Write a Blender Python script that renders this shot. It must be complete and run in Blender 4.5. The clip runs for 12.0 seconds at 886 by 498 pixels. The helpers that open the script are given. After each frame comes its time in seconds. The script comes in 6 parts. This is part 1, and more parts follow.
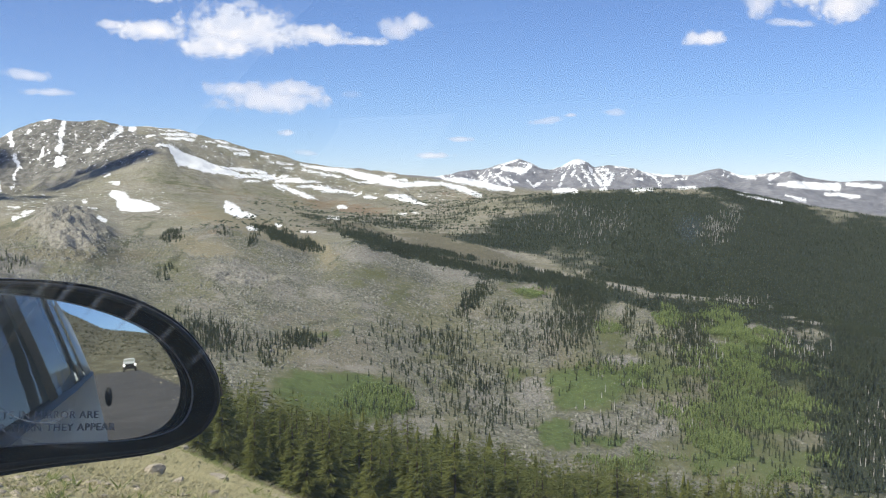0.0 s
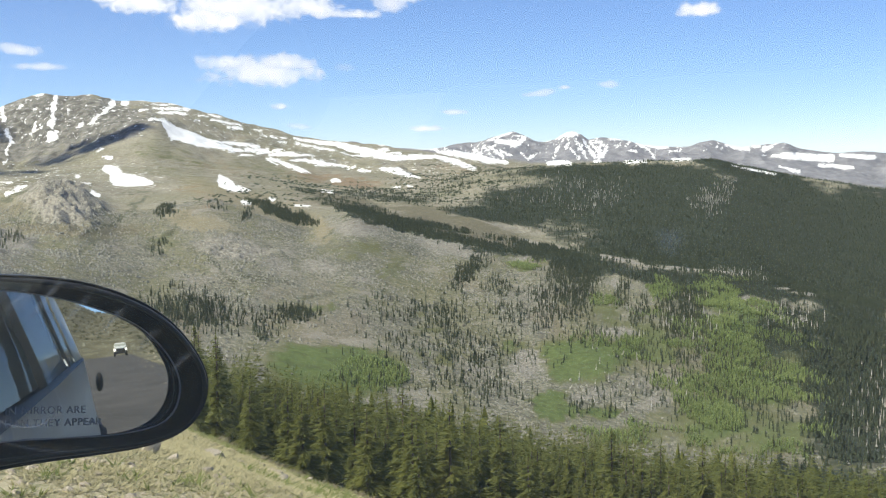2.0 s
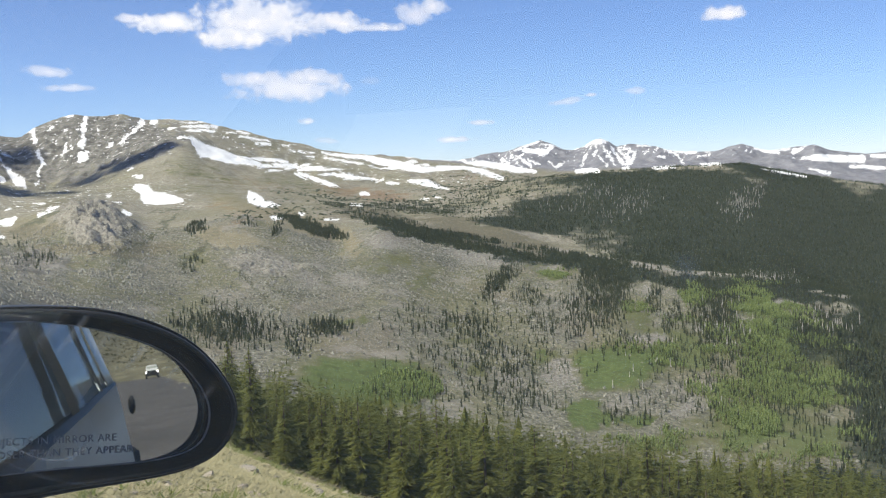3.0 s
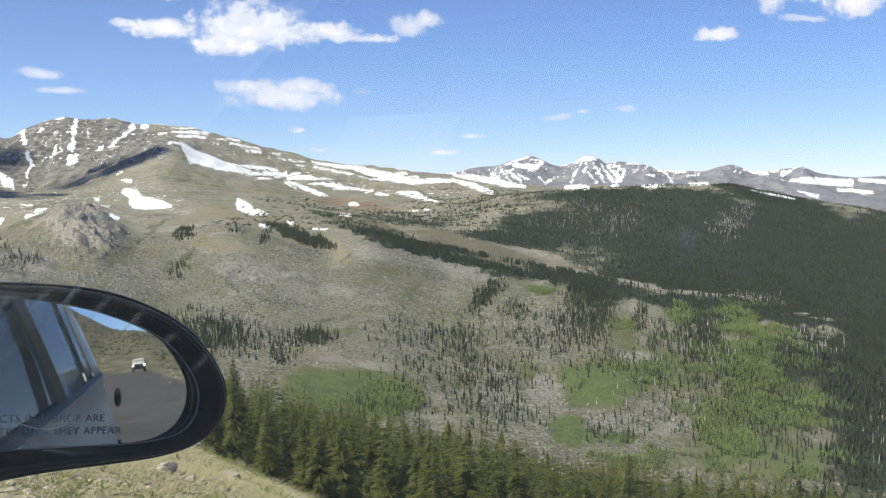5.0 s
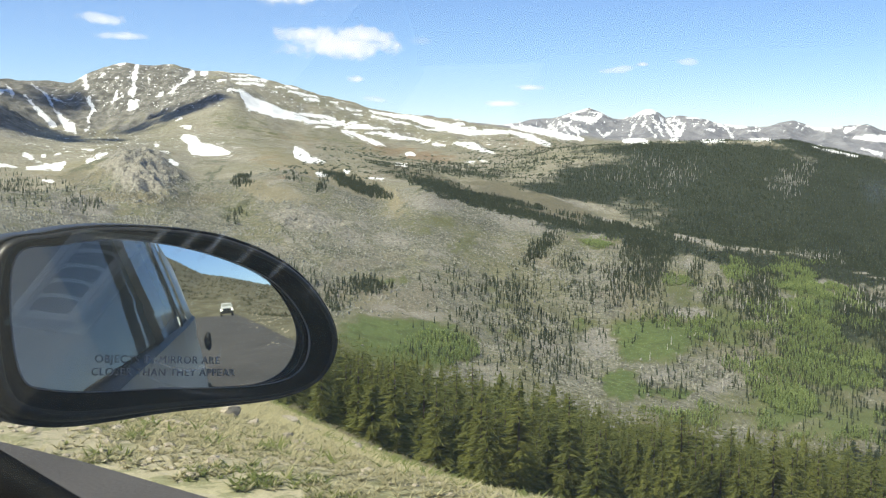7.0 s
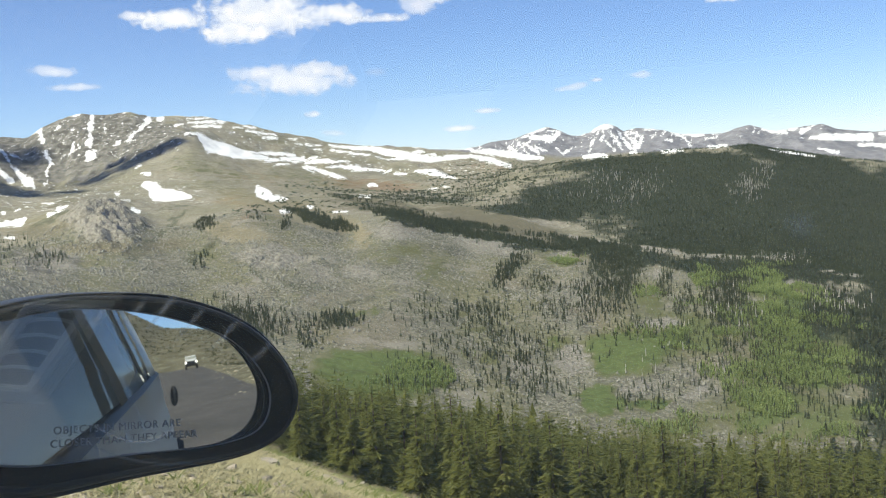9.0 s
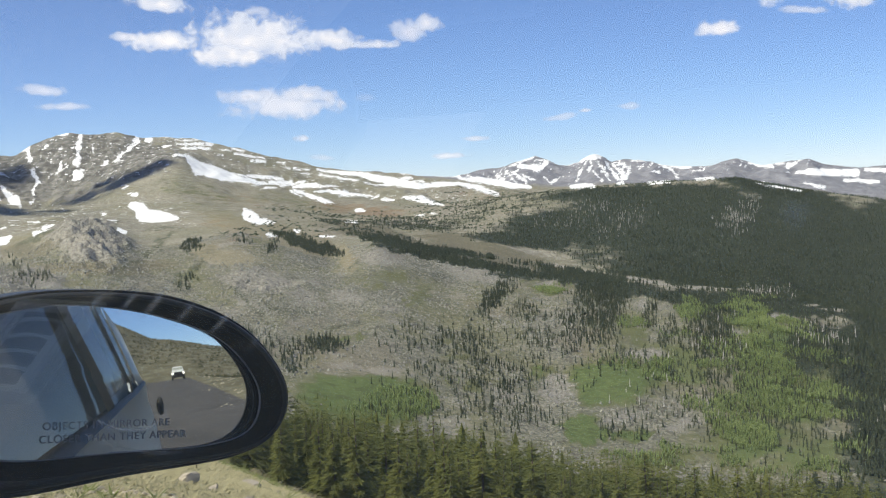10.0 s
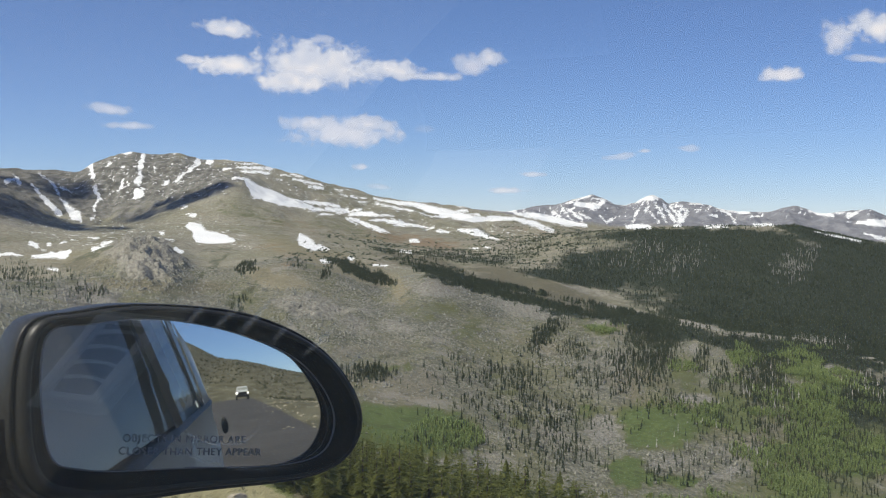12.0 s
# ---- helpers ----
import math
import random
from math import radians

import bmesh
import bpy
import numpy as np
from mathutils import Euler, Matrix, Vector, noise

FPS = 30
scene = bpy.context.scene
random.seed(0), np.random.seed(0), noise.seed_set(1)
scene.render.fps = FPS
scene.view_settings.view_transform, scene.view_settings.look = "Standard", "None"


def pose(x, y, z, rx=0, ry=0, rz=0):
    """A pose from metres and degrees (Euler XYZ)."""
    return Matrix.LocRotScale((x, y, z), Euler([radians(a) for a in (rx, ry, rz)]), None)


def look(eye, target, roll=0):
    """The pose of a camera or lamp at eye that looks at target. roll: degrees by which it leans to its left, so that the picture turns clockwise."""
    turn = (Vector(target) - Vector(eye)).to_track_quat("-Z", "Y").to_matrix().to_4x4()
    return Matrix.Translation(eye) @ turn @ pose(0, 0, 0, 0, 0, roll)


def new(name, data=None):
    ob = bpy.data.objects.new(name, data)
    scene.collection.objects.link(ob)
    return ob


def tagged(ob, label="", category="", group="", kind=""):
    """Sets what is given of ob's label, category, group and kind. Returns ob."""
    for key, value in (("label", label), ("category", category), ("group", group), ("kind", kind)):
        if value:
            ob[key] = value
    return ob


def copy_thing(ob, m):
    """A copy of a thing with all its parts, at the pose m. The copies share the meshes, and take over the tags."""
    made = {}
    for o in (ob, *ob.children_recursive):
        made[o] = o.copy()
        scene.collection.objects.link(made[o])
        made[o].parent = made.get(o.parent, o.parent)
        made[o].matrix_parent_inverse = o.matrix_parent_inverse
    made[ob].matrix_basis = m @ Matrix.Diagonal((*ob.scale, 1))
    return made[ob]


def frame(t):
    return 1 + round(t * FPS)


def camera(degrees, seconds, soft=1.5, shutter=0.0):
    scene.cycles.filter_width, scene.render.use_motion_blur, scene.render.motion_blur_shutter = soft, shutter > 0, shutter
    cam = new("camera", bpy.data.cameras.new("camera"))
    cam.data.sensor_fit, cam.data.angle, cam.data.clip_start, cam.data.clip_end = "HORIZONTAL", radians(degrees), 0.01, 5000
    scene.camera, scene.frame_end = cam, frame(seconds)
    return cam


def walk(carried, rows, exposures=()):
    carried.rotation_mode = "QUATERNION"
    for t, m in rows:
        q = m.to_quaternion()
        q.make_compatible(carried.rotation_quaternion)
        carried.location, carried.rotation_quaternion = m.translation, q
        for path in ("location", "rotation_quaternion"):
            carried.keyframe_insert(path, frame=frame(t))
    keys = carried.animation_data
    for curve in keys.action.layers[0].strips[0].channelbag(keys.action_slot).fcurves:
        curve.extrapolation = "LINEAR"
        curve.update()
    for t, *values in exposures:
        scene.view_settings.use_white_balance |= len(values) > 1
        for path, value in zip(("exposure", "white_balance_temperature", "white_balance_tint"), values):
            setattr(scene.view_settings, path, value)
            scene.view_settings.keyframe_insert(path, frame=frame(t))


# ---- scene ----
cam = camera(40.0, 12.0, soft=1.15)
walk(cam, [
    (0, pose(0.0523, 0.0001, 0.0046, 86.85, 0.66, -0.02)),
    (0.5, pose(0.0601, 0.0024, 0.0088, 86.36, 1.08, -0.27)),
    (1, pose(0.0647, 0.0034, 0.0113, 85.35, 1.24, -0.64)),
    (1.5, pose(0.0573, 0.0043, 0.0156, 85.68, 1.34, -0.08)),
    (2, pose(0.0573, 0.0042, 0.0174, 85.58, 0.94, -0.31)),
    (2.5, pose(0.0582, -0.0011, 0.0214, 86.37, 2.05, -0.94)),
    (3, pose(0.0616, 0.0021, 0.0245, 86.13, 2.37, 1.00)),
    (5, pose(0.0567, 0.0015, 0.0085, 86.71, 0.82, 0.52)),
    (5.5, pose(0.0717, 0.0042, 0.0102, 84.67, 3.53, 0.25)),
    (6, pose(0.0571, 0.0028, 0.0049, 84.32, 1.99, 1.22)),
    (6.5, pose(0.0278, 0.0044, 0.0059, 85.15, -0.79, 3.40)),
    (7, pose(0.0161, 0.0040, 0.0074, 84.43, -0.11, 3.20)),
    (9, pose(0.0277, 0.0026, 0.0183, 85.65, 3.89, 1.34)),
    (9.5, pose(0.0258, 0.0010, 0.0121, 86.22, 3.37, 1.22)),
    (10, pose(0.0225, -0.0027, 0.0039, 86.88, 2.70, 0.77)),
    (10.5, pose(0.0165, -0.0039, 0.0023, 87.75, 1.72, 0.68)),
    (11, pose(0.0063, -0.0047, 0.0006, 88.04, 0.53, 0.99)),
    (11.5, pose(0.0089, -0.0053, 0.0036, 88.24, 0.82, 2.22)),
    (12, pose(0.0024, -0.0052, 0.0025, 88.50, 0.15, 3.38)),
], exposures=[(0, 0.37, 6500, 19), (1.0, 0.43, 6550, 19), (1.5, 0.57, 6750, 16), (2.5, 0.60, 6650, 16), (3.0, 0.45, 6600, 19), (5.0, 0.45, 6600, 19), (5.5, 0.41, 6700, 17), (6.0, 0.73, 6950, 13), (7, 0.68, 6900, 13), (9.3, 0.49, 6750, 16), (10.5, 0.25, 6600, 19), (11.0, 0.15, 6600, 19), (12, 0.08, 6600, 19)])

# ---- light ----
SUN_AZ, SUN_EL = -116.0, 48.0      # bearing clockwise from +y, height
world = bpy.data.worlds.new("sky")
scene.world = world
world.use_nodes = True
wn = world.node_tree
sky = wn.nodes.new("ShaderNodeTexSky")
sky.sky_type, sky.sun_disc = "NISHITA", False
sky.sun_elevation, sky.sun_rotation = radians(SUN_EL), radians(SUN_AZ)
sky.altitude, sky.air_density, sky.dust_density, sky.ozone_density = 3500, 1.0, 0.0, 8.0
wn.links.new(sky.outputs[0], wn.nodes["Background"].inputs[0])
wn.nodes["Background"].inputs[1].default_value = 0.122
sun = new("sun", bpy.data.lights.new("sun", "SUN"))
sun.data.energy, sun.data.angle, sun.data.color = 5.0, radians(0.5), (0.945, 0.96, 0.79)
sd = Vector((math.sin(radians(SUN_AZ)) * math.cos(radians(SUN_EL)), math.cos(radians(SUN_AZ)) * math.cos(radians(SUN_EL)), math.sin(radians(SUN_EL))))
sun.matrix_world = look(sd * 100, (0, 0, 0))

# ---- helpers of this place ----
rng = np.random.default_rng(7)


def hash2(i, j, s):
    h = (i.astype(np.int64) * 374761393 + j.astype(np.int64) * 668265263 + s * 1442695041) & 0x7FFFFFFF
    h = ((h ^ (h >> 13)) * 1274126177) & 0x7FFFFFFF
    return ((h ^ (h >> 16)) & 0xFFFF) / 65535.0


def vnoise(x, y, s=0):
    i, j = np.floor(x), np.floor(y)
    u, v = x - i, y - j
    u, v = u * u * (3 - 2 * u), v * v * (3 - 2 * v)
    a, b = hash2(i, j, s), hash2(i + 1, j, s)
    c, d = hash2(i, j + 1, s), hash2(i + 1, j + 1, s)
    return (a * (1 - u) + b * u) * (1 - v) + (c * (1 - u) + d * u) * v


def fbm(x, y, octaves=4, s=0):
    total, amp, norm = 0.0, 1.0, 0.0
    for o in range(octaves):
        total = total + amp * vnoise(x * 2 ** o + 17.3 * o, y * 2 ** o - 9.1 * o, s + o)
        norm += amp
        amp *= 0.5
    return total / norm          # 0 to 1


def curve(points, az, soft=0.0):
    a, e = np.array(points).T
    fine = np.arange(-30.0, 28.0, 0.02)
    y = np.interp(fine, a, e)
    if soft > 0:
        k = np.exp(-0.5 * (np.arange(-3 * soft, 3 * soft + 0.01, 0.02) / soft) ** 2)
        y = np.convolve(np.pad(y, len(k) // 2, mode="edge"), k / k.sum(), mode="valid")[:len(fine)]
    return np.interp(az, fine, y)


def blobs(rows, az, el, warp, reach=1.5):
    """Soft union of tilted ellipses given by bearing, height, half length, half width and tilt in degrees (and weight)."""
    best = np.zeros_like(az)
    for row in rows:
        a0, e0, hl, hw, tilt = row[:5]
        w = row[5] if len(row) > 5 else 1.0
        c, s = math.cos(radians(tilt)), math.sin(radians(tilt))
        dx, dy = az - a0, el - e0
        d = np.hypot((dx * c + dy * s) / hl, (-dx * s + dy * c) / hw)
        best = np.maximum(best, w * np.clip(reach - d + warp, 0, 1))
    return best


def strokes(rows, az, el, soft=0.15):
    """Union of tapered strokes: 0.5 on the rim, rising to 1 inwards over soft degrees."""
    best = np.full(az.shape, -9.0, np.float32)
    for a0, e0, w0, a1, e1, w1 in rows:
        da, de = a1 - a0, e1 - e0
        t = np.clip(((az - a0) * da + (el - e0) * de) / (da * da + de * de + 1e-9), 0, 1)
        best = np.maximum(best, w0 + (w1 - w0) * t - np.hypot(az - a0 - t * da, el - e0 - t * de))
    return np.clip(0.5 + 0.5 * best / soft, 0, 1)


def raw_mesh(name, verts, tris, mats, attrs=None, smooth=True, mat_index=None):
    me = bpy.data.meshes.new(name)
    verts, tris = np.asarray(verts, np.float32), np.asarray(tris, np.int32)
    n = tris.shape[1]
    me.vertices.add(len(verts))
    me.vertices.foreach_set("co", verts.ravel())
    me.loops.add(tris.size)
    me.loops.foreach_set("vertex_index", tris.ravel())
    me.polygons.add(len(tris))
    me.polygons.foreach_set("loop_start", np.arange(0, tris.size, n, dtype=np.int32))
    me.polygons.foreach_set("use_smooth", np.full(len(tris), smooth))
    if mat_index is not None:
        me.polygons.foreach_set("material_index", mat_index)
    for key, val in (attrs or {}).items():
        me.attributes.new(key, "FLOAT", "POINT").data.foreach_set("value", np.asarray(val, np.float32))
    me.update(calc_edges=True)
    for m in mats:
        me.materials.append(m)
    return me


def part(name, bm, material, parent, label="", smooth=False):
    me = bpy.data.meshes.new(name)
    bm.to_mesh(me)
    bm.free()
    for p in me.polygons:
        p.use_smooth = smooth
    me.materials.append(material)
    ob = new(name, me)
    ob.parent = parent
    return tagged(ob, label)


# ---- materials ----
def material(name, color=(0.5, 0.5, 0.5), rough=0.8, metal=0.0):
    m = bpy.data.materials.new(name)
    m.use_nodes = True
    b = m.node_tree.nodes["Principled BSDF"]
    b.inputs["Base Color"].default_value = (*color, 1)
    b.inputs["Roughness"].default_value = rough
    b.inputs["Metallic"].default_value = metal
    return m


class Graph:
    def __init__(self, m):
        self.t = m.node_tree
        self.bsdf = self.t.nodes.get("Principled BSDF")

    def node(self, kind, **kw):
        n = self.t.nodes.new(kind)
        for k, v in kw.items():
            n.inputs[k].default_value = v
        return n

    def link(self, a, b):
        self.t.links.new(a, b)

    def coords(self):
        return self.node("ShaderNodeTexCoord").outputs["Object"]

    def noise(self, scale, detail=4.0, rough=0.55, vec=None, off=0.0):
        n = self.node("ShaderNodeTexNoise", Scale=scale, Detail=detail, Roughness=rough)
        v = vec or self.coords()
        if off:
            mp = self.node("ShaderNodeMapping", Location=(off, off * 0.7, off * 0.3))
            self.link(v, mp.inputs[0])
            v = mp.outputs[0]
        self.link(v, n.inputs["Vector"])
        return n.outputs["Fac"]

    def attr(self, name):
        n = self.t.nodes.new("ShaderNodeAttribute")
        n.attribute_name = name
        return n.outputs["Fac"]

    def math(self, op, a, b=0.0, c=None):
        n = self.t.nodes.new("ShaderNodeMath")
        n.operation = op
        for i, v in enumerate((a, b, c)):
            if v is None:
                continue
            if isinstance(v, (int, float)):
                n.inputs[i].default_value = v
            else:
                self.link(v, n.inputs[i])
        return n.outputs[0]

    def ramp(self, fac, lo, hi):
        n = self.t.nodes.new("ShaderNodeMapRange")
        n.interpolation_type = "SMOOTHSTEP"
        n.inputs[1].default_value, n.inputs[2].default_value = lo, hi
        self.link(fac, n.inputs[0])
        return n.outputs[0]

    def mix(self, fac, a, b):
        n = self.t.nodes.new("ShaderNodeMix")
        n.data_type = "RGBA"
        if isinstance(fac, (int, float)):
            n.inputs[0].default_value = fac
        else:
            self.link(fac, n.inputs[0])
        for i, v in ((6, a), (7, b)):
            if isinstance(v, tuple):
                n.inputs[i].default_value = (*v, 1)
            else:
                self.link(v, n.inputs[i])
        return n.outputs[2]

    def color(self, c):
        self.link(c, self.bsdf.inputs["Base Color"])

    def bump(self, height, strength, distance):
        n = self.node("ShaderNodeBump", Strength=strength, Distance=distance)
        self.link(height, n.inputs["Height"])
        self.link(n.outputs[0], self.bsdf.inputs["Normal"])


def ground_material():
    m = material("mountain_ground", rough=0.95)
    g = Graph(m)
    g.bsdf.inputs["Specular IOR Level"].default_value = 0.15
    big, mid, fine, grit = g.noise(0.006, 5), g.noise(0.035, 5, 0.6), g.noise(0.22, 4, 0.65), g.noise(2.2, 4, 0.7)
    # tundra: olive to straw, with darker cushions, bare tan soil and pale stones
    col = g.mix(g.ramp(big, 0.38, 0.62), (0.295, 0.282, 0.200), (0.360, 0.336, 0.260))
    col = g.mix(g.math("MULTIPLY", g.ramp(mid, 0.50, 0.66), 0.6), col, (0.290, 0.250, 0.180))
    col = g.mix(g.math("MULTIPLY", g.ramp(g.noise(0.05, 6, 0.7, off=300.0), 0.52, 0.66), 0.5), col, (0.100, 0.110, 0.055))
    col = g.mix(g.math("MULTIPLY", g.ramp(g.noise(0.13, 5, 0.7, off=70.0), 0.42, 0.62), 0.5), col, g.mix(0.5, col, (0.06, 0.062, 0.035)))
    col = g.mix(g.math("MULTIPLY", g.ramp(g.noise(0.16, 5, 0.75, off=500.0), 0.60, 0.70), 0.6), col, (0.40, 0.375, 0.32))
    col = g.mix(g.math("MULTIPLY", g.ramp(g.noise(0.20, 6, 0.75, off=610.0), 0.47, 0.60), 0.8), col, g.mix(0.6, col, (0.06, 0.058, 0.042)))
    col = g.mix(g.math("MULTIPLY", g.ramp(g.noise(0.09, 7, 0.75, off=720.0), 0.57, 0.66), 0.65), col, (0.430, 0.410, 0.355))
    # talus: grey to pinkish blocks with dark gaps, olive turf between, washed downhill
    fall = g.node("ShaderNodeMapping", Scale=(1.0, 0.35, 1.0))
    g.link(g.coords(), fall.inputs[0])
    vor = g.node("ShaderNodeTexVoronoi", Scale=0.34)
    g.link(g.coords(), vor.inputs["Vector"])
    blocks = g.node("ShaderNodeTexVoronoi", Scale=0.13)
    g.link(g.coords(), blocks.inputs["Vector"])
    tone = g.node("ShaderNodeSeparateColor")
    g.link(blocks.outputs["Color"], tone.inputs[0])
    rock = g.mix(g.ramp(fine, 0.3, 0.7), (0.116, 0.116, 0.081), (0.278, 0.272, 0.205))
    rock = g.mix(g.math("MULTIPLY", tone.outputs[0], 0.45), rock, (0.260, 0.250, 0.195))
    rock = g.mix(g.math("MULTIPLY", g.ramp(tone.outputs[1], 0.62, 0.9), 0.55), rock, (0.118, 0.116, 0.094))
    rock = g.mix(g.math("MULTIPLY", g.ramp(vor.outputs["Distance"], 0.42, 0.80), 0.75), rock, (0.080, 0.078, 0.060))
    rock = g.mix(g.math("MULTIPLY", g.ramp(g.noise(0.5, 3, 0.6), 0.56, 0.68), 0.55), rock, (0.450, 0.440, 0.350))
    patchy = g.math("ADD", g.noise(0.016, 6, 0.66, vec=fall.outputs[0], off=140.0), g.math("MULTIPLY", g.math("SUBTRACT", g.noise(0.11, 4, 0.7, off=33.0), 0.5), 0.5))
    olive = g.mix(g.ramp(fine, 0.35, 0.65), (0.120, 0.126, 0.066), (0.225, 0.212, 0.130))
    rock = g.mix(g.math("MULTIPLY", g.ramp(patchy, 0.475, 0.585), g.math("MULTIPLY_ADD", g.attr("pale"), -0.7, 0.78)), rock, olive)
    rock = g.mix(g.math("MULTIPLY", g.ramp(g.noise(0.012, 5, 0.6, vec=fall.outputs[0], off=410.0), 0.53, 0.63), 0.4), rock, (0.240, 0.205, 0.148))
    rock = g.mix(g.math("MULTIPLY", g.ramp(g.noise(0.020, 6, 0.65, off=240.0), 0.56, 0.66), 0.5), rock, (0.330, 0.308, 0.262))
    tal = g.ramp(g.math("ADD", g.attr("talus"), g.math("MULTIPLY", g.math("SUBTRACT", mid, 0.5), 0.9)), 0.25, 0.6)
    col = g.mix(tal, col, rock)
    turf = g.mix(g.ramp(fine, 0.35, 0.65), (0.215, 0.195, 0.115), (0.300, 0.262, 0.175))
    col = g.mix(g.math("MULTIPLY", g.ramp(g.math("ADD", g.attr("turf"), g.math("MULTIPLY", g.math("SUBTRACT", mid, 0.5), 0.9)), 0.35, 0.8), 0.75), col, turf)
    # gully lines: dark green put in by colour, without any relief
    ditch = g.math("ADD", g.attr("gully"), g.math("MULTIPLY", g.math("SUBTRACT", g.noise(0.06, 6, 0.7, off=77.0), 0.5), 1.2))
    col = g.mix(g.math("MULTIPLY", g.ramp(ditch, 0.40, 0.70), 0.75), col, g.mix(g.ramp(fine, 0.35, 0.65), (0.050, 0.060, 0.034), (0.112, 0.118, 0.068)))
    drop = g.node("ShaderNodeMapping", Scale=(1.6, 0.3, 0.4))
    g.link(g.coords(), drop.inputs[0])
    cliff = g.mix(g.ramp(mid, 0.35, 0.65), (0.120, 0.116, 0.100), (0.262, 0.252, 0.222))
    col = g.mix(g.ramp(g.math("ADD", g.attr("cliff"), g.math("MULTIPLY", g.math("SUBTRACT", mid, 0.5), 0.8)), 0.3, 0.6), col, cliff)
    col = g.mix(g.math("MULTIPLY", g.ramp(g.attr("cliff"), 0.4, 0.9), g.math("MULTIPLY", g.ramp(g.noise(0.03, 7, 0.75, vec=drop.outputs[0], off=55.0), 0.47, 0.60), 0.6)), col, (0.085, 0.083, 0.074))
    bare = g.mix(g.ramp(g.noise(0.30, 4, 0.7), 0.42, 0.58), (0.190, 0.180, 0.152), (0.400, 0.375, 0.325))
    col = g.mix(g.math("MULTIPLY", g.ramp(g.math("ADD", g.attr("pale"), g.math("MULTIPLY", g.math("SUBTRACT", fine, 0.5), 0.8)), 0.35, 0.8), 0.7), col, bare)
    # farthest range: blue distance haze is put into its rock colour
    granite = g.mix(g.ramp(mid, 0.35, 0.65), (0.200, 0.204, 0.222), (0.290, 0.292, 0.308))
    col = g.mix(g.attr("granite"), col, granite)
    rust = g.math("ADD", g.attr("rust"), g.math("MULTIPLY", g.math("SUBTRACT", mid, 0.5), 0.9))
    col = g.mix(g.math("MULTIPLY", g.ramp(rust, 0.35, 0.8), 0.7), col, (0.26, 0.155, 0.085))
    heath = g.mix(g.ramp(fine, 0.35, 0.65), (0.120, 0.112, 0.072), (0.215, 0.195, 0.135))
    col = g.mix(g.ramp(g.math("ADD", g.attr("heath"), g.math("MULTIPLY", g.math("SUBTRACT", mid, 0.5), 0.7)), 0.3, 0.75), col, heath)
    lush = g.mix(g.ramp(fine, 0.35, 0.65), (0.088, 0.124, 0.042), (0.136, 0.172, 0.066))
    col = g.mix(g.ramp(g.math("ADD", g.attr("lush"), g.math("MULTIPLY", g.math("SUBTRACT", mid, 0.5), 1.0)), 0.3, 0.62), col, g.mix(g.ramp(g.attr("lush"), 0.45, 0.9), (0.150, 0.152, 0.078), lush))
    col = g.mix(g.math("MULTIPLY", g.math("MULTIPLY", g.attr("lush"), g.ramp(g.noise(0.10, 6, 0.7, off=930.0), 0.50, 0.62)), 0.6), col, (0.080, 0.098, 0.042))
    # under the woods the ground colour is darkened to near-black green
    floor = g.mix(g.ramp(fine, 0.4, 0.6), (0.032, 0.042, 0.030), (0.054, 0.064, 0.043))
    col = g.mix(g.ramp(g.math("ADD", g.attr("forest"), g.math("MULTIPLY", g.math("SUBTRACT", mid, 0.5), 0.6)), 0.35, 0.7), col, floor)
    # dry grass and dirt of the roadside
    near_big, near_mid = g.noise(0.18, 4), g.noise(0.9, 5, 0.65)
    straw = g.mix(g.ramp(near_big, 0.4, 0.6), (0.440, 0.405, 0.235), (0.285, 0.282, 0.140))
    straw = g.mix(g.math("MULTIPLY", g.ramp(near_mid, 0.5, 0.68), 0.75), straw, (0.47, 0.43, 0.29))
    straw = g.mix(g.math("MULTIPLY", g.ramp(g.noise(0.42, 5, 0.65, off=20.0), 0.46, 0.60), 0.75), straw, (0.175, 0.205, 0.075))
    straw = g.mix(g.math("MULTIPLY", g.ramp(g.noise(0.30, 5, 0.65, off=45.0), 0.53, 0.61), 0.55), straw, (0.33, 0.245, 0.15))
    straw = g.mix(g.math("MULTIPLY", g.ramp(grit, 0.55, 0.75), 0.5), straw, (0.19, 0.17, 0.085))
    turned = g.node("ShaderNodeMapping", Rotation=(0, 0, radians(-155)))
    g.link(g.coords(), turned.inputs[0])
    drawn = g.node("ShaderNodeMapping", Scale=(0.22, 1.5, 1.0))
    g.link(turned.outputs[0], drawn.inputs[0])
    wash, wash2 = g.noise(1.3, 6, 0.68, vec=drawn.outputs[0]), g.noise(2.0, 6, 0.68, vec=drawn.outputs[0], off=7.0)
    straw = g.mix(g.math("MULTIPLY", g.ramp(wash, 0.51, 0.58), 0.85), straw, (0.43, 0.385, 0.275))
    straw = g.mix(g.math("MULTIPLY", g.ramp(wash2, 0.52, 0.59), 0.8), straw, (0.125, 0.125, 0.055))
    fleck = g.noise(9.0, 5, 0.7, off=11.0)
    straw = g.mix(g.math("MULTIPLY", g.ramp(fleck, 0.49, 0.57), 0.65), straw, (0.15, 0.17, 0.06))
    straw = g.mix(g.math("MULTIPLY", g.ramp(g.noise(14.0, 4, 0.7, off=31.0), 0.56, 0.66), 0.6), straw, (0.47, 0.43, 0.30))
    col = g.mix(g.attr("dry"), col, straw)
    # snow
    snow_edge = g.math("ADD", g.attr("snow"), g.math("MULTIPLY", g.math("SUBTRACT", g.noise(0.055, 8, 0.78), 0.5), 1.55))
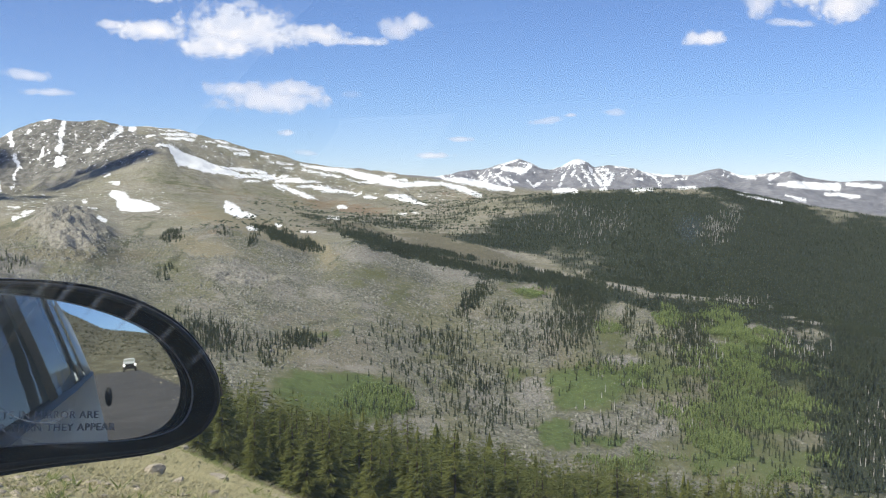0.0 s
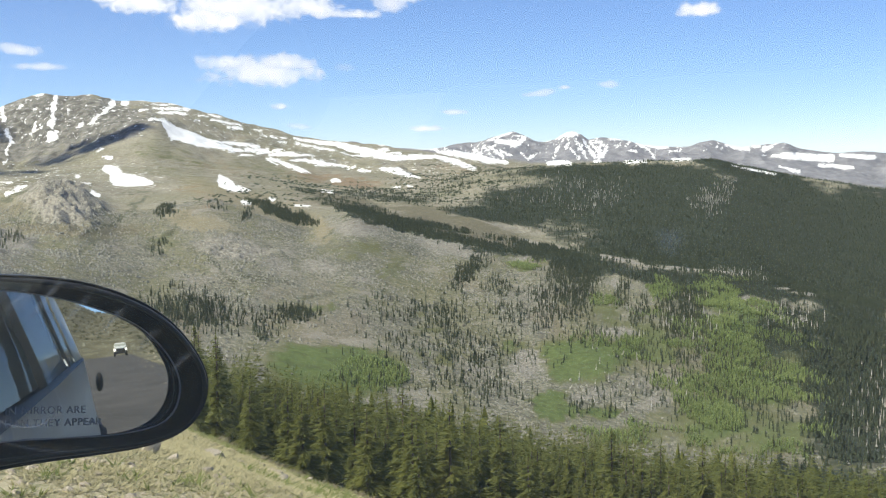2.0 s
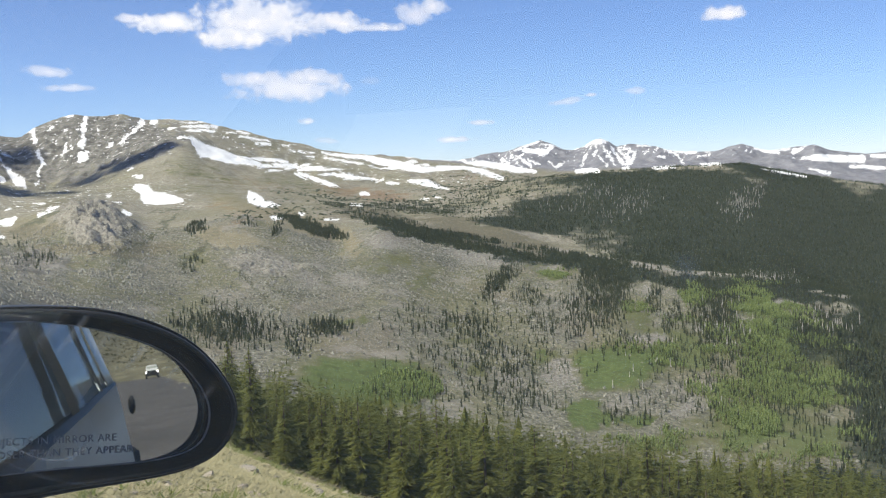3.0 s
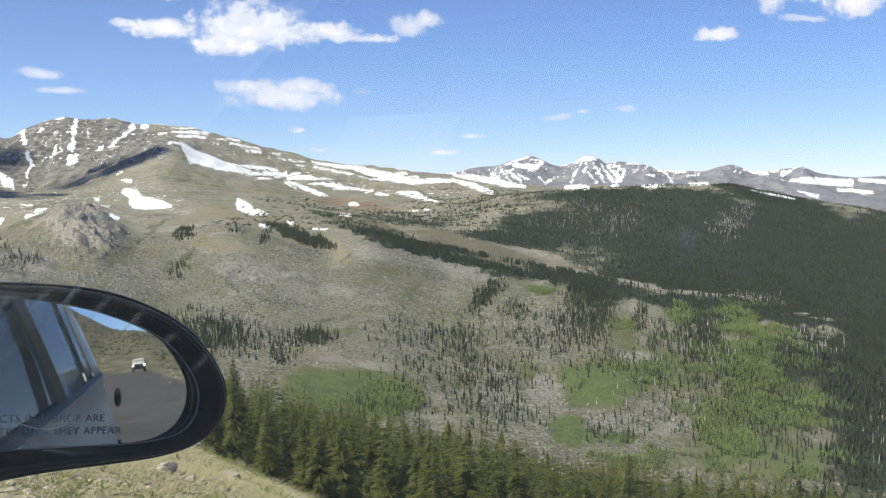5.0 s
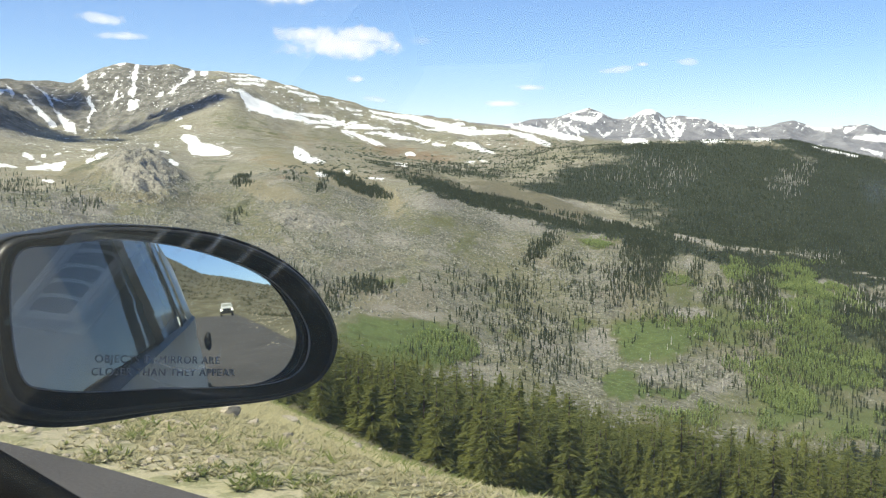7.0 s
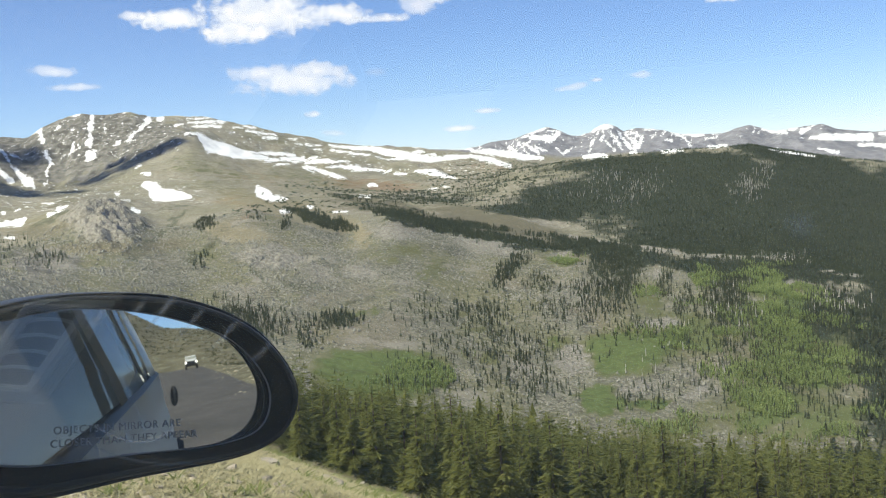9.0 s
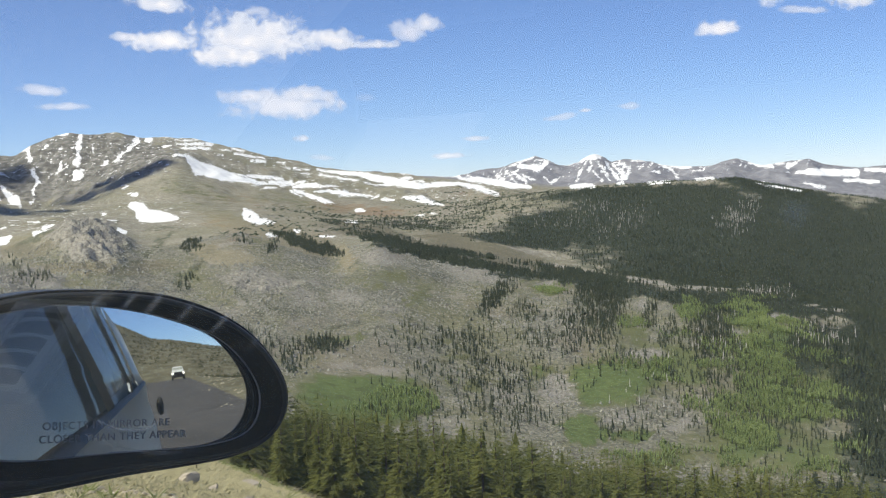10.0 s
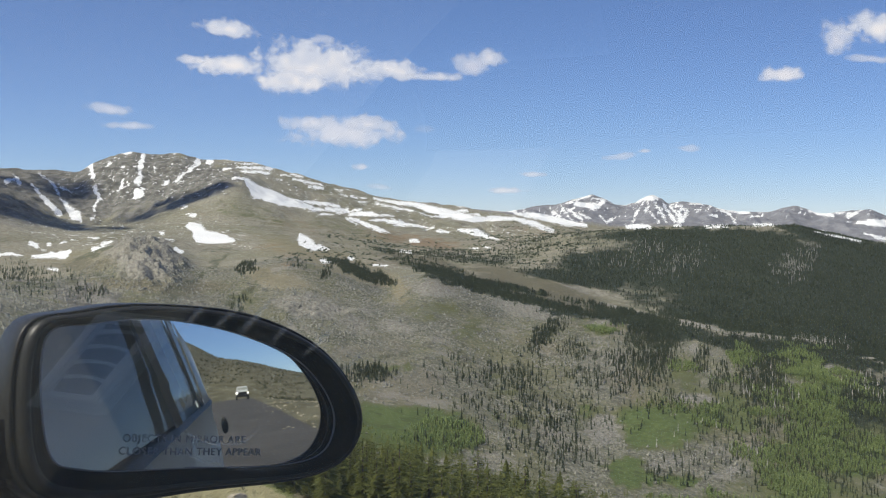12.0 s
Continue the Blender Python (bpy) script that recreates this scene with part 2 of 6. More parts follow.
    snow_edge = g.math("ADD", snow_edge, g.math("MULTIPLY", g.math("SUBTRACT", g.noise(0.25, 4, 0.7, off=44.0), 0.5), 0.5))
    snow = g.ramp(snow_edge, 0.51, 0.55)
    specks = g.math("MULTIPLY", g.ramp(g.noise(0.07, 6, 0.66, off=800.0), 0.606, 0.626), g.ramp(g.attr("high"), 0.3, 0.6))
    snow = g.math("MAXIMUM", snow, specks)
    col = g.mix(snow, col, (0.95, 0.955, 0.93))
    g.color(col)
    h = g.math("ADD", g.math("MULTIPLY", g.noise(0.5, 4, 0.65), 0.8), g.math("MULTIPLY", mid, 6.0))
    h = g.math("ADD", g.math("MULTIPLY", h, g.math("SUBTRACT", 1.0, g.attr("dry"))), g.math("MULTIPLY", g.math("ADD", near_mid, g.math("ADD", g.math("MULTIPLY", grit, 0.3), g.math("MULTIPLY", fleck, 0.22))), 0.16))
    g.bump(h, 0.45, 1.0)
    return m


def needles(name, dark, light, thin_share=0.35):
    m = material(name, rough=0.75)
    g = Graph(m)
    g.bsdf.inputs["Specular IOR Level"].default_value = 0.2
    geo = g.t.nodes.new("ShaderNodeNewGeometry")
    info = g.t.nodes.new("ShaderNodeObjectInfo")
    f = g.math("ADD", g.math("MULTIPLY", geo.outputs["Random Per Island"], 0.6), g.math("MULTIPLY", info.outputs["Random"], 0.4))
    col = g.mix(f, dark, light)
    col = g.mix(g.math("MULTIPLY", g.ramp(g.noise(0.02, 3), 0.4, 0.65), 0.4), col, tuple(0.7 * c for c in dark))
    g.color(col)
    thin = g.t.nodes.new("ShaderNodeBsdfTranslucent")
    g.link(col, thin.inputs[0])
    mx = g.node("ShaderNodeMixShader", Fac=thin_share)
    g.link(g.bsdf.outputs[0], mx.inputs[1])
    g.link(thin.outputs[0], mx.inputs[2])
    g.link(mx.outputs[0], g.t.nodes["Material Output"].inputs[0])
    return m


ground_mat = ground_material()
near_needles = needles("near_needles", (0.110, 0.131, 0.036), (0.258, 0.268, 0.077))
# far trees: distance haze put into a greyer, bluer, flatter needle colour
hazed_needles = needles("hazed_needles", (0.088, 0.113, 0.074), (0.135, 0.157, 0.102), 0.5)
aspen_leaf = needles("aspen_leaf", (0.180, 0.238, 0.092), (0.325, 0.400, 0.150), 0.22)
bark = material("bark", (0.11, 0.085, 0.065), 0.9)
_g = Graph(bark)
_g.color(_g.mix(_g.noise(6.0, 5), (0.06, 0.048, 0.038), (0.20, 0.165, 0.13)))


def rock_material(name, a, b, scale=3.0):
    m = material(name, rough=0.9)
    g = Graph(m)
    info = g.t.nodes.new("ShaderNodeObjectInfo")
    geo = g.t.nodes.new("ShaderNodeNewGeometry")
    f = g.math("ADD", g.math("MULTIPLY", g.noise(scale, 5, 0.6), 0.6), g.math("MULTIPLY", g.math("ADD", info.outputs["Random"], geo.outputs["Random Per Island"]), 0.22))
    g.color(g.mix(f, a, b))
    g.bump(g.noise(scale * 3, 6, 0.65), 0.5, 0.05)
    return m


stone_mat = rock_material("granite", (0.20, 0.17, 0.125), (0.66, 0.58, 0.45))
boulder_mat = rock_material("far_boulders", (0.105, 0.104, 0.082), (0.405, 0.396, 0.324), 0.2)
snag_mat = rock_material("bleached_wood", (0.36, 0.34, 0.30), (0.60, 0.57, 0.51), 0.3)

# ---- the land: one sheet from the road to the horizon ----
HEAD = radians(-65.0)                                  # the road's bearing
FWD = np.array((math.sin(HEAD), math.cos(HEAD)))
SIDE = np.array((math.cos(HEAD), -math.sin(HEAD)))     # to the right of the road
EYE_H = 1.12                                           # eye over the road
ROAD_R, ROAD_L = 2.95, -4.3                             # the road's edges, sideways from the eye

LIP = ((-25.3, -5.35), (-22.7, -6.61), (-18.6, -8.69), (-16.2, -10.04), (-12.3, -12.18), (-10.0, -13.35), (-6.1, -15.14), (-0.8, -16.97), (4.5, -18.34), (21.2, -19.96))
FIRST = ((-25.3, -5.95), (-22.7, -7.10), (-18.6, -9.07), (-16.2, -10.40), (-12.3, -12.61), (-10.0, -13.61), (-6.2, -15.34), (-0.8, -17.00), (4.6, -17.96), (12.5, -18.64), (21.2, -18.79))
EDGE = ((-25.2, -4.86), (-22.6, -5.63), (-18.5, -8.06), (-13.7, -10.36), (-9.9, -11.37), (-3.3, -12.80), (1.0, -13.79), (4.7, -14.65), (10.0, -15.53), (21.2, -16.42))
FOOT = ((-25.1, -3.42), (-22.0, -4.44), (-18.4, -7.06), (-13.7, -9.97), (-9.8, -10.67), (-5.9, -11.57), (1.0, -13.06), (4.8, -13.87), (10.0, -14.89), (21.2, -15.94))
CREST = ((-25.0, -2.70), (-21.9, -2.84), (-20.5, -2.70), (-19.0, -1.99), (-17.5, -1.23), (-16.0, -1.64), (-14.8, -2.49), (-13.1, -2.36), (-11.8, -2.08), (-10.5, -1.91), (-8.4, -2.41), (-6.1, -3.17), (-4.8, -2.85), (-4.0, -2.69), (-2.7, -3.17), (-0.6, -4.09), (1.3, -4.41), (4.4, -4.79), (7.9, -4.99), (10.9, -5.44), (14.2, -5.77), (17.4, -6.68), (21.4, -7.40))
BENCH = ((-25.0, -2.34), (-20.4, -2.21), (-18.9, -1.69), (-17.5, -1.18), (-16.0, -1.51), (-14.8, -1.98), (-13.0, -1.97), (-10.5, -1.62), (-7.9, -2.05), (-5.3, -2.29), (-4.0, -2.48), (-2.1, -2.86), (1.3, -3.46), (4.2, -4.15), (7.9, -4.73), (11.7, -5.26), (14.2, -5.56), (17.4, -6.47), (21.4, -7.20))
SHOULDER = ((-24.6, 1.75), (-22.9, 0.93), (-21.6, 0.19), (-20.2, -0.14), (-18.8, -0.38), (-17.6, -0.06), (-16.3, 0.53), (-15.0, 1.22), (-13.8, 1.61), (-13.0, 1.77), (-12.0, 1.36), (-10.3, 0.69), (-7.7, 0.02), (-5.1, -0.34), (-2.5, -0.55), (0.1, -0.63), (1.7, -0.64), (2.8, -0.91), (5.4, -0.80), (8.0, -0.69), (12.9, -0.61), (15.6, -1.22), (21.5, -2.22))
HILL = ((-24.7, 1.15), (-22.7, 0.43), (-21.6, -0.06), (-20.3, -0.34), (-17.9, -0.42), (-15.4, -0.27), (-12.9, -0.17), (-10.4, -0.58), (-7.8, -0.87), (-5.2, -1.24), (-2.6, -1.45), (0.1, -1.39), (1.4, -1.10), (2.8, -0.81), (4.4, -0.69), (6.2, -0.56), (8.1, -0.51), (10.6, -0.40), (12.9, -0.45), (14.4, -0.84), (16.8, -1.31), (21.5, -2.03))
RIDGE = ((-24.6, 2.22), (-21.4, 2.15), (-20.0, 2.13), (-19.3, 2.54), (-18.6, 2.85), (-17.7, 3.04), (-16.9, 2.90), (-15.6, 3.02), (-14.7, 2.72), (-13.2, 2.70), (-12.2, 2.58), (-10.9, 2.20), (-8.9, 1.65), (-6.6, 1.06), (-5.1, 0.73), (-3.7, 0.68), (-2.4, 0.47), (-0.3, 0.11), (1.8, -0.27), (3.3, -0.47), (5.4, -0.57), (8.1, -0.56), (11.9, -0.60), (21.5, -2.22))
PEAKS = ((-24.6, 1.63), (-20.1, 1.51), (-10.2, 1.10), (-2.5, 0.13), (-0.1, 0.20), (1.0, 0.51), (1.9, 0.59), (2.3, 0.70), (3.0, 0.94), (3.6, 1.07), (4.1, 0.86), (4.5, 0.62), (5.1, 0.53), (5.6, 0.66), (6.0, 0.92), (6.4, 1.06), (6.8, 0.88), (7.1, 0.67), (7.7, 0.71), (8.4, 0.65), (9.6, 0.39), (10.7, 0.22), (11.7, 0.27), (12.7, 0.48), (13.9, 0.13), (15.1, 0.24), (15.9, 0.34), (16.6, 0.04), (18.1, -0.20), (19.7, -0.10), (21.6, -0.34))

RINGS = (14.0, 46.0, 75.0, 220.0, 520.0, 760.0, 1000.0, 1260.0, 1500.0, 2100.0, 2550.0, 3000.0, 3500.0, 4150.0, 4750.0, 4900.0)


def ring_heights(az):
    """Height of the land at each ring, in rows."""
    el = [curve(c, az, w) for c, w in ((LIP, 0.7), (FIRST, 0.7), (EDGE, 0.7), (FOOT, 0.7), (CREST, 0.25), (BENCH, 0.5), (HILL, 0.3), (SHOULDER, 0.3), (RIDGE, 0.12), (PEAKS, 0.05))]
    lip, first, edge, foot, crest, bench, hill, shoulder, ridge, peaks = el
    broad_crest, broad_bench, broad_hill = (curve(c, az, 2.2) for c in (CREST, BENCH, HILL))
    h = lambda r, e: r * np.tan(np.radians(e))
    low, top, far, back = h(760, foot), h(1500, broad_crest), h(2100, broad_bench), h(3000, broad_hill)
    z1 = low + (top - low) * 0.28                      # the slope's lower part is smoother than its crest
    z2 = 0.65 * (low + (top - low) * 0.64) + 0.35 * (low + (h(1500, crest) - low) * 0.67)
    z3 = 0.5 * (far + back) * 0.6 + 0.4 * 0.5 * (h(2100, bench) + h(3000, hill))
    el = [lip - 0.9, lip, first, edge, edge - 3.2, foot, None, None, crest, bench, None, hill, shoulder, ridge, peaks, peaks - 0.9]
    out = [h(r, e) if e is not None else None for r, e in zip(RINGS, el)]
    out[6], out[7], out[10] = z1, z2, z3
    return out


AZ_STEP = 0.07
az_fine = np.arange(-26.0, 24.0 + 0.5 * AZ_STEP, AZ_STEP)
az_all = np.concatenate((az_fine, np.arange(26.0, 96.0, 2.0), np.arange(96.0, 130.0, 0.4), np.arange(130.0, 334.0, 2.0)))
r_all = np.concatenate((np.linspace(1.2, 7.5, 44)[:-1], np.linspace(7.5, 14, 26)[:-1], np.linspace(14, 46, 34)[:-1], np.linspace(46, 75, 22)[:-1], np.linspace(75, 220, 22)[:-1],
                        np.linspace(220, 760, 16)[:-1], np.linspace(760, 1500, 104)[:-1], np.linspace(1500, 2100, 40)[:-1], np.linspace(2100, 3000, 72)[:-1],
                        np.linspace(3000, 4150, 124)[:-1], np.linspace(4150, 4750, 60)[:-1], (4750, 4820, 4900)))
AZ, RR = np.meshgrid(az_all, r_all, indexing="ij")
GX, GY = RR * np.sin(np.radians(AZ)), RR * np.cos(np.radians(AZ))
az_c = np.clip(np.where(AZ > 180, AZ - 360, AZ), -26, 24)
stack = np.array([np.full(len(az_all), -EYE_H)] + ring_heights(az_c[:, 0]))
GZ = np.empty_like(AZ)
keys = np.array((2.0, *RINGS))
for k in range(len(az_all)):
    GZ[k] = np.interp(r_all, keys, stack[:, k])
# soften the creases between the rings
for _ in range(2):
    GZ[:, 2:-2] = 0.25 * GZ[:, 1:-3] + 0.5 * GZ[:, 2:-2] + 0.25 * GZ[:, 3:-1]
# the verge: level by the road, then falling to the first ring
edge_r = (ROAD_R + 0.35) / np.maximum(np.sin(np.radians(az_c[:, 0]) - HEAD), 0.2)
verge = np.clip((r_all[None, :] - edge_r[:, None]) / (14 - edge_r[:, None]), 0, 1)
GZ = np.where(RR < 14, -EYE_H - 0.015 + verge ** 1.25 * (stack[1][:, None] + EYE_H + 0.015), GZ)
below = RR * np.tan(np.arctan2(stack[2], 46.0) - 0.006)[:, None]        # the verge stays under the brow of the slope
ease = np.clip(verge / 0.10, 0, 1)
GZ = np.where(RR < 14, np.minimum(GZ, GZ * (1 - ease) + below * ease), GZ)
side, along = GX * SIDE[0] + GY * SIDE[1], GX * FWD[0] + GY * FWD[1]
# behind: a bank climbs on the uphill side, and the hillside closes the road's far end
behind = -EYE_H + np.where(side < ROAD_L - 1, (ROAD_L - 1 - side) * 0.32, np.where(side > ROAD_R + 1.5, -(side - ROAD_R - 1.5) * 0.12, 0.0))
behind = behind + np.clip(-along - 96, 0, 120) / 120 * np.clip(59 - side, 0, 110) * 0.22
behind = np.minimum(behind, 420 + 0 * behind) + (fbm(GX / 30, GY / 30, 4, 5) - 0.5) * np.clip(np.abs(side - 0.7) - 5, 0, 40) * 0.22
sector = np.clip((np.abs((AZ + 180 + 4) % 360 - 180) - 28) / 14, 0, 1)
GZ = GZ * (1 - sector) + behind * sector
# roughness of the ground, growing with distance
amp = np.interp(RR, (3, 10, 46, 200, 760, 1500, 2100, 3000, 4150, 4600, 4750), (0, 0.05, 0.35, 1.0, 5, 7, 6, 10, 16, 25, 12)) * (1 - sector)
GZ += amp * (fbm(GX / 60, GY / 60, 5, 1) - 0.5)
gull = np.abs(fbm(GX / 170, GY / 420, 4, 9) - 0.5) * 2
GZ += np.interp(RR, (3100, 3600, 4100, 4200), (0, 30, 6, 0)) * (gull - 0.35) * (1 - sector)
spine = 1 - np.abs(fbm(GX / 210, GY / 260, 5, 61) - 0.5) * 2
GZ += np.interp(RR, (760, 1050, 1420, 1500, 1700, 2300, 2950, 3300, 3800, 4120, 4200), (0, 14, 14, 5, 4, 10, 3, 15, 17, 5, 0)) * (spine - 0.75) * (1 - sector)
crags = 1 - np.abs(fbm(GX / 150, GY / 190, 5, 63) - 0.5) * 2
GZ += np.interp(RR, (4200, 4350, 4600, 4720, 4760), (0, 30, 42, 14, 10)) * (crags - 0.78) * (1 - sector)
near = np.clip((RR - 3.2) / 3, 0, 1) * np.clip((60 - RR) / 30, 0, 1)
GZ += near * (1 - (1 - verge) ** 6) ** 2 * 0.26 * (fbm(GX / 2.2, GY / 2.2, 4, 3) - 0.5)
on_road = (side < ROAD_R + 0.2) & (side > ROAD_L - 0.3) & (np.abs(along) < 100)
GZ = np.where(on_road, -EYE_H - 0.02, GZ)

EL = np.degrees(np.arctan2(GZ, RR))
warp = (fbm(GX / 55, GY / 55, 4, 21) - 0.5) * 0.9
AZW = az_c + (fbm(az_c * 3.0, EL * 6.0, 6, 51) - 0.5) * 0.85      # bearings and heights with a ragged drift, for natural outlines
ELW = EL + (fbm(az_c * 3.0 + 40, EL * 6.0, 6, 57) - 0.5) * 0.42

# snow: tapered strokes by bearing, height and half width at both ends, in degrees
SNOW_SUMMIT = ((-18.03, 2.90, 0.05, -17.83, 3.08, 0.16),
    (-16.22, 3.00, 0.05, -15.61, 3.09, 0.11),
    (-17.19, 2.86, 0.13, -17.33, 2.31, 0.11),
    (-17.31, 2.05, 0.08, -17.42, 1.60, 0.13),
    (-17.20, 1.37, 0.08, -17.40, 1.14, 0.21),
    (-17.40, 1.14, 0.21, -17.56, 0.96, 0.08),
    (-18.29, 1.21, 0.03, -17.84, 1.49, 0.05),
    (-18.13, 1.72, 0.08, -18.22, 1.31, 0.05),
    (-19.46, 2.53, 0.08, -19.38, 1.85, 0.11),
    (-20.38, 2.22, 0.05, -19.49, 2.33, 0.05),
    (-19.32, 1.40, 0.08, -19.13, 0.90, 0.11),
    (-19.13, 0.90, 0.11, -19.39, 0.37, 0.05),
    (-14.77, 2.54, 0.13, -14.61, 2.87, 0.05),
    (-14.82, 2.38, 0.08, -15.38, 1.99, 0.08),
    (-14.38, 2.80, 0.05, -14.23, 2.59, 0.16),
    (-15.79, 1.61, 0.05, -15.49, 1.84, 0.08))
SNOW_GULLIES = ((-22.79, 1.94, 0.05, -22.57, 1.52, 0.11),
    (-23.08, 1.59, 0.11, -22.80, 1.69, 0.08),
    (-22.03, 1.50, 0.05, -21.69, 1.01, 0.08),
    (-21.69, 1.01, 0.08, -21.32, 0.64, 0.11),
    (-21.32, 0.64, 0.11, -20.92, 0.21, 0.16),
    (-21.78, 2.00, 0.03, -21.08, 1.51, 0.08),
    (-21.08, 1.51, 0.08, -20.85, 0.89, 0.05),
    (-20.85, 0.89, 0.05, -20.46, 0.44, 0.11),
    (-20.46, 0.44, 0.11, -20.18, 0.11, 0.27),
    (-20.77, 1.31, 0.05, -20.29, 1.19, 0.05),
    (-20.01, 0.14, 0.08, -19.97, -0.24, 0.05),
    (-19.50, -0.06, 0.08, -19.37, 0.06, 0.05),
    (-18.60, 2.47, 0.05, -18.71, 2.36, 0.08),
    (-18.12, 2.35, 0.08, -18.09, 2.27, 0.08),
    (-16.22, 1.53, 0.08, -16.04, 1.68, 0.05),
    (-16.73, 2.36, 0.05, -16.63, 2.14, 0.05))
SNOW_BROW = ((-14.07, 2.77, 0.05, -13.39, 2.72, 0.06),
    (-13.16, 2.63, 0.04, -12.56, 2.67, 0.05),
    (-13.02, 2.50, 0.04, -11.72, 2.48, 0.05),
    (-13.02, 2.32, 0.05, -11.40, 2.27, 0.08),
    (-12.75, 2.15, 0.05, -11.50, 2.07, 0.07),
    (-13.62, 2.24, 0.04, -13.25, 2.27, 0.03),
    (-11.17, 1.76, 0.04, -10.92, 1.76, 0.04),
    (-10.98, 1.98, 0.04, -10.56, 1.92, 0.03),
    (-10.56, 2.03, 0.04, -9.91, 1.91, 0.03),
    (-10.38, 1.79, 0.07, -9.87, 1.69, 0.08),
    (-9.82, 1.69, 0.06, -9.02, 1.50, 0.05),
    (-9.63, 1.47, 0.05, -9.02, 1.35, 0.05),
    (-8.50, 1.29, 0.04, -8.13, 1.22, 0.04),
    (-8.22, 1.05, 0.04, -7.92, 0.98, 0.04),
    (-7.75, 0.98, 0.04, -6.99, 0.89, 0.04),
    (-7.46, 0.77, 0.03, -6.99, 0.70, 0.04))
SNOW_FIELD = ((-13.12, 1.80, 0.05, -12.57, 1.78, 0.10),
    (-12.57, 1.74, 0.11, -12.07, 1.23, 0.31),
    (-12.07, 1.21, 0.31, -11.42, 1.00, 0.33),
    (-11.42, 1.00, 0.31, -10.58, 0.69, 0.23),
    (-10.58, 0.69, 0.21, -9.55, 0.50, 0.11),
    (-12.21, 0.92, 0.06, -11.32, 0.81, 0.06),
    (-10.25, 0.81, 0.06, -9.45, 0.69, 0.08),
    (-9.45, 0.69, 0.09, -8.32, 0.53, 0.09),
    (-9.64, 0.34, 0.07, -9.08, 0.37, 0.07),
    (-8.89, 0.39, 0.08, -7.85, 0.31, 0.10),
    (-9.22, 0.12, 0.04, -8.51, 0.15, 0.05),
    (-8.32, 0.18, 0.05, -7.23, 0.37, 0.07),
    (-7.76, 0.13, 0.09, -6.80, 0.16, 0.13),
    (-6.80, 0.13, 0.08, -5.74, 0.08, 0.04),
    (-7.90, -0.03, 0.06, -7.42, -0.35, 0.05),
    (-7.71, -0.03, 0.06, -7.00, -0.32, 0.10))
SNOW_BANDS = ((-7.00, -0.32, 0.11, -6.33, -0.60, 0.11),
    (-6.33, -0.60, 0.10, -5.90, -0.74, 0.04),
    (-6.81, -0.11, 0.04, -6.05, -0.16, 0.08),
    (-6.05, -0.16, 0.09, -5.28, -0.32, 0.13),
    (-5.47, -0.13, 0.05, -5.28, -0.27, 0.10),
    (-5.28, -0.32, 0.10, -4.19, -0.44, 0.05),
    (-6.61, 0.89, 0.06, -5.66, 0.70, 0.09),
    (-5.66, 0.70, 0.10, -4.52, 0.57, 0.10),
    (-4.52, 0.51, 0.10, -3.33, 0.21, 0.13),
    (-6.52, 0.66, 0.04, -5.66, 0.44, 0.06),
    (-5.66, 0.44, 0.06, -4.76, 0.28, 0.06),
    (-4.52, 0.19, 0.04, -3.85, -0.00, 0.04),
    (-3.76, 0.02, 0.06, -3.18, 0.02, 0.08),
    (-4.19, -0.60, 0.05, -3.85, -0.46, 0.05),
    (-4.33, 0.48, 0.16, -3.01, 0.14, 0.21),
    (-3.01, 0.14, 0.21, -1.95, -0.10, 0.16))
SNOW_STRIPES = ((-3.38, 0.74, 0.08, -2.53, 0.51, 0.08),
    (-2.48, 0.54, 0.08, -1.16, 0.41, 0.08),
    (-1.16, 0.41, 0.08, 0.03, 0.25, 0.05),
    (-2.66, 0.30, 0.08, -2.27, 0.27, 0.05),
    (-2.14, 0.14, 0.05, -1.69, 0.12, 0.05),
    (-1.95, -0.10, 0.16, -0.68, -0.07, 0.13),
    (-0.68, -0.07, 0.11, -0.10, -0.09, 0.08),
    (-0.02, -0.09, 0.08, 0.91, -0.33, 0.16),
    (0.91, -0.33, 0.16, 1.75, -0.67, 0.11),
    (-0.02, 0.17, 0.08, 1.17, 0.01, 0.16),
    (1.17, 0.01, 0.16, 2.27, -0.25, 0.16),
    (2.27, -0.25, 0.16, 3.32, -0.40, 0.08),
    (-3.64, -0.65, 0.08, -3.06, -0.70, 0.05),
    (-2.72, -0.60, 0.05, -1.84, -0.70, 0.16),
    (-1.84, -0.70, 0.16, -1.31, -0.94, 0.11),
    (-1.31, -0.94, 0.11, -0.73, -1.07, 0.03))
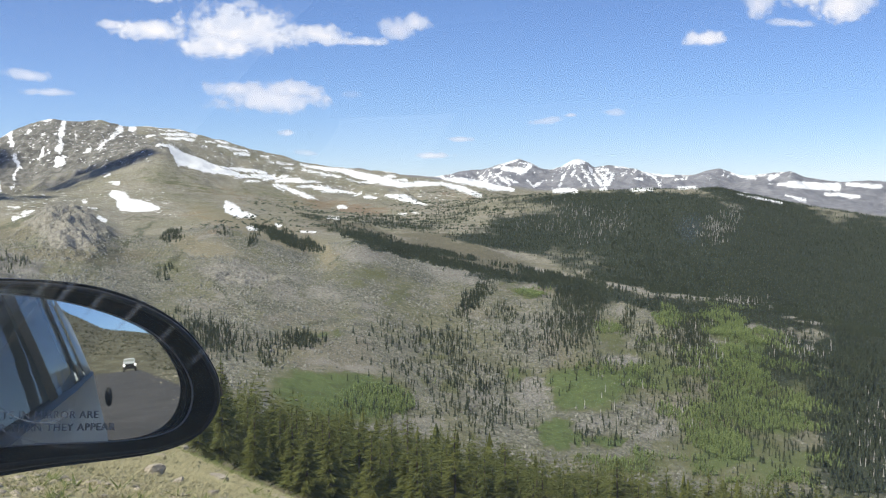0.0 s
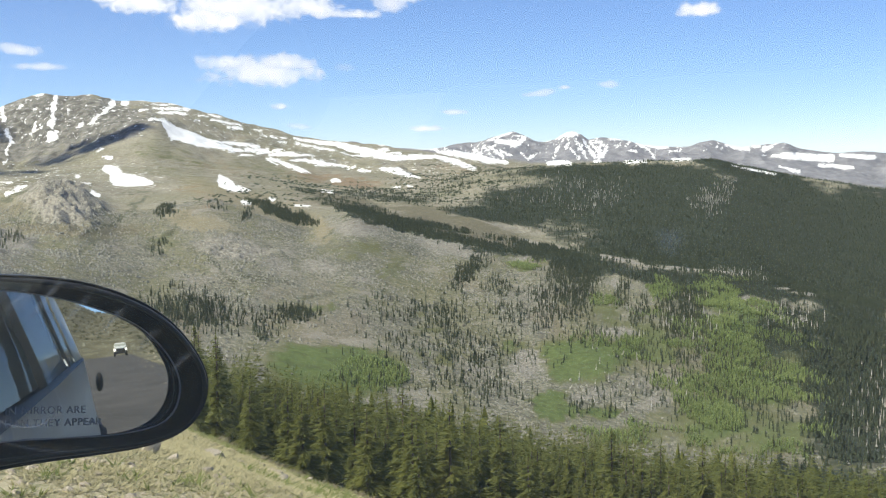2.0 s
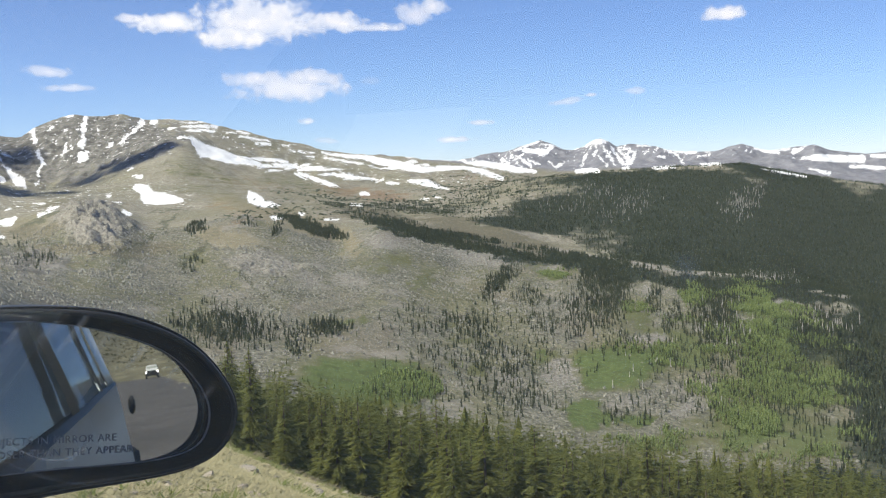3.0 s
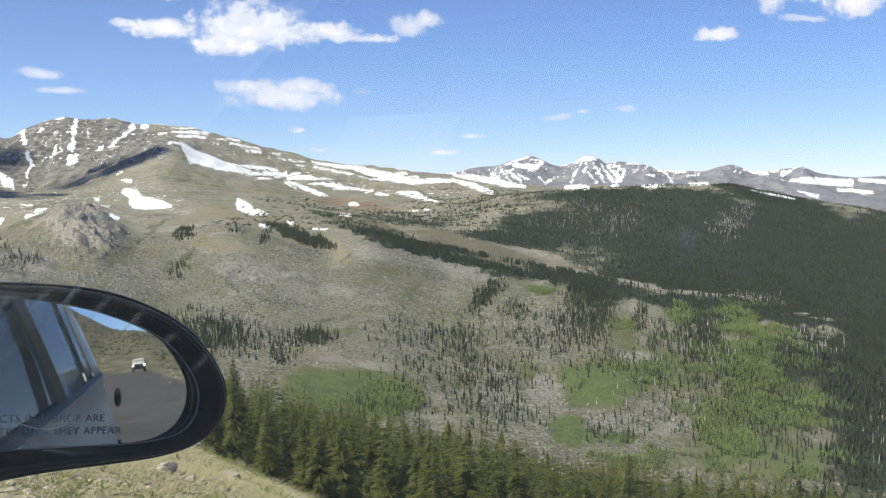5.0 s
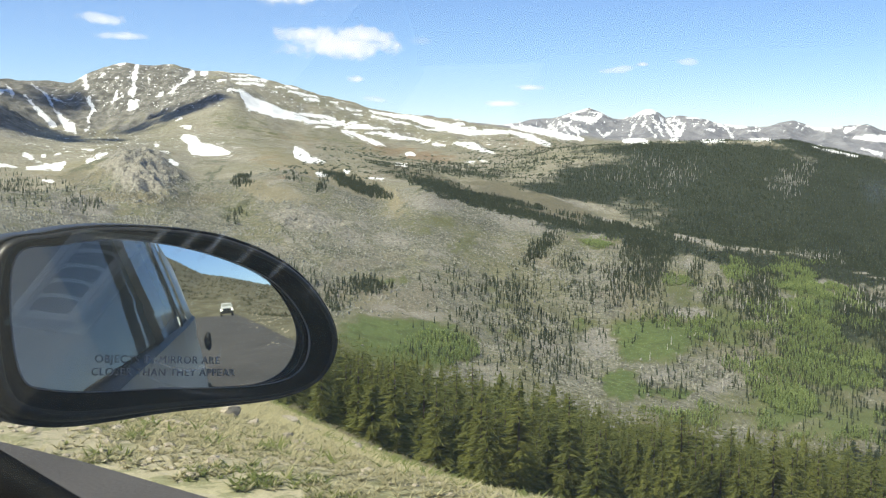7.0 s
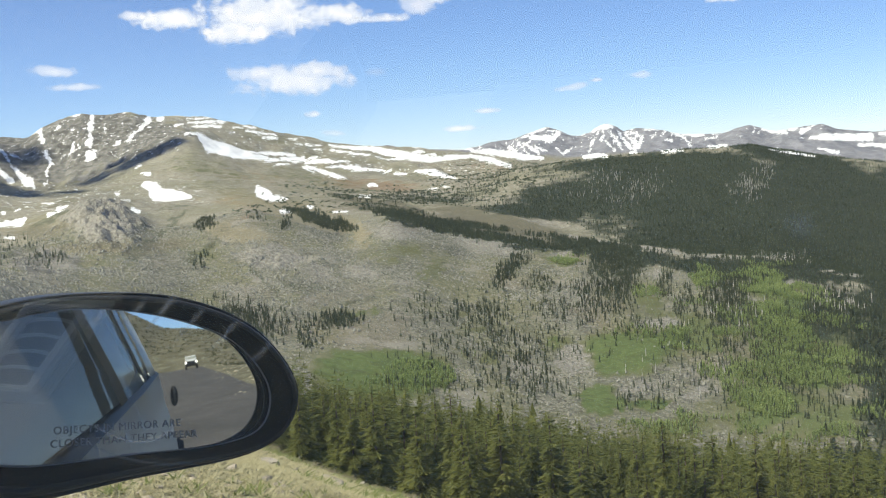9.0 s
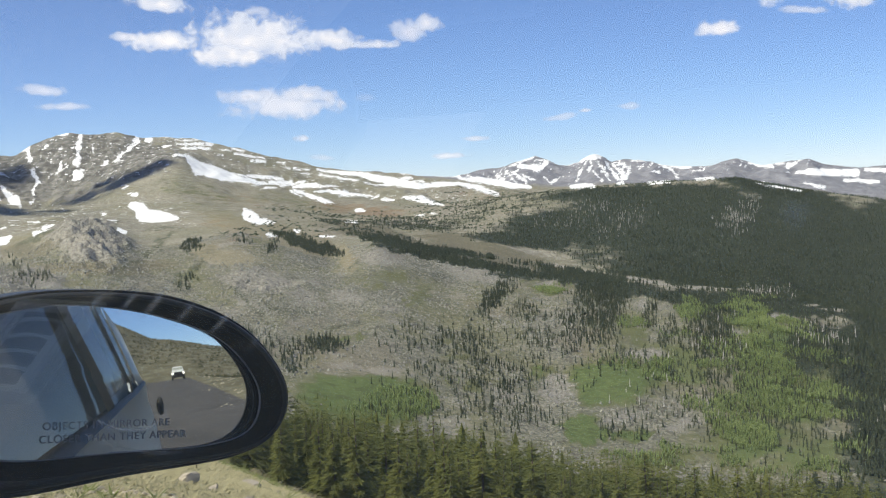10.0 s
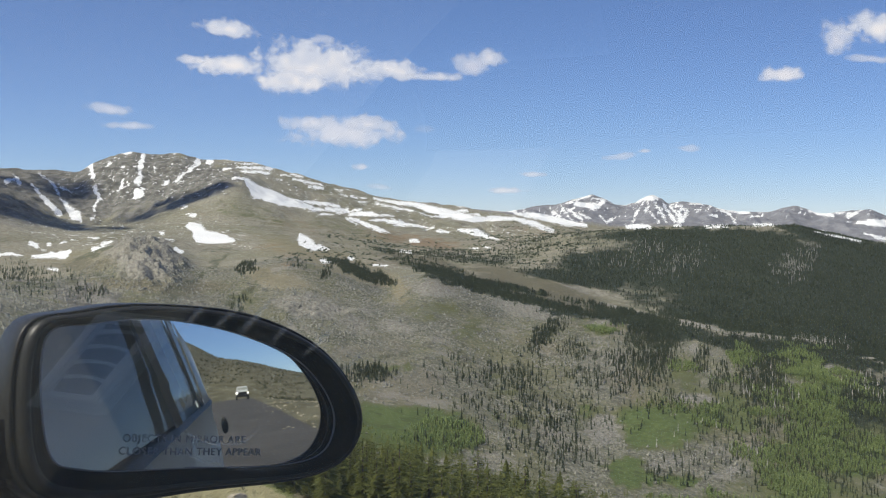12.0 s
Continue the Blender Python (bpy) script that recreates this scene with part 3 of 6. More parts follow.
SNOW_PATCHES = ((-10.08, -0.79, 0.08, -9.92, -1.07, 0.29),
    (-9.92, -1.07, 0.29, -9.43, -1.36, 0.21),
    (-9.43, -1.36, 0.21, -8.80, -1.47, 0.08),
    (-9.02, -2.05, 0.11, -8.57, -2.08, 0.05),
    (-7.78, -1.92, 0.11, -7.62, -1.95, 0.08),
    (-6.64, -2.24, 0.05, -6.03, -2.27, 0.05),
    (-15.12, -0.37, 0.16, -14.77, -0.52, 0.29),
    (-14.77, -0.52, 0.29, -14.65, -0.86, 0.32),
    (-14.65, -0.86, 0.32, -13.96, -0.94, 0.27),
    (-13.96, -0.94, 0.27, -13.19, -1.02, 0.11),
    (-15.27, 0.15, 0.05, -14.94, 0.12, 0.08),
    (-15.51, 0.40, 0.05, -15.26, 0.53, 0.05),
    (-16.22, -1.01, 0.05, -15.90, -1.06, 0.08),
    (-15.78, -1.45, 0.08, -15.53, -1.56, 0.11),
    (-4.86, -1.10, 0.11, -4.57, -1.10, 0.08),
    (-5.45, -1.60, 0.05, -4.94, -1.63, 0.08))
SNOW_LOW = ((-23.18, -1.56, 0.11, -22.48, -1.64, 0.03),
    (-22.05, -1.74, 0.05, -21.29, -1.67, 0.13),
    (-21.29, -1.67, 0.13, -20.66, -1.63, 0.19),
    (-20.66, -1.63, 0.16, -20.46, -1.48, 0.11),
    (-22.06, -1.11, 0.11, -21.87, -1.24, 0.11),
    (-21.34, -1.17, 0.08, -21.27, -1.19, 0.08),
    (-20.79, -1.12, 0.05, -20.60, -1.07, 0.05),
    (-21.71, -1.44, 0.03, -21.47, -1.42, 0.05),
    (-21.42, -2.25, 0.05, -20.99, -2.33, 0.08),
    (-19.69, -0.87, 0.03, -19.18, -0.90, 0.05),
    (-19.44, -1.41, 0.11, -19.19, -1.33, 0.08),
    (-19.02, -1.23, 0.11, -18.62, -1.10, 0.08),
    (-1.47, -1.36, 0.05, -1.15, -1.44, 0.05),
    (-2.13, -1.47, 0.03, -1.76, -1.47, 0.05),
    (-16.44, -0.68, 0.08, -16.34, -0.68, 0.08),
    (-24.57, -1.47, 0.16, -23.42, -1.63, 0.13))
SNOW_RANGE = ((2.44, 0.63, 0.05, 3.45, 1.00, 0.06),
    (2.85, 0.62, 0.10, 3.76, 0.46, 0.16),
    (3.76, 0.46, 0.14, 4.21, 0.82, 0.08),
    (3.60, 0.87, 0.04, 4.76, 0.63, 0.03),
    (2.19, 0.41, 0.04, 2.65, -0.12, 0.04),
    (2.44, 0.41, 0.04, 3.11, -0.12, 0.08),
    (1.78, 0.21, 0.06, 2.19, 0.00, 0.03),
    (3.05, 0.16, 0.05, 3.46, -0.04, 0.06),
    (3.97, 0.06, 0.04, 4.22, -0.25, 0.04),
    (4.37, -0.25, 0.08, 4.72, -0.01, 0.04),
    (5.02, 0.56, 0.08, 5.86, 0.76, 0.08),
    (5.86, 0.81, 0.10, 6.56, 0.89, 0.14),
    (6.47, 0.63, 0.06, 7.03, -0.24, 0.04),
    (6.86, 0.61, 0.05, 7.38, -0.24, 0.10),
    (7.16, 0.56, 0.06, 7.72, -0.19, 0.09),
    (7.46, 0.53, 0.06, 7.96, 0.26, 0.06))
SNOW_PEAKS = ((7.66, 0.51, 0.04, 7.62, -0.24, 0.13),
    (7.96, 0.36, 0.05, 7.72, -0.24, 0.08),
    (8.05, 0.61, 0.04, 8.64, 0.56, 0.05),
    (6.27, 0.21, 0.04, 6.68, -0.27, 0.05),
    (6.02, 0.26, 0.06, 6.22, 0.46, 0.04),
    (8.95, 0.06, 0.05, 9.29, -0.01, 0.05),
    (9.33, 0.36, 0.05, 9.93, 0.06, 0.06),
    (9.72, 0.31, 0.08, 10.65, 0.16, 0.09),
    (9.93, 0.01, 0.05, 10.13, -0.28, 0.06),
    (8.35, 0.33, 0.03, 8.60, 0.31, 0.03),
    (11.18, 0.21, 0.06, 11.75, 0.29, 0.06),
    (10.80, -0.03, 0.04, 11.14, -0.01, 0.04),
    (13.37, 0.23, 0.05, 13.84, 0.16, 0.10),
    (13.84, 0.16, 0.14, 14.41, -0.00, 0.06),
    (5.48, -0.24, 0.04, 5.60, -0.11, 0.03),
    (14.50, 0.12, 0.05, 14.87, 0.14, 0.04))
SNOW_EAST = ((15.01, -0.03, 0.10, 15.33, 0.16, 0.07),
    (15.44, -0.27, 0.05, 15.89, -0.27, 0.14),
    (15.89, -0.27, 0.14, 16.70, -0.32, 0.16),
    (13.68, -0.67, 0.05, 14.62, -0.91, 0.07),
    (14.62, -0.91, 0.06, 15.51, -1.12, 0.04),
    (15.73, -0.77, 0.05, 16.56, -1.02, 0.08),
    (5.23, -0.45, 0.10, 6.19, -0.50, 0.13),
    (8.76, -0.45, 0.07, 9.69, -0.44, 0.07),
    (7.38, -0.42, 0.05, 7.68, -0.42, 0.05),
    (10.95, -0.38, 0.06, 11.77, -0.40, 0.05),
    (15.02, -0.25, 0.04, 15.16, -0.27, 0.04),
    (16.75, -0.34, 0.16, 17.92, -0.43, 0.19),
    (17.47, -0.73, 0.08, 18.85, -0.87, 0.08),
    (18.37, -0.29, 0.08, 19.74, -0.43, 0.11))
# ground cover and woods: tilted ellipses by bearing, height, half length, half width, tilt and weight
LUSH = ((-4.53, -9.94, 2.66, 1.17, -6, 1.3),
    (6.55, -9.68, 2.98, 1.06, 4, 1.2),
    (5.40, -11.88, 1.06, 0.88, 0, 1.6),
    (7.77, -12.11, 0.90, 0.40, 0, 1.1),
    (3.64, -9.10, 0.74, 0.35, 0, 0.9),
    (3.85, -5.09, 1.12, 0.48, -8, 0.7),
    (7.94, -7.50, 1.01, 0.80, 0, 0.6),
    (10.15, -9.12, 2.13, 1.33, -8, 0.7),
    (13.23, -6.95, 1.86, 1.06, -25, 0.75),
    (14.26, -8.43, 2.13, 1.60, -15, 0.9),
    (14.94, -10.54, 2.93, 1.60, -8, 0.9),
    (11.72, -10.72, 2.39, 1.46, 0, 0.6),
    (13.02, -12.55, 3.46, 1.60, 0, 0.8),
    (10.60, -6.39, 0.80, 0.64, 0, 0.6),
    (-3.85, -4.34, 1.33, 0.64, 0, 0.5),
    (-2.25, -5.43, 0.80, 0.35, 38, 0.55),
    (-5.67, -7.02, 0.90, 0.27, 0, 0.7),
    (-0.58, -8.31, 0.85, 0.32, 0, 0.55))
LUSH_LOW = ((-10.78, -7.47, 1.86, 0.59, -10, 0.38),
    (0.37, -9.55, 0.53, 0.48, 0, 0.55),
    (-1.12, -7.52, 0.43, 0.21, 0, 0.5),
    (-12.69, -3.58, 0.53, 0.32, 0, 0.5),
    (-17.16, -3.63, 1.60, 0.24, 5, 0.45),
    (17.69, -7.14, 1.60, 0.80, 0, 0.45),
    (16.86, -10.17, 1.60, 1.60, -20, 0.6),
    (0.32, -10.08, 0.80, 0.27, 0, 0.4),
    (15.50, -12.88, 2.93, 1.06, 0, 0.7),
    (1.48, -5.24, 0.53, 0.27, 20, 0.3),
    (7.31, -8.56, 1.06, 0.32, 0, 0.5),
    (9.22, -13.02, 3.19, 0.80, 0, 0.6),
    (-8.08, -0.50, 2.13, 0.43, -14, 0.4),
    (-12.51, 0.15, 1.86, 0.53, -10, 0.42),
    (-11.23, -0.89, 1.60, 0.43, -12, 0.35),
    (-0.14, -1.81, 0.80, 0.37, 0, 0.4))
GROVES = ((1.40, -5.51, 0.90, 0.40, 38, 1),
    (2.14, -5.11, 0.37, 0.37, 0, 0.5),
    (2.81, -6.29, 0.80, 0.59, 0, 0.45),
    (6.23, -6.29, 1.20, 1.38, 0, 0.75),
    (5.73, -7.56, 0.66, 0.53, 0, 0.6),
    (8.61, -6.50, 0.32, 0.80, 0, 0.6),
    (11.43, -7.53, 1.06, 1.12, 0, 0.95),
    (9.40, -7.46, 0.32, 0.69, -20, 0.6),
    (-6.75, -7.44, 0.85, 0.37, 6, 1.3),
    (-8.13, -7.82, 0.90, 0.69, 0, 0.6),
    (-11.30, -7.20, 2.13, 0.90, -12, 0.85),
    (-3.05, -7.58, 1.86, 0.64, -4, 0.3),
    (-0.37, -7.57, 1.46, 0.74, 0, 0.42),
    (0.84, -9.09, 0.90, 0.85, 0, 0.5),
    (1.84, -9.79, 0.40, 0.37, 0, 0.7),
    (-1.43, -9.11, 1.33, 0.53, 0, 0.28))
GROVES_THIN = ((3.23, -7.60, 1.06, 1.12, 0, 0.36),
    (4.99, -7.18, 0.74, 1.38, 0, 0.5),
    (7.05, -8.62, 1.60, 0.53, 0, 0.36),
    (13.46, -10.37, 4.79, 2.93, -8, 0.42),
    (8.65, -10.86, 1.60, 1.33, 0, 0.22),
    (0.44, -8.70, 5.85, 2.13, -6, 0.24),
    (-12.60, -2.46, 0.59, 0.24, 30, 0.6),
    (-7.04, -2.74, 1.38, 0.21, -24, 1.1),
    (-8.97, -2.74, 0.32, 0.24, 0, 0.6),
    (-10.07, -2.39, 0.80, 0.19, -25, 0.3),
    (-21.80, -2.87, 2.93, 0.90, -4, 0.15),
    (-22.74, -2.43, 1.06, 0.48, 0, 0.22),
    (-19.64, -3.44, 0.90, 0.43, 0, 0.3),
    (-12.88, -4.10, 0.32, 0.69, -30, 0.32),
    (1.53, -11.06, 3.19, 1.06, -5, 0.38),
    (7.38, -11.94, 1.60, 0.80, 0, 0.36),
    (-2.78, -10.44, 2.13, 0.80, 0, 0.3),
    (12.90, -8.37, 1.60, 1.33, 0, 0.25))
ASPENS = ((-3.05, -10.52, 1.86, 0.74, -8, 0.55),
    (-5.74, -10.83, 1.60, 0.53, -6, 0.4),
    (7.94, -7.50, 1.01, 0.80, 0, 0.8),
    (10.15, -9.12, 2.13, 1.33, -8, 0.9),
    (13.23, -6.95, 1.86, 1.06, -25, 0.9),
    (14.26, -8.43, 2.13, 1.60, -15, 1),
    (14.94, -10.54, 2.93, 1.60, -8, 1),
    (11.72, -10.72, 2.39, 1.46, 0, 0.8),
    (13.02, -12.55, 3.46, 1.60, 0, 0.9),
    (10.60, -6.39, 0.80, 0.64, 0, 0.8))
ASPENS_LOW = ((-1.97, -10.31, 1.86, 0.90, -8, 0.8),
    (4.12, -5.22, 0.90, 0.32, -8, 0.7),
    (8.88, -9.55, 1.33, 0.80, 0, 0.5),
    (16.86, -10.17, 1.60, 1.60, -20, 0.8),
    (9.22, -13.02, 3.19, 0.80, 0, 0.7),
    (15.50, -12.88, 2.93, 1.06, 0, 0.9),
    (16.52, -14.15, 2.93, 0.80, 0, 0.7),
    (-0.08, -10.42, 1.06, 0.66, 0, 0.5),
    (6.80, -8.84, 1.60, 0.32, 0, 0.4))
FOREST = ((10.25, -2.52, 7.18, 1.92, -4, 1),
    (15.20, -3.46, 6.65, 2.39, -8, 1),
    (5.38, -2.36, 3.72, 1.12, 4, 1),
    (2.51, -2.85, 2.39, 0.64, 2, 0.9),
    (13.29, -4.78, 7.18, 1.28, -9, 1),
    (-0.39, -3.51, 3.99, 0.35, -15, 1.3),
    (6.47, -5.05, 3.72, 0.43, -12, 0.95),
    (-2.26, -1.95, 3.19, 0.35, -5, 0.55),
    (-5.45, -1.82, 1.60, 0.21, -14, 0.45),
    (18.70, -9.06, 1.99, 4.52, 0, 1))
FOREST_EAST = ((19.90, -4.57, 4.79, 3.19, 0, 1),
    (11.09, -5.96, 3.72, 0.40, -8, 0.9),
    (14.80, -6.31, 2.93, 0.48, -8, 0.9),
    (8.44, -0.93, 5.05, 0.40, 0, 1.1),
    (14.84, -1.20, 3.19, 0.45, -17, 1.3),
    (18.86, -13.21, 2.39, 1.46, 0, 0.7),
    (18.45, -14.83, 4.26, 0.80, -3, 0.7),
    (15.83, -8.23, 1.06, 1.60, -20, 0.7),
    (0.65, -1.41, 1.86, 0.64, 20, 0.45))
SNAGS = ((12.61, -2.36, 0.69, 0.48, 0, 1),
    (13.33, -1.72, 0.43, 0.37, 0, 0.7),
    (7.45, -2.29, 1.33, 0.53, 20, 0.4),
    (16.29, -7.70, 1.33, 0.48, -8, 0.5),
    (14.05, -5.65, 1.06, 0.19, -7, 0.3),
    (5.37, -1.78, 1.60, 0.53, 10, 0.3),
    (11.64, -7.90, 1.06, 0.93, 0, 0.5),
    (9.16, -10.58, 2.66, 1.33, 0, 0.12),
    (19.96, -11.90, 1.06, 2.13, 0, 0.6))
OPEN = ((4.50, -4.16, 0.80, 0.08, -11, 1),
    (5.81, -4.48, 1.06, 0.08, -12, 1),
    (8.40, -4.99, 1.33, 0.08, -12, 1),
    (11.33, -5.44, 0.96, 0.08, -6, 1),
    (13.32, -5.62, 1.06, 0.07, -8, 0.9),
    (15.89, -6.31, 0.37, 0.05, 0, 0.7),
    (1.20, -3.84, 2.39, 0.13, -13, 0.9),
    (1.33, -3.28, 2.66, 0.32, -9, 1),
    (17.20, -6.54, 1.06, 0.05, -5, 0.8),
    (8.29, -6.06, 0.27, 0.27, 0, 0.8),
    (-1.99, -2.87, 1.60, 0.16, -10, 0.7))
SCREES = ((8.09, -8.41, 0.96, 0.24, 0, 1),
    (4.18, -9.96, 0.80, 0.90, 0, 1),
    (7.10, -11.30, 1.44, 0.32, 12, 0.65),
    (10.95, -10.50, 0.69, 0.43, -20, 0.7),
    (4.67, -6.79, 0.69, 1.06, 0, 0.6),
    (9.96, -11.57, 1.06, 0.37, 20, 0.7),
    (12.80, -13.57, 1.60, 0.27, 22, 0.45),
    (15.06, -14.28, 1.33, 0.27, 20, 0.4),
    (4.11, -4.95, 0.69, 0.27, 0, 0.8),
    (14.09, -6.79, 0.27, 0.16, 0, 0.8),
    (-17.13, -2.04, 1.33, 1.20, -25, 1.2),
    (-18.11, -1.52, 1.06, 0.66, 30, 1),
    (-9.69, -4.18, 1.60, 0.59, -10, 1),
    (-7.58, -4.99, 1.06, 0.37, -12, 0.7),
    (-11.55, -5.49, 1.33, 0.37, -10, 0.6),
    (-5.46, -5.27, 1.22, 0.43, -16, 0.7),
    (0.67, -4.19, 1.60, 0.53, -12, 1),
    (-3.85, -3.41, 1.60, 0.43, -8, 0.8))
TURF = ((-7.04, -2.61, 2.13, 0.53, -18, 1),
    (-5.45, -3.54, 0.80, 0.59, -60, 0.8),
    (-15.89, -2.95, 2.39, 0.53, -8, 0.6),
    (-9.15, -1.81, 3.19, 0.48, -16, 0.9),
    (-19.59, -1.76, 3.19, 0.48, 0, 0.6),
    (-11.25, -2.86, 2.39, 0.48, -14, 0.8))
GULLIES = ((-13.44, -1.80, 0.13, -15.90, -3.65, 0.24),
    (-12.03, -2.98, 0.11, -13.47, -4.02, 0.19),
    (-9.18, -6.30, 0.08, -10.75, -4.44, 0.08),
    (-15.12, -2.96, 0.11, -16.27, -3.39, 0.16),
    (-18.60, -1.13, 0.11, -20.33, -2.13, 0.16),
    (-17.72, -0.80, 0.05, -19.59, -1.76, 0.11),
    (-3.85, -2.61, 0.08, -5.45, -3.94, 0.08),
    (-2.78, -6.33, 0.08, -1.19, -4.33, 0.08),
    (-6.53, -6.59, 0.11, -4.92, -6.33, 0.08),
    (-7.06, -5.79, 0.05, -9.18, -5.51, 0.08),
    (-18.39, -2.79, 0.13, -19.86, -2.52, 0.19),
    (-20.11, -2.90, 0.19, -22.52, -2.99, 0.27),
    (-14.59, -1.53, 0.08, -12.79, -1.41, 0.05))
KRUMMHOLZ = ((-0.14, -1.15, 3.19, 0.59, 6, 0.6),
    (1.44, -1.54, 1.60, 0.66, 10, 0.8),
    (-5.45, -1.60, 2.39, 0.24, -14, 0.7),
    (-2.26, -1.89, 3.19, 0.32, -5, 1),
    (-8.09, -1.81, 1.60, 0.43, -14, 0.3),
    (-11.50, -2.33, 1.86, 0.32, 20, 0.25),
    (-4.92, -2.08, 1.60, 0.21, -14, 0.8),
    (-7.03, -1.16, 2.13, 0.27, -12, 0.25),
    (5.62, -0.68, 3.19, 0.21, 0, 0.6),
    (10.95, -0.46, 2.13, 0.13, 0, 0.5))
CRAG = ((-17.25, -2.03, 1.35, 1.0, -25, 1), (-17.98, -1.39, 0.9, 0.5, 30, 0.8), (-9.69, -4.13, 1.8, 0.6, -10, 0.3))
SNOW_HIGH = ((-17.19, 1.99, 3.72, 1.2, -3, 1),
    (-9.71, 1.46, 3.99, 0.69, -17, 1),
    (-5.1, 0.16, 5.05, 0.59, -11, 1),
    (-18.86, -0.68, 3.19, 0.8, -3, 0.7),
    (-0.89, -0.28, 2.39, 0.43, -8, 0.9),
    (-14.45, -0.71, 3.19, 0.8, -13, 0.55),
    (5.48, 0.32, 3.72, 0.53, -3, 0.8),
    (15.65, -0.2, 5.32, 0.43, -3, 0.8),)
HEATH = ((1.06, -3.31, 3.46, 0.53, -15, 1),
    (-4.19, -2.15, 2.93, 0.43, -11, 0.8),
    (-8.64, -1.66, 2.13, 0.43, -23, 0.35),
    (11.9, -0.7, 3.19, 0.27, -3, 0.5),
    (-19.71, -2.19, 1.6, 0.37, 3, 0.7),
    (-17.86, -3.09, 2.39, 0.32, -9, 0.8),
    (-14.52, -3.19, 1.6, 0.32, 7, 0.7),
    (-12.08, -2.74, 1.06, 0.37, 17, 0.5),
    (-18.65, -0.95, 1.33, 0.21, 7, 0.6),)
CLIFF = ((-18.68, 1.44, 2.39, 1.33, 7, 1.1),
    (-18.2, 1.75, 4.6, 1.25, 3, 1.1),
    (-16.9, -2.1, 1.5, 1.15, -20, 0.45),
    (-15.46, 2.15, 1.86, 0.69, -3, 0.8),
    (-22.88, 1.29, 2.39, 1.33, -3, 1),
    (4.04, 0.41, 2.39, 0.59, -3, 0.9),
    (7.83, 0.26, 2.93, 0.48, -3, 0.9),
    (13.18, -0.06, 2.39, 0.37, -3, 0.5),
    (17.59, -0.32, 2.93, 0.37, -3, 0.7),
    (-19.7, -3.52, 1.6, 0.8, -3, 0.8),)
RUST = ((-4.66, -1.11, 3.19, 0.37, -9, 0.6),
    (-5.07, -3.37, 1.06, 0.43, -23, 0.4),
    (-10.97, -1.72, 1.6, 0.53, -23, 0.45),
    (-9.59, -0.5, 3.46, 0.48, -9, 0.4),
    (0.94, -0.65, 2.13, 0.32, -9, 0.45),)

AZS, ELS = az_c + 0.25 * (AZW - az_c), EL + 0.25 * (ELW - EL)
front = 1 - sector
far_rows = r_all > 1500
snow = np.zeros_like(AZ)
snow[:, far_rows] = strokes(SNOW_SUMMIT + SNOW_GULLIES + SNOW_BROW + SNOW_FIELD + SNOW_BANDS + SNOW_STRIPES + SNOW_PATCHES + SNOW_LOW + SNOW_RANGE + SNOW_PEAKS + SNOW_EAST, AZS[:, far_rows], ELS[:, far_rows])
high = blobs(SNOW_HIGH, AZW, ELW, warp, 1.5)
lean = np.sin(az_c * 1.9)                                                # gullies fan out to both sides of each peak
ribs = 1 - np.abs(fbm(az_c * 7.5 + 4.5 * lean * EL, EL * 1.2, 3, 77) - 0.5) * 2
streaks = np.clip((ribs - 0.87) * 6, 0, 0.80) * np.clip((RR - 4280) / 100, 0, 1) * np.clip((EL + 0.5) / 0.6, 0, 1)
snow = np.maximum(snow, streaks) * front
mid_slope = (RR > 640) & (RR < np.interp(az_c, (-8, 2, 8), (1620, 1560, 1420)))
turf = blobs(TURF, AZW, ELW, warp) * (RR > 600) * front
talus = np.where(mid_slope, np.clip(1.05 - turf, 0, 1), 0) * front
screes = blobs(SCREES, AZW, ELW, warp) * (RR > 600) * front
talus = np.maximum(talus, screes) + 0.3 * sector * (RR > 8)
cliff = np.maximum(blobs(CLIFF, AZW, ELW, warp), 0.85 * (RR > 4230)) * (RR > 600) * front
heath = blobs(HEATH, AZW, ELW, warp) * (RR > 600) * front + 1.0 * sector * (RR > 12)
rust = blobs(RUST, AZW, ELW, warp) * (RR > 600) * front
open_ground = blobs(OPEN, AZS, ELS, warp * 0.4) * (RR > 1300) * front
lush = blobs(LUSH + LUSH_LOW, AZW + 0.9 * (AZW - az_c), ELW + 0.9 * (ELW - EL), warp * 1.5) * ((RR > 600) & (RR < 4000)) * np.clip(1 - screes, 0, 1) * front
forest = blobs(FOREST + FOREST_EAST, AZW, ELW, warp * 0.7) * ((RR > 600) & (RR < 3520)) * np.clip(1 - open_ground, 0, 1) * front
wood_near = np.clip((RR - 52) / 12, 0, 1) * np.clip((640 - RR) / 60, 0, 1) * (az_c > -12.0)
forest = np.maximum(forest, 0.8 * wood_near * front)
GZ += cliff * (1 - np.abs(fbm(GX / 45, GY / 45, 5, 81) - 0.5) * 2 - 0.75) * np.interp(RR, (700, 1500, 3000, 4150, 4300), (8, 24, 30, 14, 6)) * (RR < 4130)
crag = blobs(CRAG, AZW, ELW, warp) * ((RR > 1000) & (RR < 2400)) * front
GZ += crag * (1 - np.abs(fbm(GX / 26, GY / 26, 4, 83) - 0.5) * 2.6 - 0.55) * 26
dry = np.clip((70 - RR) / 22, 0, 1) * (1 - sector * np.clip((RR - 6) / 8, 0, 1)) * np.where(RR < 14, 0.75 + 0.25 * np.clip((verge - 0.02) / 0.06, 0, 1), 1)
groves = blobs(GROVES + GROVES_THIN, AZW, ELW, warp) * (RR > 600) * np.clip(1 - open_ground, 0, 1) * front
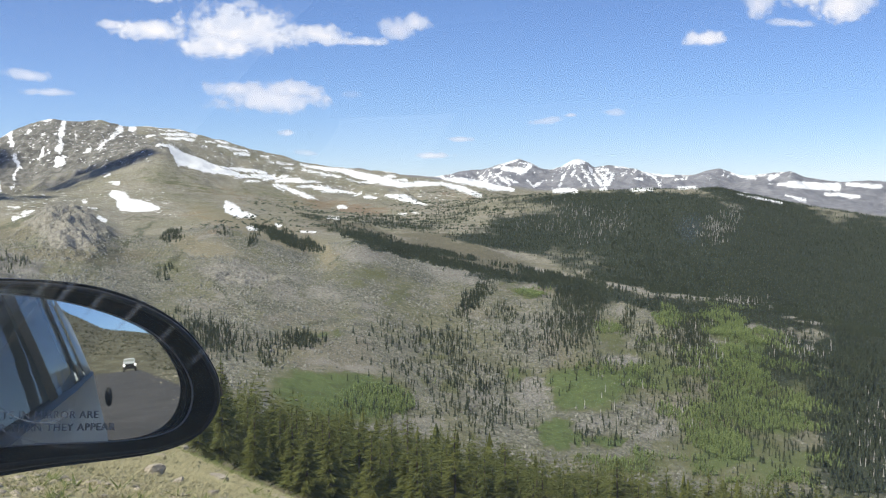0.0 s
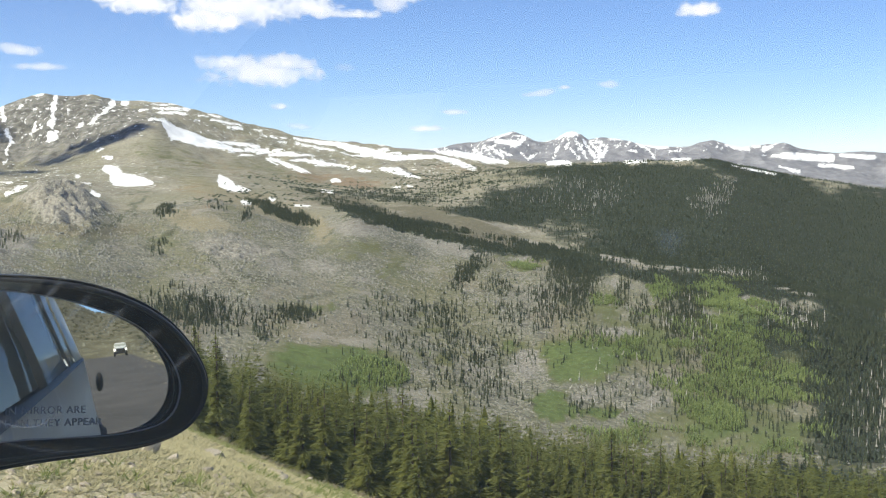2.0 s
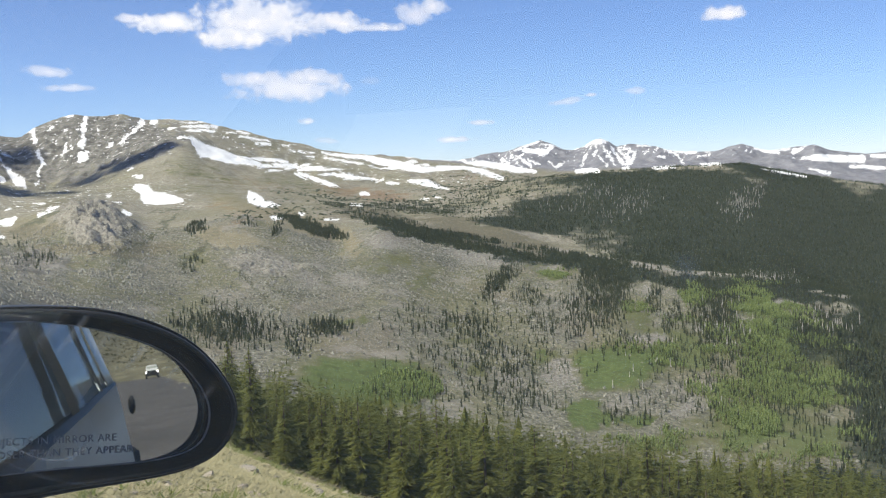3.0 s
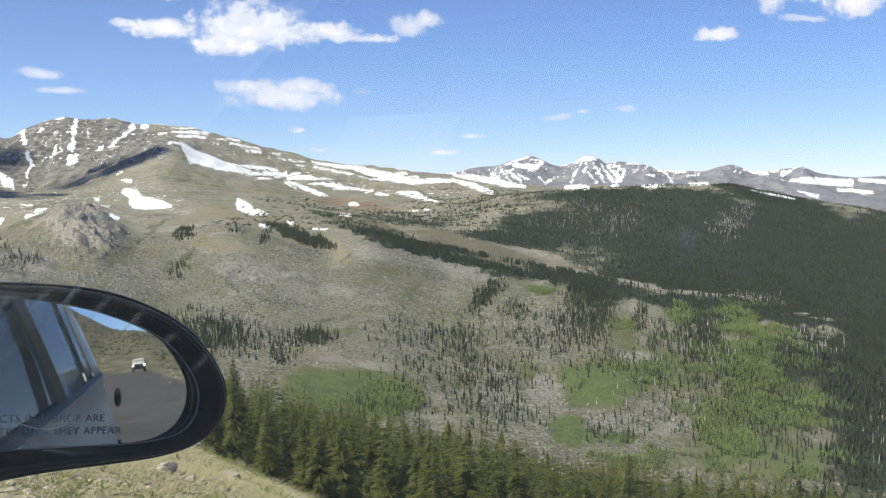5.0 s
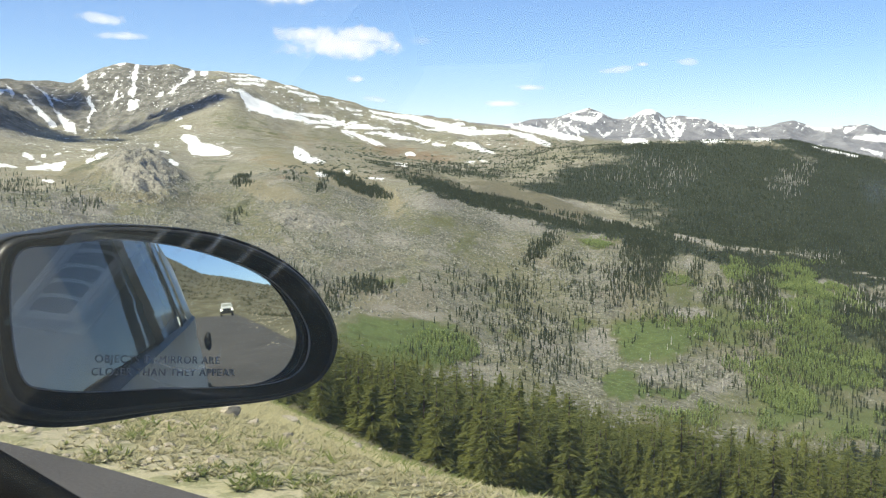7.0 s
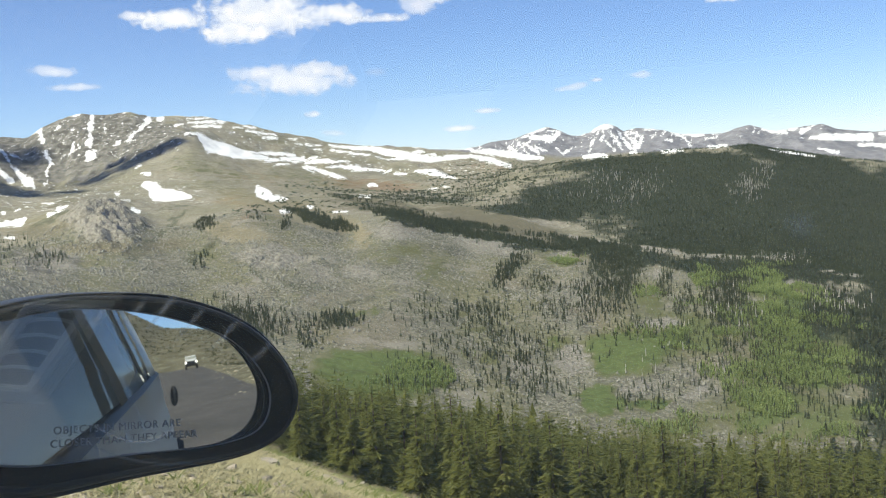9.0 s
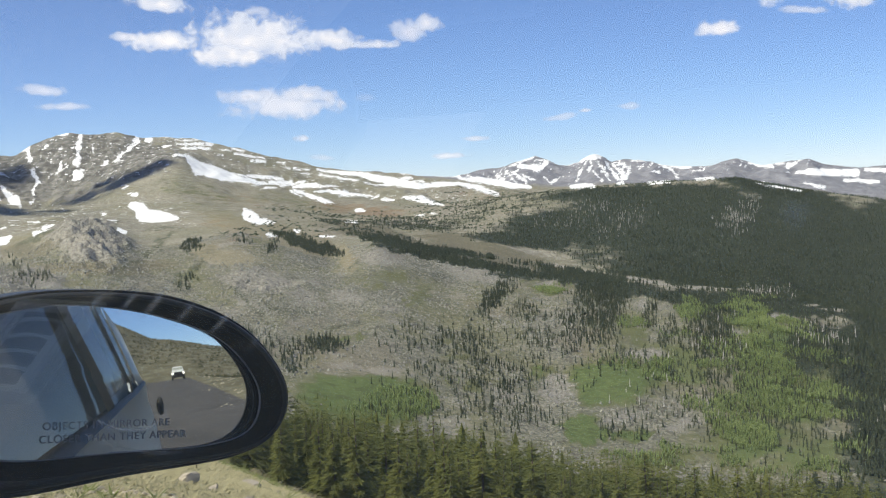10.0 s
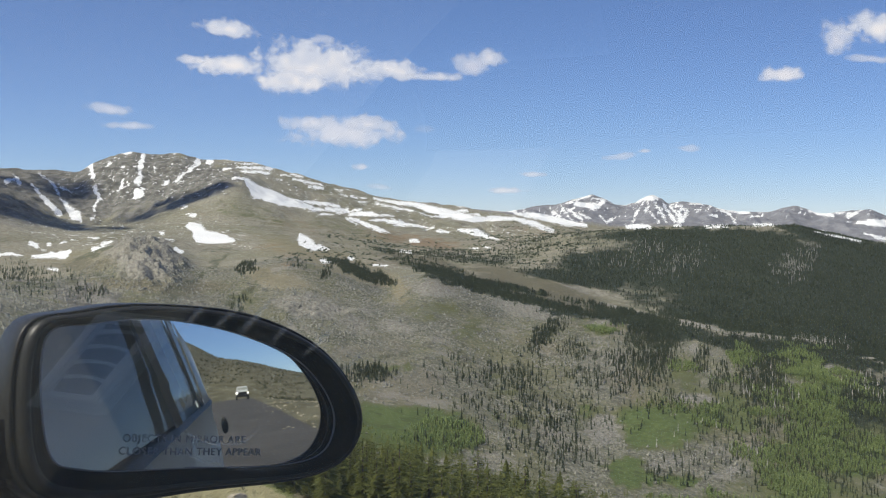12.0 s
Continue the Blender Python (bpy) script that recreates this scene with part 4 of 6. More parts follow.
pale = np.maximum(screes, open_ground)
gully = strokes(GULLIES, AZW, ELW, 0.22) * (RR > 900) * front

na, nr = AZ.shape
idx = np.arange(na * nr).reshape(na, nr)
i2 = np.roll(idx, -1, axis=0)
quads = np.stack((idx[:, :-1], idx[:, 1:], i2[:, 1:], i2[:, :-1]), -1).reshape(-1, 4)
land = raw_mesh("ground", np.stack((GX, GY, GZ), -1).reshape(-1, 3), quads, [ground_mat],
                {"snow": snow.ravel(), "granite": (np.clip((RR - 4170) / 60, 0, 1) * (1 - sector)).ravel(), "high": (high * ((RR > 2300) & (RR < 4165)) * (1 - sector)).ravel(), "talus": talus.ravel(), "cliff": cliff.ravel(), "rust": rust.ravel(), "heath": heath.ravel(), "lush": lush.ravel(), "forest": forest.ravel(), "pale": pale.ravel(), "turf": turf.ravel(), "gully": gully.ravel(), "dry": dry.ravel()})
ground = tagged(new("ground", land), "rocky alpine land with tundra, talus, meadows and snow patches", "ground", kind="structure")


def land_height(x, y):
    """Height of the land under a point of the front sector."""
    a = np.degrees(np.arctan2(x, y))
    r = np.hypot(x, y)
    i = np.clip((a + 26.0) / AZ_STEP, 0, len(az_fine) - 1.001)
    j = np.interp(r, r_all, np.arange(nr))
    j = np.clip(j, 0, nr - 1.001)
    i0, j0 = i.astype(int), j.astype(int)
    u, v = i - i0, j - j0
    return (GZ[i0, j0] * (1 - u) + GZ[i0 + 1, j0] * u) * (1 - v) + (GZ[i0, j0 + 1] * (1 - u) + GZ[i0 + 1, j0 + 1] * u) * v


def scatter(weight, count):
    """Random places on the front sector, by weight for each square metre."""
    nf = len(az_fine) - 1
    cell = np.radians(AZ_STEP) * RR[:nf, :-1] * np.diff(r_all)[None, :]
    p = (weight[:nf, :-1] * cell).ravel()
    pick = rng.choice(p.size, count, p=p / p.sum())
    i, j = np.unravel_index(pick, (nf, nr - 1))
    a = np.radians(az_fine[i] + AZ_STEP * rng.random(count))
    r = r_all[j] + np.diff(r_all)[j] * rng.random(count)
    x, y = r * np.sin(a), r * np.cos(a)
    return x, y, land_height(x, y)


# ---- clumps for the far woods and rocks ----
def far_conifer(seed, sides=5, tiers=3):
    q = np.random.default_rng(seed)
    verts, tris = [], []
    for k in range(tiers):
        z0, z1 = k / tiers * 0.86 + 0.02, min(1.0, (k + 1.45) / tiers * 0.9 + 0.04)
        rad = 0.17 * (1 - k / tiers) ** 0.85 + 0.02
        base = len(verts)
        for s in range(sides):
            a = 2 * math.pi * (s + 0.5 * k + 0.4 * q.random()) / sides
            rr = rad * (0.55 + 0.8 * q.random()) * (1.0 if s % 2 else 0.72)
            verts.append((rr * math.cos(a), rr * math.sin(a), z0 + 0.07 * q.random()))
        verts.append((0.01 * q.normal(), 0.01 * q.normal(), z1 if k < tiers - 1 else 1.0))
        for s in range(sides):
            tris.append((base + s, base + (s + 1) % sides, base + sides))
    return np.array(verts), np.array(tris)


def lump(seed, flat=0.7):
    q = np.random.default_rng(seed)
    bm = bmesh.new()
    bmesh.ops.create_icosphere(bm, subdivisions=1, radius=0.5)
    v = np.array([p.co[:] for p in bm.verts]) * (0.7 + 0.6 * q.random((len(bm.verts), 1))) * (1, 0.85, flat)
    t = np.array([[p.index for p in f.verts] for f in bm.faces])
    bm.free()
    return v, t


def chip(seed, flat=0.7):
    """A small eight-sided lump."""
    q = np.random.default_rng(seed)
    v = np.array(((1, 0, 0), (0, 1, 0), (-1, 0, 0), (0, -1, 0), (0, 0, 1), (0, 0, -1)), float) * 0.5
    v = (v + q.normal(0, 0.10, v.shape)) * (1, 0.85, flat)
    return v, np.array([(k, (k + 1) % 4, 4) for k in range(4)] + [((k + 1) % 4, k, 5) for k in range(4)])


def far_aspen(seed):
    """A slim young aspen: a narrow, uneven crown in two lobes."""
    q = np.random.default_rng(seed)
    verts, tris = [], []
    for z0, z1, rad in ((0.05, 0.72, 0.17), (0.42, 1.0, 0.12)):
        base, lean = len(verts), q.normal(0, 0.03, 2)
        mid = z0 + (z1 - z0) * q.uniform(0.35, 0.55)
        verts.append((0, 0, z0))
        for s in range(4):
            a, rr = 2 * math.pi * (s + 0.4 * q.random()) / 4, rad * q.uniform(0.6, 1.25)
            verts.append((rr * math.cos(a) + lean[0], rr * math.sin(a) + lean[1], mid + q.normal(0, 0.05)))
        verts.append((lean[0], lean[1], z1))
        for s in range(4):
            tris += [(base, base + 1 + (s + 1) % 4, base + 1 + s), (base + 5, base + 1 + s, base + 1 + (s + 1) % 4)]
    return np.array(verts), np.array(tris)


def crowd(name, templates, places, size, width, mat, smooth=False):
    """Many small forms, joined into one mesh."""
    x, y, z = places
    n = len(x)
    kind = rng.integers(0, len(templates), n)
    turn = rng.random(n) * 2 * math.pi
    all_v, all_t, base = [], [], 0
    for k, (tv, tt) in enumerate(templates):
        sel = np.where(kind == k)[0]
        if not len(sel):
            continue
        c, s = np.cos(turn[sel])[:, None], np.sin(turn[sel])[:, None]
        h, w = size[sel][:, None], (size * width)[sel][:, None]
        vx = (tv[:, 0] * c - tv[:, 1] * s) * w + x[sel][:, None]
        vy = (tv[:, 0] * s + tv[:, 1] * c) * w + y[sel][:, None]
        vz = tv[:, 2] * h + z[sel][:, None]
        all_v.append(np.stack((vx, vy, vz), -1).reshape(-1, 3))
        all_t.append((tt[None] + (np.arange(len(sel)) * len(tv))[:, None, None] + base).reshape(-1, 3))
        base += len(sel) * len(tv)
    return new(name, raw_mesh(name, np.concatenate(all_v), np.concatenate(all_t), [mat], smooth=smooth))


firs = [far_conifer(s, 4) for s in range(8)]
stones = [lump(s + 40) for s in range(6)]
bushes = [chip(s + 80, 1.5) for s in range(8)]
chips = [chip(s + 120, 1.0) for s in range(8)]

band = ((RR > 640) & (RR < 3520)).astype(float) * (1 - sector)
p = scatter(np.clip(forest - 0.25, 0, 1) * band * np.interp(RR, (640, 1000, 1500, 2000, 2300), (3.4, 2.8, 2.6, 2.2, 1.0)), 36000)
far_off = np.hypot(p[0], p[1])
tall = rng.uniform(5, 10.5, 36000) * np.interp(far_off, (1300, 1450, 1600, 1800, 2000, 2600, 3500), (0.9, 0.6, 0.75, 1.0, 0.9, 0.72, 0.62))
tagged(crowd("conifer_forest", firs, p, tall, rng.uniform(0.95, 1.4, 36000), hazed_needles), "dense dark conifer forest covering the far hill and valley", "forest", kind="stuff")
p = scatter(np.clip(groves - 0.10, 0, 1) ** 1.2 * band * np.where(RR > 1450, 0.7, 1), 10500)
tagged(crowd("conifer_grove", firs, p, rng.uniform(2.6, 7.8, 10500), rng.uniform(0.65, 1.05, 10500), hazed_needles), "scattered dark conifers on the rocky slope", "trees", kind="stuff")
aspens = blobs(ASPENS + ASPENS_LOW, AZW, ELW, warp) * (lush > 0.25) * np.clip((fbm(GX / 40, GY / 40, 4, 97) - 0.40) * 6, 0.10, 1)
p = scatter(np.clip(aspens - 0.2, 0, 1) * ((RR > 640) & (RR < 1500)) * (1 - sector), 18500)
tagged(crowd("aspen_thicket", [far_aspen(k + 200) for k in range(8)], p, rng.uniform(1.8, 5.2, 18500), rng.uniform(0.5, 1.0, 18500), aspen_leaf, True), "bright green aspen thicket on the valley slope", "thicket", kind="stuff")
p = scatter(np.clip(talus - 0.2 + 0.6 * screes, 0, 1) * np.clip(1 - 2.0 * lush, 0.02, 1) * np.clip(1 - 1.6 * forest, 0.01, 1) * ((RR > 640) & (RR < 1700)) * np.clip(fbm(GX / 40, GY / 40, 4, 93) - 0.25, 0.12, 1) * (1 - sector), 42000)
tagged(crowd("talus_boulders", chips, p, 0.6 + 3.2 * rng.random(42000) ** 2.2, rng.uniform(0.6, 1.15, 42000), boulder_mat), "pale granite boulders strewn over the slope", "boulders", kind="stuff")
p = scatter(blobs(KRUMMHOLZ, AZW, ELW, warp) * ((RR > 1500) & (RR < 3900)) * np.clip(fbm(GX / 45, GY / 45, 4, 101) - 0.35, 0.02, 1) * front, 3800)
tagged(crowd("krummholz", [chip(k + 160, 0.8) for k in range(6)], p, rng.uniform(2.5, 6.5, 3800), rng.uniform(0.9, 2.0, 3800), hazed_needles), "low dark wind-bent conifer scrub near the treeline", "scrub", kind="stuff")
p = scatter(blobs(SNAGS, AZW, ELW, warp) * band, 900)
tagged(crowd("dead_snags", firs, p, rng.uniform(5, 9.5, 900), rng.uniform(0.38, 0.65, 900), snag_mat), "bleached dead conifers standing in the forest", "dead trees", kind="stuff")

# ---- near wood ----
def boughs(seed, h, step, most, tufts):
    """Triangles of a spruce crown: whorls of drooping, tufted boughs."""
    q = np.random.default_rng(seed)
    verts, tris = [], []
    z = 0.06 * h
    reach = h * q.uniform(0.19, 0.25)
    while z < h * 0.985:
        t = z / h
        length = reach * (1 - t) ** 0.8 * (0.55 + 0.45 * min(1, t * 6)) + 0.05
        for b in range(int(most * (0.66 + 0.34 * (1 - t)))):
            a = q.random() * 2 * math.pi
            L = length * q.uniform(0.55, 1.2)
            rise = 0.30 * t - 0.22 + q.normal() * 0.10
            d = np.array((math.cos(a), math.sin(a), 0.0))
            e = np.array((-d[1], d[0], 0.0))
            root = np.array((0, 0, z + q.normal() * 0.01 * h))
            n = tufts if L > 0.6 else max(2, tufts - 2)
            for k in range(n):
                f = (k + 0.9) / n
                at = root + d * L * f * 0.86 + np.array((0, 0, rise * L * f - 0.10 * L * f * f))
                wide = (0.30 * L * (1.05 - f) + 0.09) * q.uniform(0.7, 1.3) * (5 / tufts) ** 0.5
                fwd = (0.36 * L * q.uniform(0.8, 1.3) * (1.1 - 0.5 * f) + 0.05) * (5 / tufts) ** 0.5
                for sgn in (-1, 1):
                    tip = at + d * fwd * 0.75 + e * sgn * wide + np.array((0, 0, -0.10 * L + q.normal() * 0.05))
                    i = len(verts)
                    verts += [at - d * fwd * 0.35, tip, at + d * fwd * 0.25 + np.array((0, 0, -0.13 * L)) + e * sgn * wide * 0.1]
                    tris.append((i, i + 1, i + 2))
                tip = at + d * fwd + np.array((0, 0, 0.03 * L))
                i = len(verts)
                verts += [at + e * wide * 0.35, at - e * wide * 0.35, tip]
                tris.append((i, i + 1, i + 2))
        z += h * step * q.uniform(0.8, 1.25)
    i = len(verts)
    verts += [np.array((0.006 * h, 0, h * 0.94)), np.array((-0.006 * h, 0.004 * h, h * 0.94)), np.array((0, 0, h * 1.02))]
    tris.append((i, i + 1, i + 2))
    return np.array(verts), np.array(tris)


def conifer(seed, h):
    """A spruce: tapered trunk and a crown of boughs."""
    tree = new("conifer")
    bm = bmesh.new()
    bmesh.ops.create_cone(bm, segments=7, radius1=0.018 * h, radius2=0.004 * h, depth=h * 0.97, matrix=Matrix.Translation((0, 0, h * 0.485 - 0.2)))
    part("trunk", bm, bark, tree, smooth=True)
    v, t = boughs(seed, h, 0.029, 9, 5)
    crown = new("crown", raw_mesh("crown", v, t, [near_needles], smooth=False))
    crown.parent = tree
    return tagged(tree, "dark green spruce with drooping boughs on the slope below the road", "conifer", "conifers below the road")


kinds = [conifer(s, h) for s, h in ((1, 7.4), (2, 6.6), (3, 7.9), (4, 5.8), (5, 7.0), (6, 5.0))]
close = ((RR > 50) & (RR < 104) & (az_c > -11.6) & (az_c < 21.5)) * (1 - sector) * wood_near
px, py, pz = scatter(close, 300)
for k in range(len(px)):
    s = 0.66 + 0.30 * random.random() ** 1.4
    m = pose(px[k], py[k], pz[k] - 0.15, 0, 0, random.random() * 360) @ Matrix.Diagonal((s, s, s * random.uniform(0.82, 1.12), 1))
    src = kinds[k % len(kinds)]
    if k < len(kinds):
        src.matrix_world = m
    else:
        t = copy_thing(src, m)
        t.matrix_basis = m
def unit_spruce(seed):
    v, t = boughs(seed, 7.0, 0.062, 6, 2)
    return v / 7.0, t


p = scatter(((RR > 100) & (RR < 210) & (az_c > -12)) * (1 - sector), 850)
tagged(crowd("conifer_wood", [unit_spruce(s + 20) for s in range(5)], p, rng.uniform(5.0, 8.6, 850), rng.uniform(0.95, 1.3, 850), near_needles), "dense spruce wood falling away into the valley", "forest", kind="stuff")
p = scatter(((RR > 200) & (RR < 400) & (az_c > -12)) * (1 - sector), 2200)
tagged(crowd("conifer_wood", [far_conifer(s + 20, 8, 6) for s in range(8)], p, rng.uniform(5.0, 10.0, 2200), rng.uniform(0.8, 1.2, 2200), near_needles), "spruce wood on the valley side", "forest", kind="stuff")

# ---- clouds, far behind all else ----
def cloud_material():
    m = bpy.data.materials.new("cloud_glow")
    m.use_nodes = True
    t = m.node_tree
    t.nodes.clear()
    g = Graph(m)
    info = t.nodes.new("ShaderNodeObjectInfo")
    tc = t.nodes.new("ShaderNodeTexCoord")
    d = g.math("SQRT", g.math("ADD", g.math("MULTIPLY", g.attr("u"), g.attr("u")), g.math("MULTIPLY", g.attr("v"), g.attr("v"))))
    shift = t.nodes.new("ShaderNodeVectorMath")
    shift.operation = "ADD"
    comb = t.nodes.new("ShaderNodeCombineXYZ")
    t.links.new(g.math("MULTIPLY", info.outputs["Random"], 3000.0), comb.inputs[2])
    t.links.new(tc.outputs["Object"], shift.inputs[0])
    t.links.new(comb.outputs[0], shift.inputs[1])
    n1 = g.noise(0.012, 8, 0.6, shift.outputs[0])
    n2 = g.noise(0.006, 3, 0.5, shift.outputs[0], 90.0)
    n3 = g.noise(0.030, 6, 0.65, shift.outputs[0], 40.0)
    body = g.math("ADD", g.math("SUBTRACT", 1.0, d), g.math("MULTIPLY", g.math("SUBTRACT", g.math("ADD", g.math("MULTIPLY", n1, 0.68), g.math("MULTIPLY", n3, 0.32)), 0.5), 2.5))
    alpha = g.math("MULTIPLY", g.ramp(body, -0.05, 0.50), g.attr("thick"))
    thick = g.ramp(g.math("ADD", body, g.math("MULTIPLY", g.math("SUBTRACT", n2, 0.5), 1.6)), 0.3, 1.1)
    # the cloud's sunlit white and greyer thin parts are put into a glow
    em = g.node("ShaderNodeEmission", Strength=1.0)
    t.links.new(g.mix(thick, (0.68, 0.78, 0.88), (0.97, 1.0, 0.975)), em.inputs[0])
    tr = t.nodes.new("ShaderNodeBsdfTransparent")
    mx = t.nodes.new("ShaderNodeMixShader")
    t.links.new(alpha, mx.inputs[0])
    t.links.new(tr.outputs[0], mx.inputs[1])
    t.links.new(em.outputs[0], mx.inputs[2])
    out = t.nodes.new("ShaderNodeOutputMaterial")
    t.links.new(mx.outputs[0], out.inputs[0])
    return m


cloud_mat = cloud_material()
CLOUDS_BIG = ((-9.32, 6.98, 3.19, 1.38, -1, 1),
    (-10.51, 6.26, 1.86, 0.69, -1, 1),
    (-13.21, 6.98, 1.86, 0.53, -1, 1),
    (-14.99, 7.22, 0.9, 0.29, -1, 0.7),
    (-5.76, 6.85, 1.86, 0.53, -6, 0.95),
    (-3.78, 6.54, 1.22, 0.27, -1, 0.8),
    (-2.05, 7.06, 1.12, 0.64, -1, 0.6),
    (-1.12, 7.38, 0.74, 0.48, -1, 0.8),
    (-13.3, 8.63, 1.65, 0.48, -4, 0.95),
    (-9.08, 8.24, 0.64, 0.27, -1, 0.5),)
CLOUDS_LOW = ((-7.93, 3.89, 2.87, 0.9, -1, 0.72),
    (-9.63, 4.38, 1.28, 0.43, -1, 0.7),
    (-6.86, 4.35, 1.33, 0.48, -1, 0.8),
    (-18.67, 4.9, 1.12, 0.32, -4, 0.58),
    (-17.87, 4.17, 1.22, 0.24, -1, 0.55),
    (-7.22, 2.36, 0.48, 0.21, -1, 0.6),
    (-6.39, 1.42, 0.64, 0.16, -6, 0.3),
    (-0.34, 1.24, 1.06, 0.19, -1, 0.65),
    (0.79, 1.99, 0.74, 0.16, -1, 0.6),
    (4.87, 2.8, 0.85, 0.21, 7, 0.5),
    (5.99, 3.03, 0.32, 0.13, -1, 0.6),
    (7.97, 3.14, 0.64, 0.21, -1, 0.45),)
CLOUDS_EAST = ((12.2, 6.34, 1.06, 0.45, -1, 0.85),
    (16.27, 8.24, 1.7, 0.85, -1, 1),
    (14.48, 7.86, 0.74, 0.9, -1, 0.7),
    (15.91, 6.91, 1.12, 0.24, -6, 0.6),
    (18.13, 7.63, 1.6, 1.06, -1, 0.9),
    (-4.22, 4.11, 0.53, 0.21, -1, 0.15),)
for k, (a, e, hl, hw, tilt, dense) in enumerate(CLOUDS_BIG + CLOUDS_LOW + CLOUDS_EAST):
    dist = 4990 - 9 * k
    w, h = dist * math.tan(radians(hl)) * 1.7, dist * math.tan(radians(hw)) * 1.8
    nx, ny = 13, 9
    gu, gv = np.meshgrid(np.linspace(-1.7, 1.7, nx), np.linspace(-1.8, 1.8, ny), indexing="ij")
    bulge = 30 * np.clip(1 - np.hypot(gu / 1.7, gv / 1.8), 0, 1)
    v = np.stack((gu / 1.7 * w, gv / 1.8 * h, bulge), -1).reshape(-1, 3)
    ii = np.arange(nx * ny).reshape(nx, ny)
    f = np.stack((ii[:-1, :-1], ii[1:, :-1], ii[1:, 1:], ii[:-1, 1:]), -1).reshape(-1, 4)
    ob = new("cloud", raw_mesh("cloud", v, f, [cloud_mat], {"u": gu.ravel(), "v": gv.ravel() * np.where(gv.ravel() < 0, 1.25, 1.0), "thick": np.full(gu.size, dense)}))
    az, ev = radians(a), radians(e)
    at = Vector((math.sin(az) * math.cos(ev), math.cos(az) * math.cos(ev), math.sin(ev))) * dist
    ob.matrix_world = look(at, at * 2) @ pose(0, 0, 0, 0, 180, 0) @ pose(0, 0, 0, 0, 0, -tilt)
    tagged(ob, "white fair-weather cloud with ragged soft edges", "cloud", "clouds", kind="structure")

# unseen cloud puffs, added out of view to shade the cirque, its wall and the spur
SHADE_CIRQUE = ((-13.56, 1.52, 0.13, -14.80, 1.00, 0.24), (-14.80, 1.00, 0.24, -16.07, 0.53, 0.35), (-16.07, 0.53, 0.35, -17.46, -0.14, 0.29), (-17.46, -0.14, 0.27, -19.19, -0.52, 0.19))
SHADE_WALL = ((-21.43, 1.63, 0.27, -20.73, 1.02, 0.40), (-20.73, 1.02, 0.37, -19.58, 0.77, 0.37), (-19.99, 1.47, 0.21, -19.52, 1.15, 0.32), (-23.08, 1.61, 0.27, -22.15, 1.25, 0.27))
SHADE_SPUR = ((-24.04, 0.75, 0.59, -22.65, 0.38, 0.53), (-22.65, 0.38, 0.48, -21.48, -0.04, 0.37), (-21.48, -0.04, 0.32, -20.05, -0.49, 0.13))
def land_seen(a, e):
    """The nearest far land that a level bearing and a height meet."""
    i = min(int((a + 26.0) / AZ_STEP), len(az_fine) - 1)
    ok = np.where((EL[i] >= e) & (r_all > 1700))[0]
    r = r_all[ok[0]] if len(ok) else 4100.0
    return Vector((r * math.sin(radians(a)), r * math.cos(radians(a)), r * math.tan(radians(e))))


shade_mat = material("shade_vapour", (0.9, 0.9, 0.9), 1.0)
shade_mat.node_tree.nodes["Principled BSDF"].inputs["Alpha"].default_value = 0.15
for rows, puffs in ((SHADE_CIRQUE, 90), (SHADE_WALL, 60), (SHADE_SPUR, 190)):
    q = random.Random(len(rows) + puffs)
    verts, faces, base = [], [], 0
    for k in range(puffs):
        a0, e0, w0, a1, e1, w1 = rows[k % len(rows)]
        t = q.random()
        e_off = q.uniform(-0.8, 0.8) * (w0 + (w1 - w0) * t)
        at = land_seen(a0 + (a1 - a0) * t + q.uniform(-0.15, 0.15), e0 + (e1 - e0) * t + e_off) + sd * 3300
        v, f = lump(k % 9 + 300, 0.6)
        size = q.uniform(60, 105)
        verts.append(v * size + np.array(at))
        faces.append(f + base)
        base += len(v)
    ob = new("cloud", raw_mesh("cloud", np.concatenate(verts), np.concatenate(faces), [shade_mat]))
    tagged(ob, "unseen thin cloud added to shade the mountain", "cloud", "clouds", kind="structure")

# ---- road ----
def along_road(q, s, z=-EYE_H):
    """A place by metres to the right of the eye and metres ahead of it."""
    p = SIDE * q + FWD * s
    return Vector((p[0], p[1], z))


asphalt = material("asphalt", rough=0.9)
_g = Graph(asphalt)
_g.color(_g.mix(_g.ramp(_g.noise(0.7, 5), 0.3, 0.7), (0.058, 0.053, 0.050), (0.100, 0.091, 0.086)))
_g.bump(_g.noise(60, 3), 0.4, 0.01)
bm = bmesh.new()
cols = np.linspace(ROAD_L, ROAD_R, 9)
rows_s = np.linspace(-112, 40, 153)
edge = lambda s: float(np.interp(s, (-112, -60, -30, -10, -3, 0, 2.7, 3.5, 40), (3.0, 3.0, 2.85, 2.6, 2.55, 2.62, 2.93, 3.13, 3.3)))
grid = [[bm.verts.new(along_road(ROAD_L + (q - ROAD_L) * (edge(s) - ROAD_L) / (ROAD_R - ROAD_L) - 0.004 * max(0, -s - 92) ** 2 + 0.02 * math.sin(2.3 * s) * (q == ROAD_R), s, -EYE_H + 0.012 - 0.001 * (q + 0.7) ** 2)) for q in cols] for s in rows_s]
for a, b in zip(grid, grid[1:]):
    for k in range(len(cols) - 1):
        bm.faces.new((a[k], a[k + 1], b[k + 1], b[k]))
road = part("road", bm, asphalt, None, smooth=True)
tagged(road, "worn grey asphalt mountain road", "road", kind="structure")

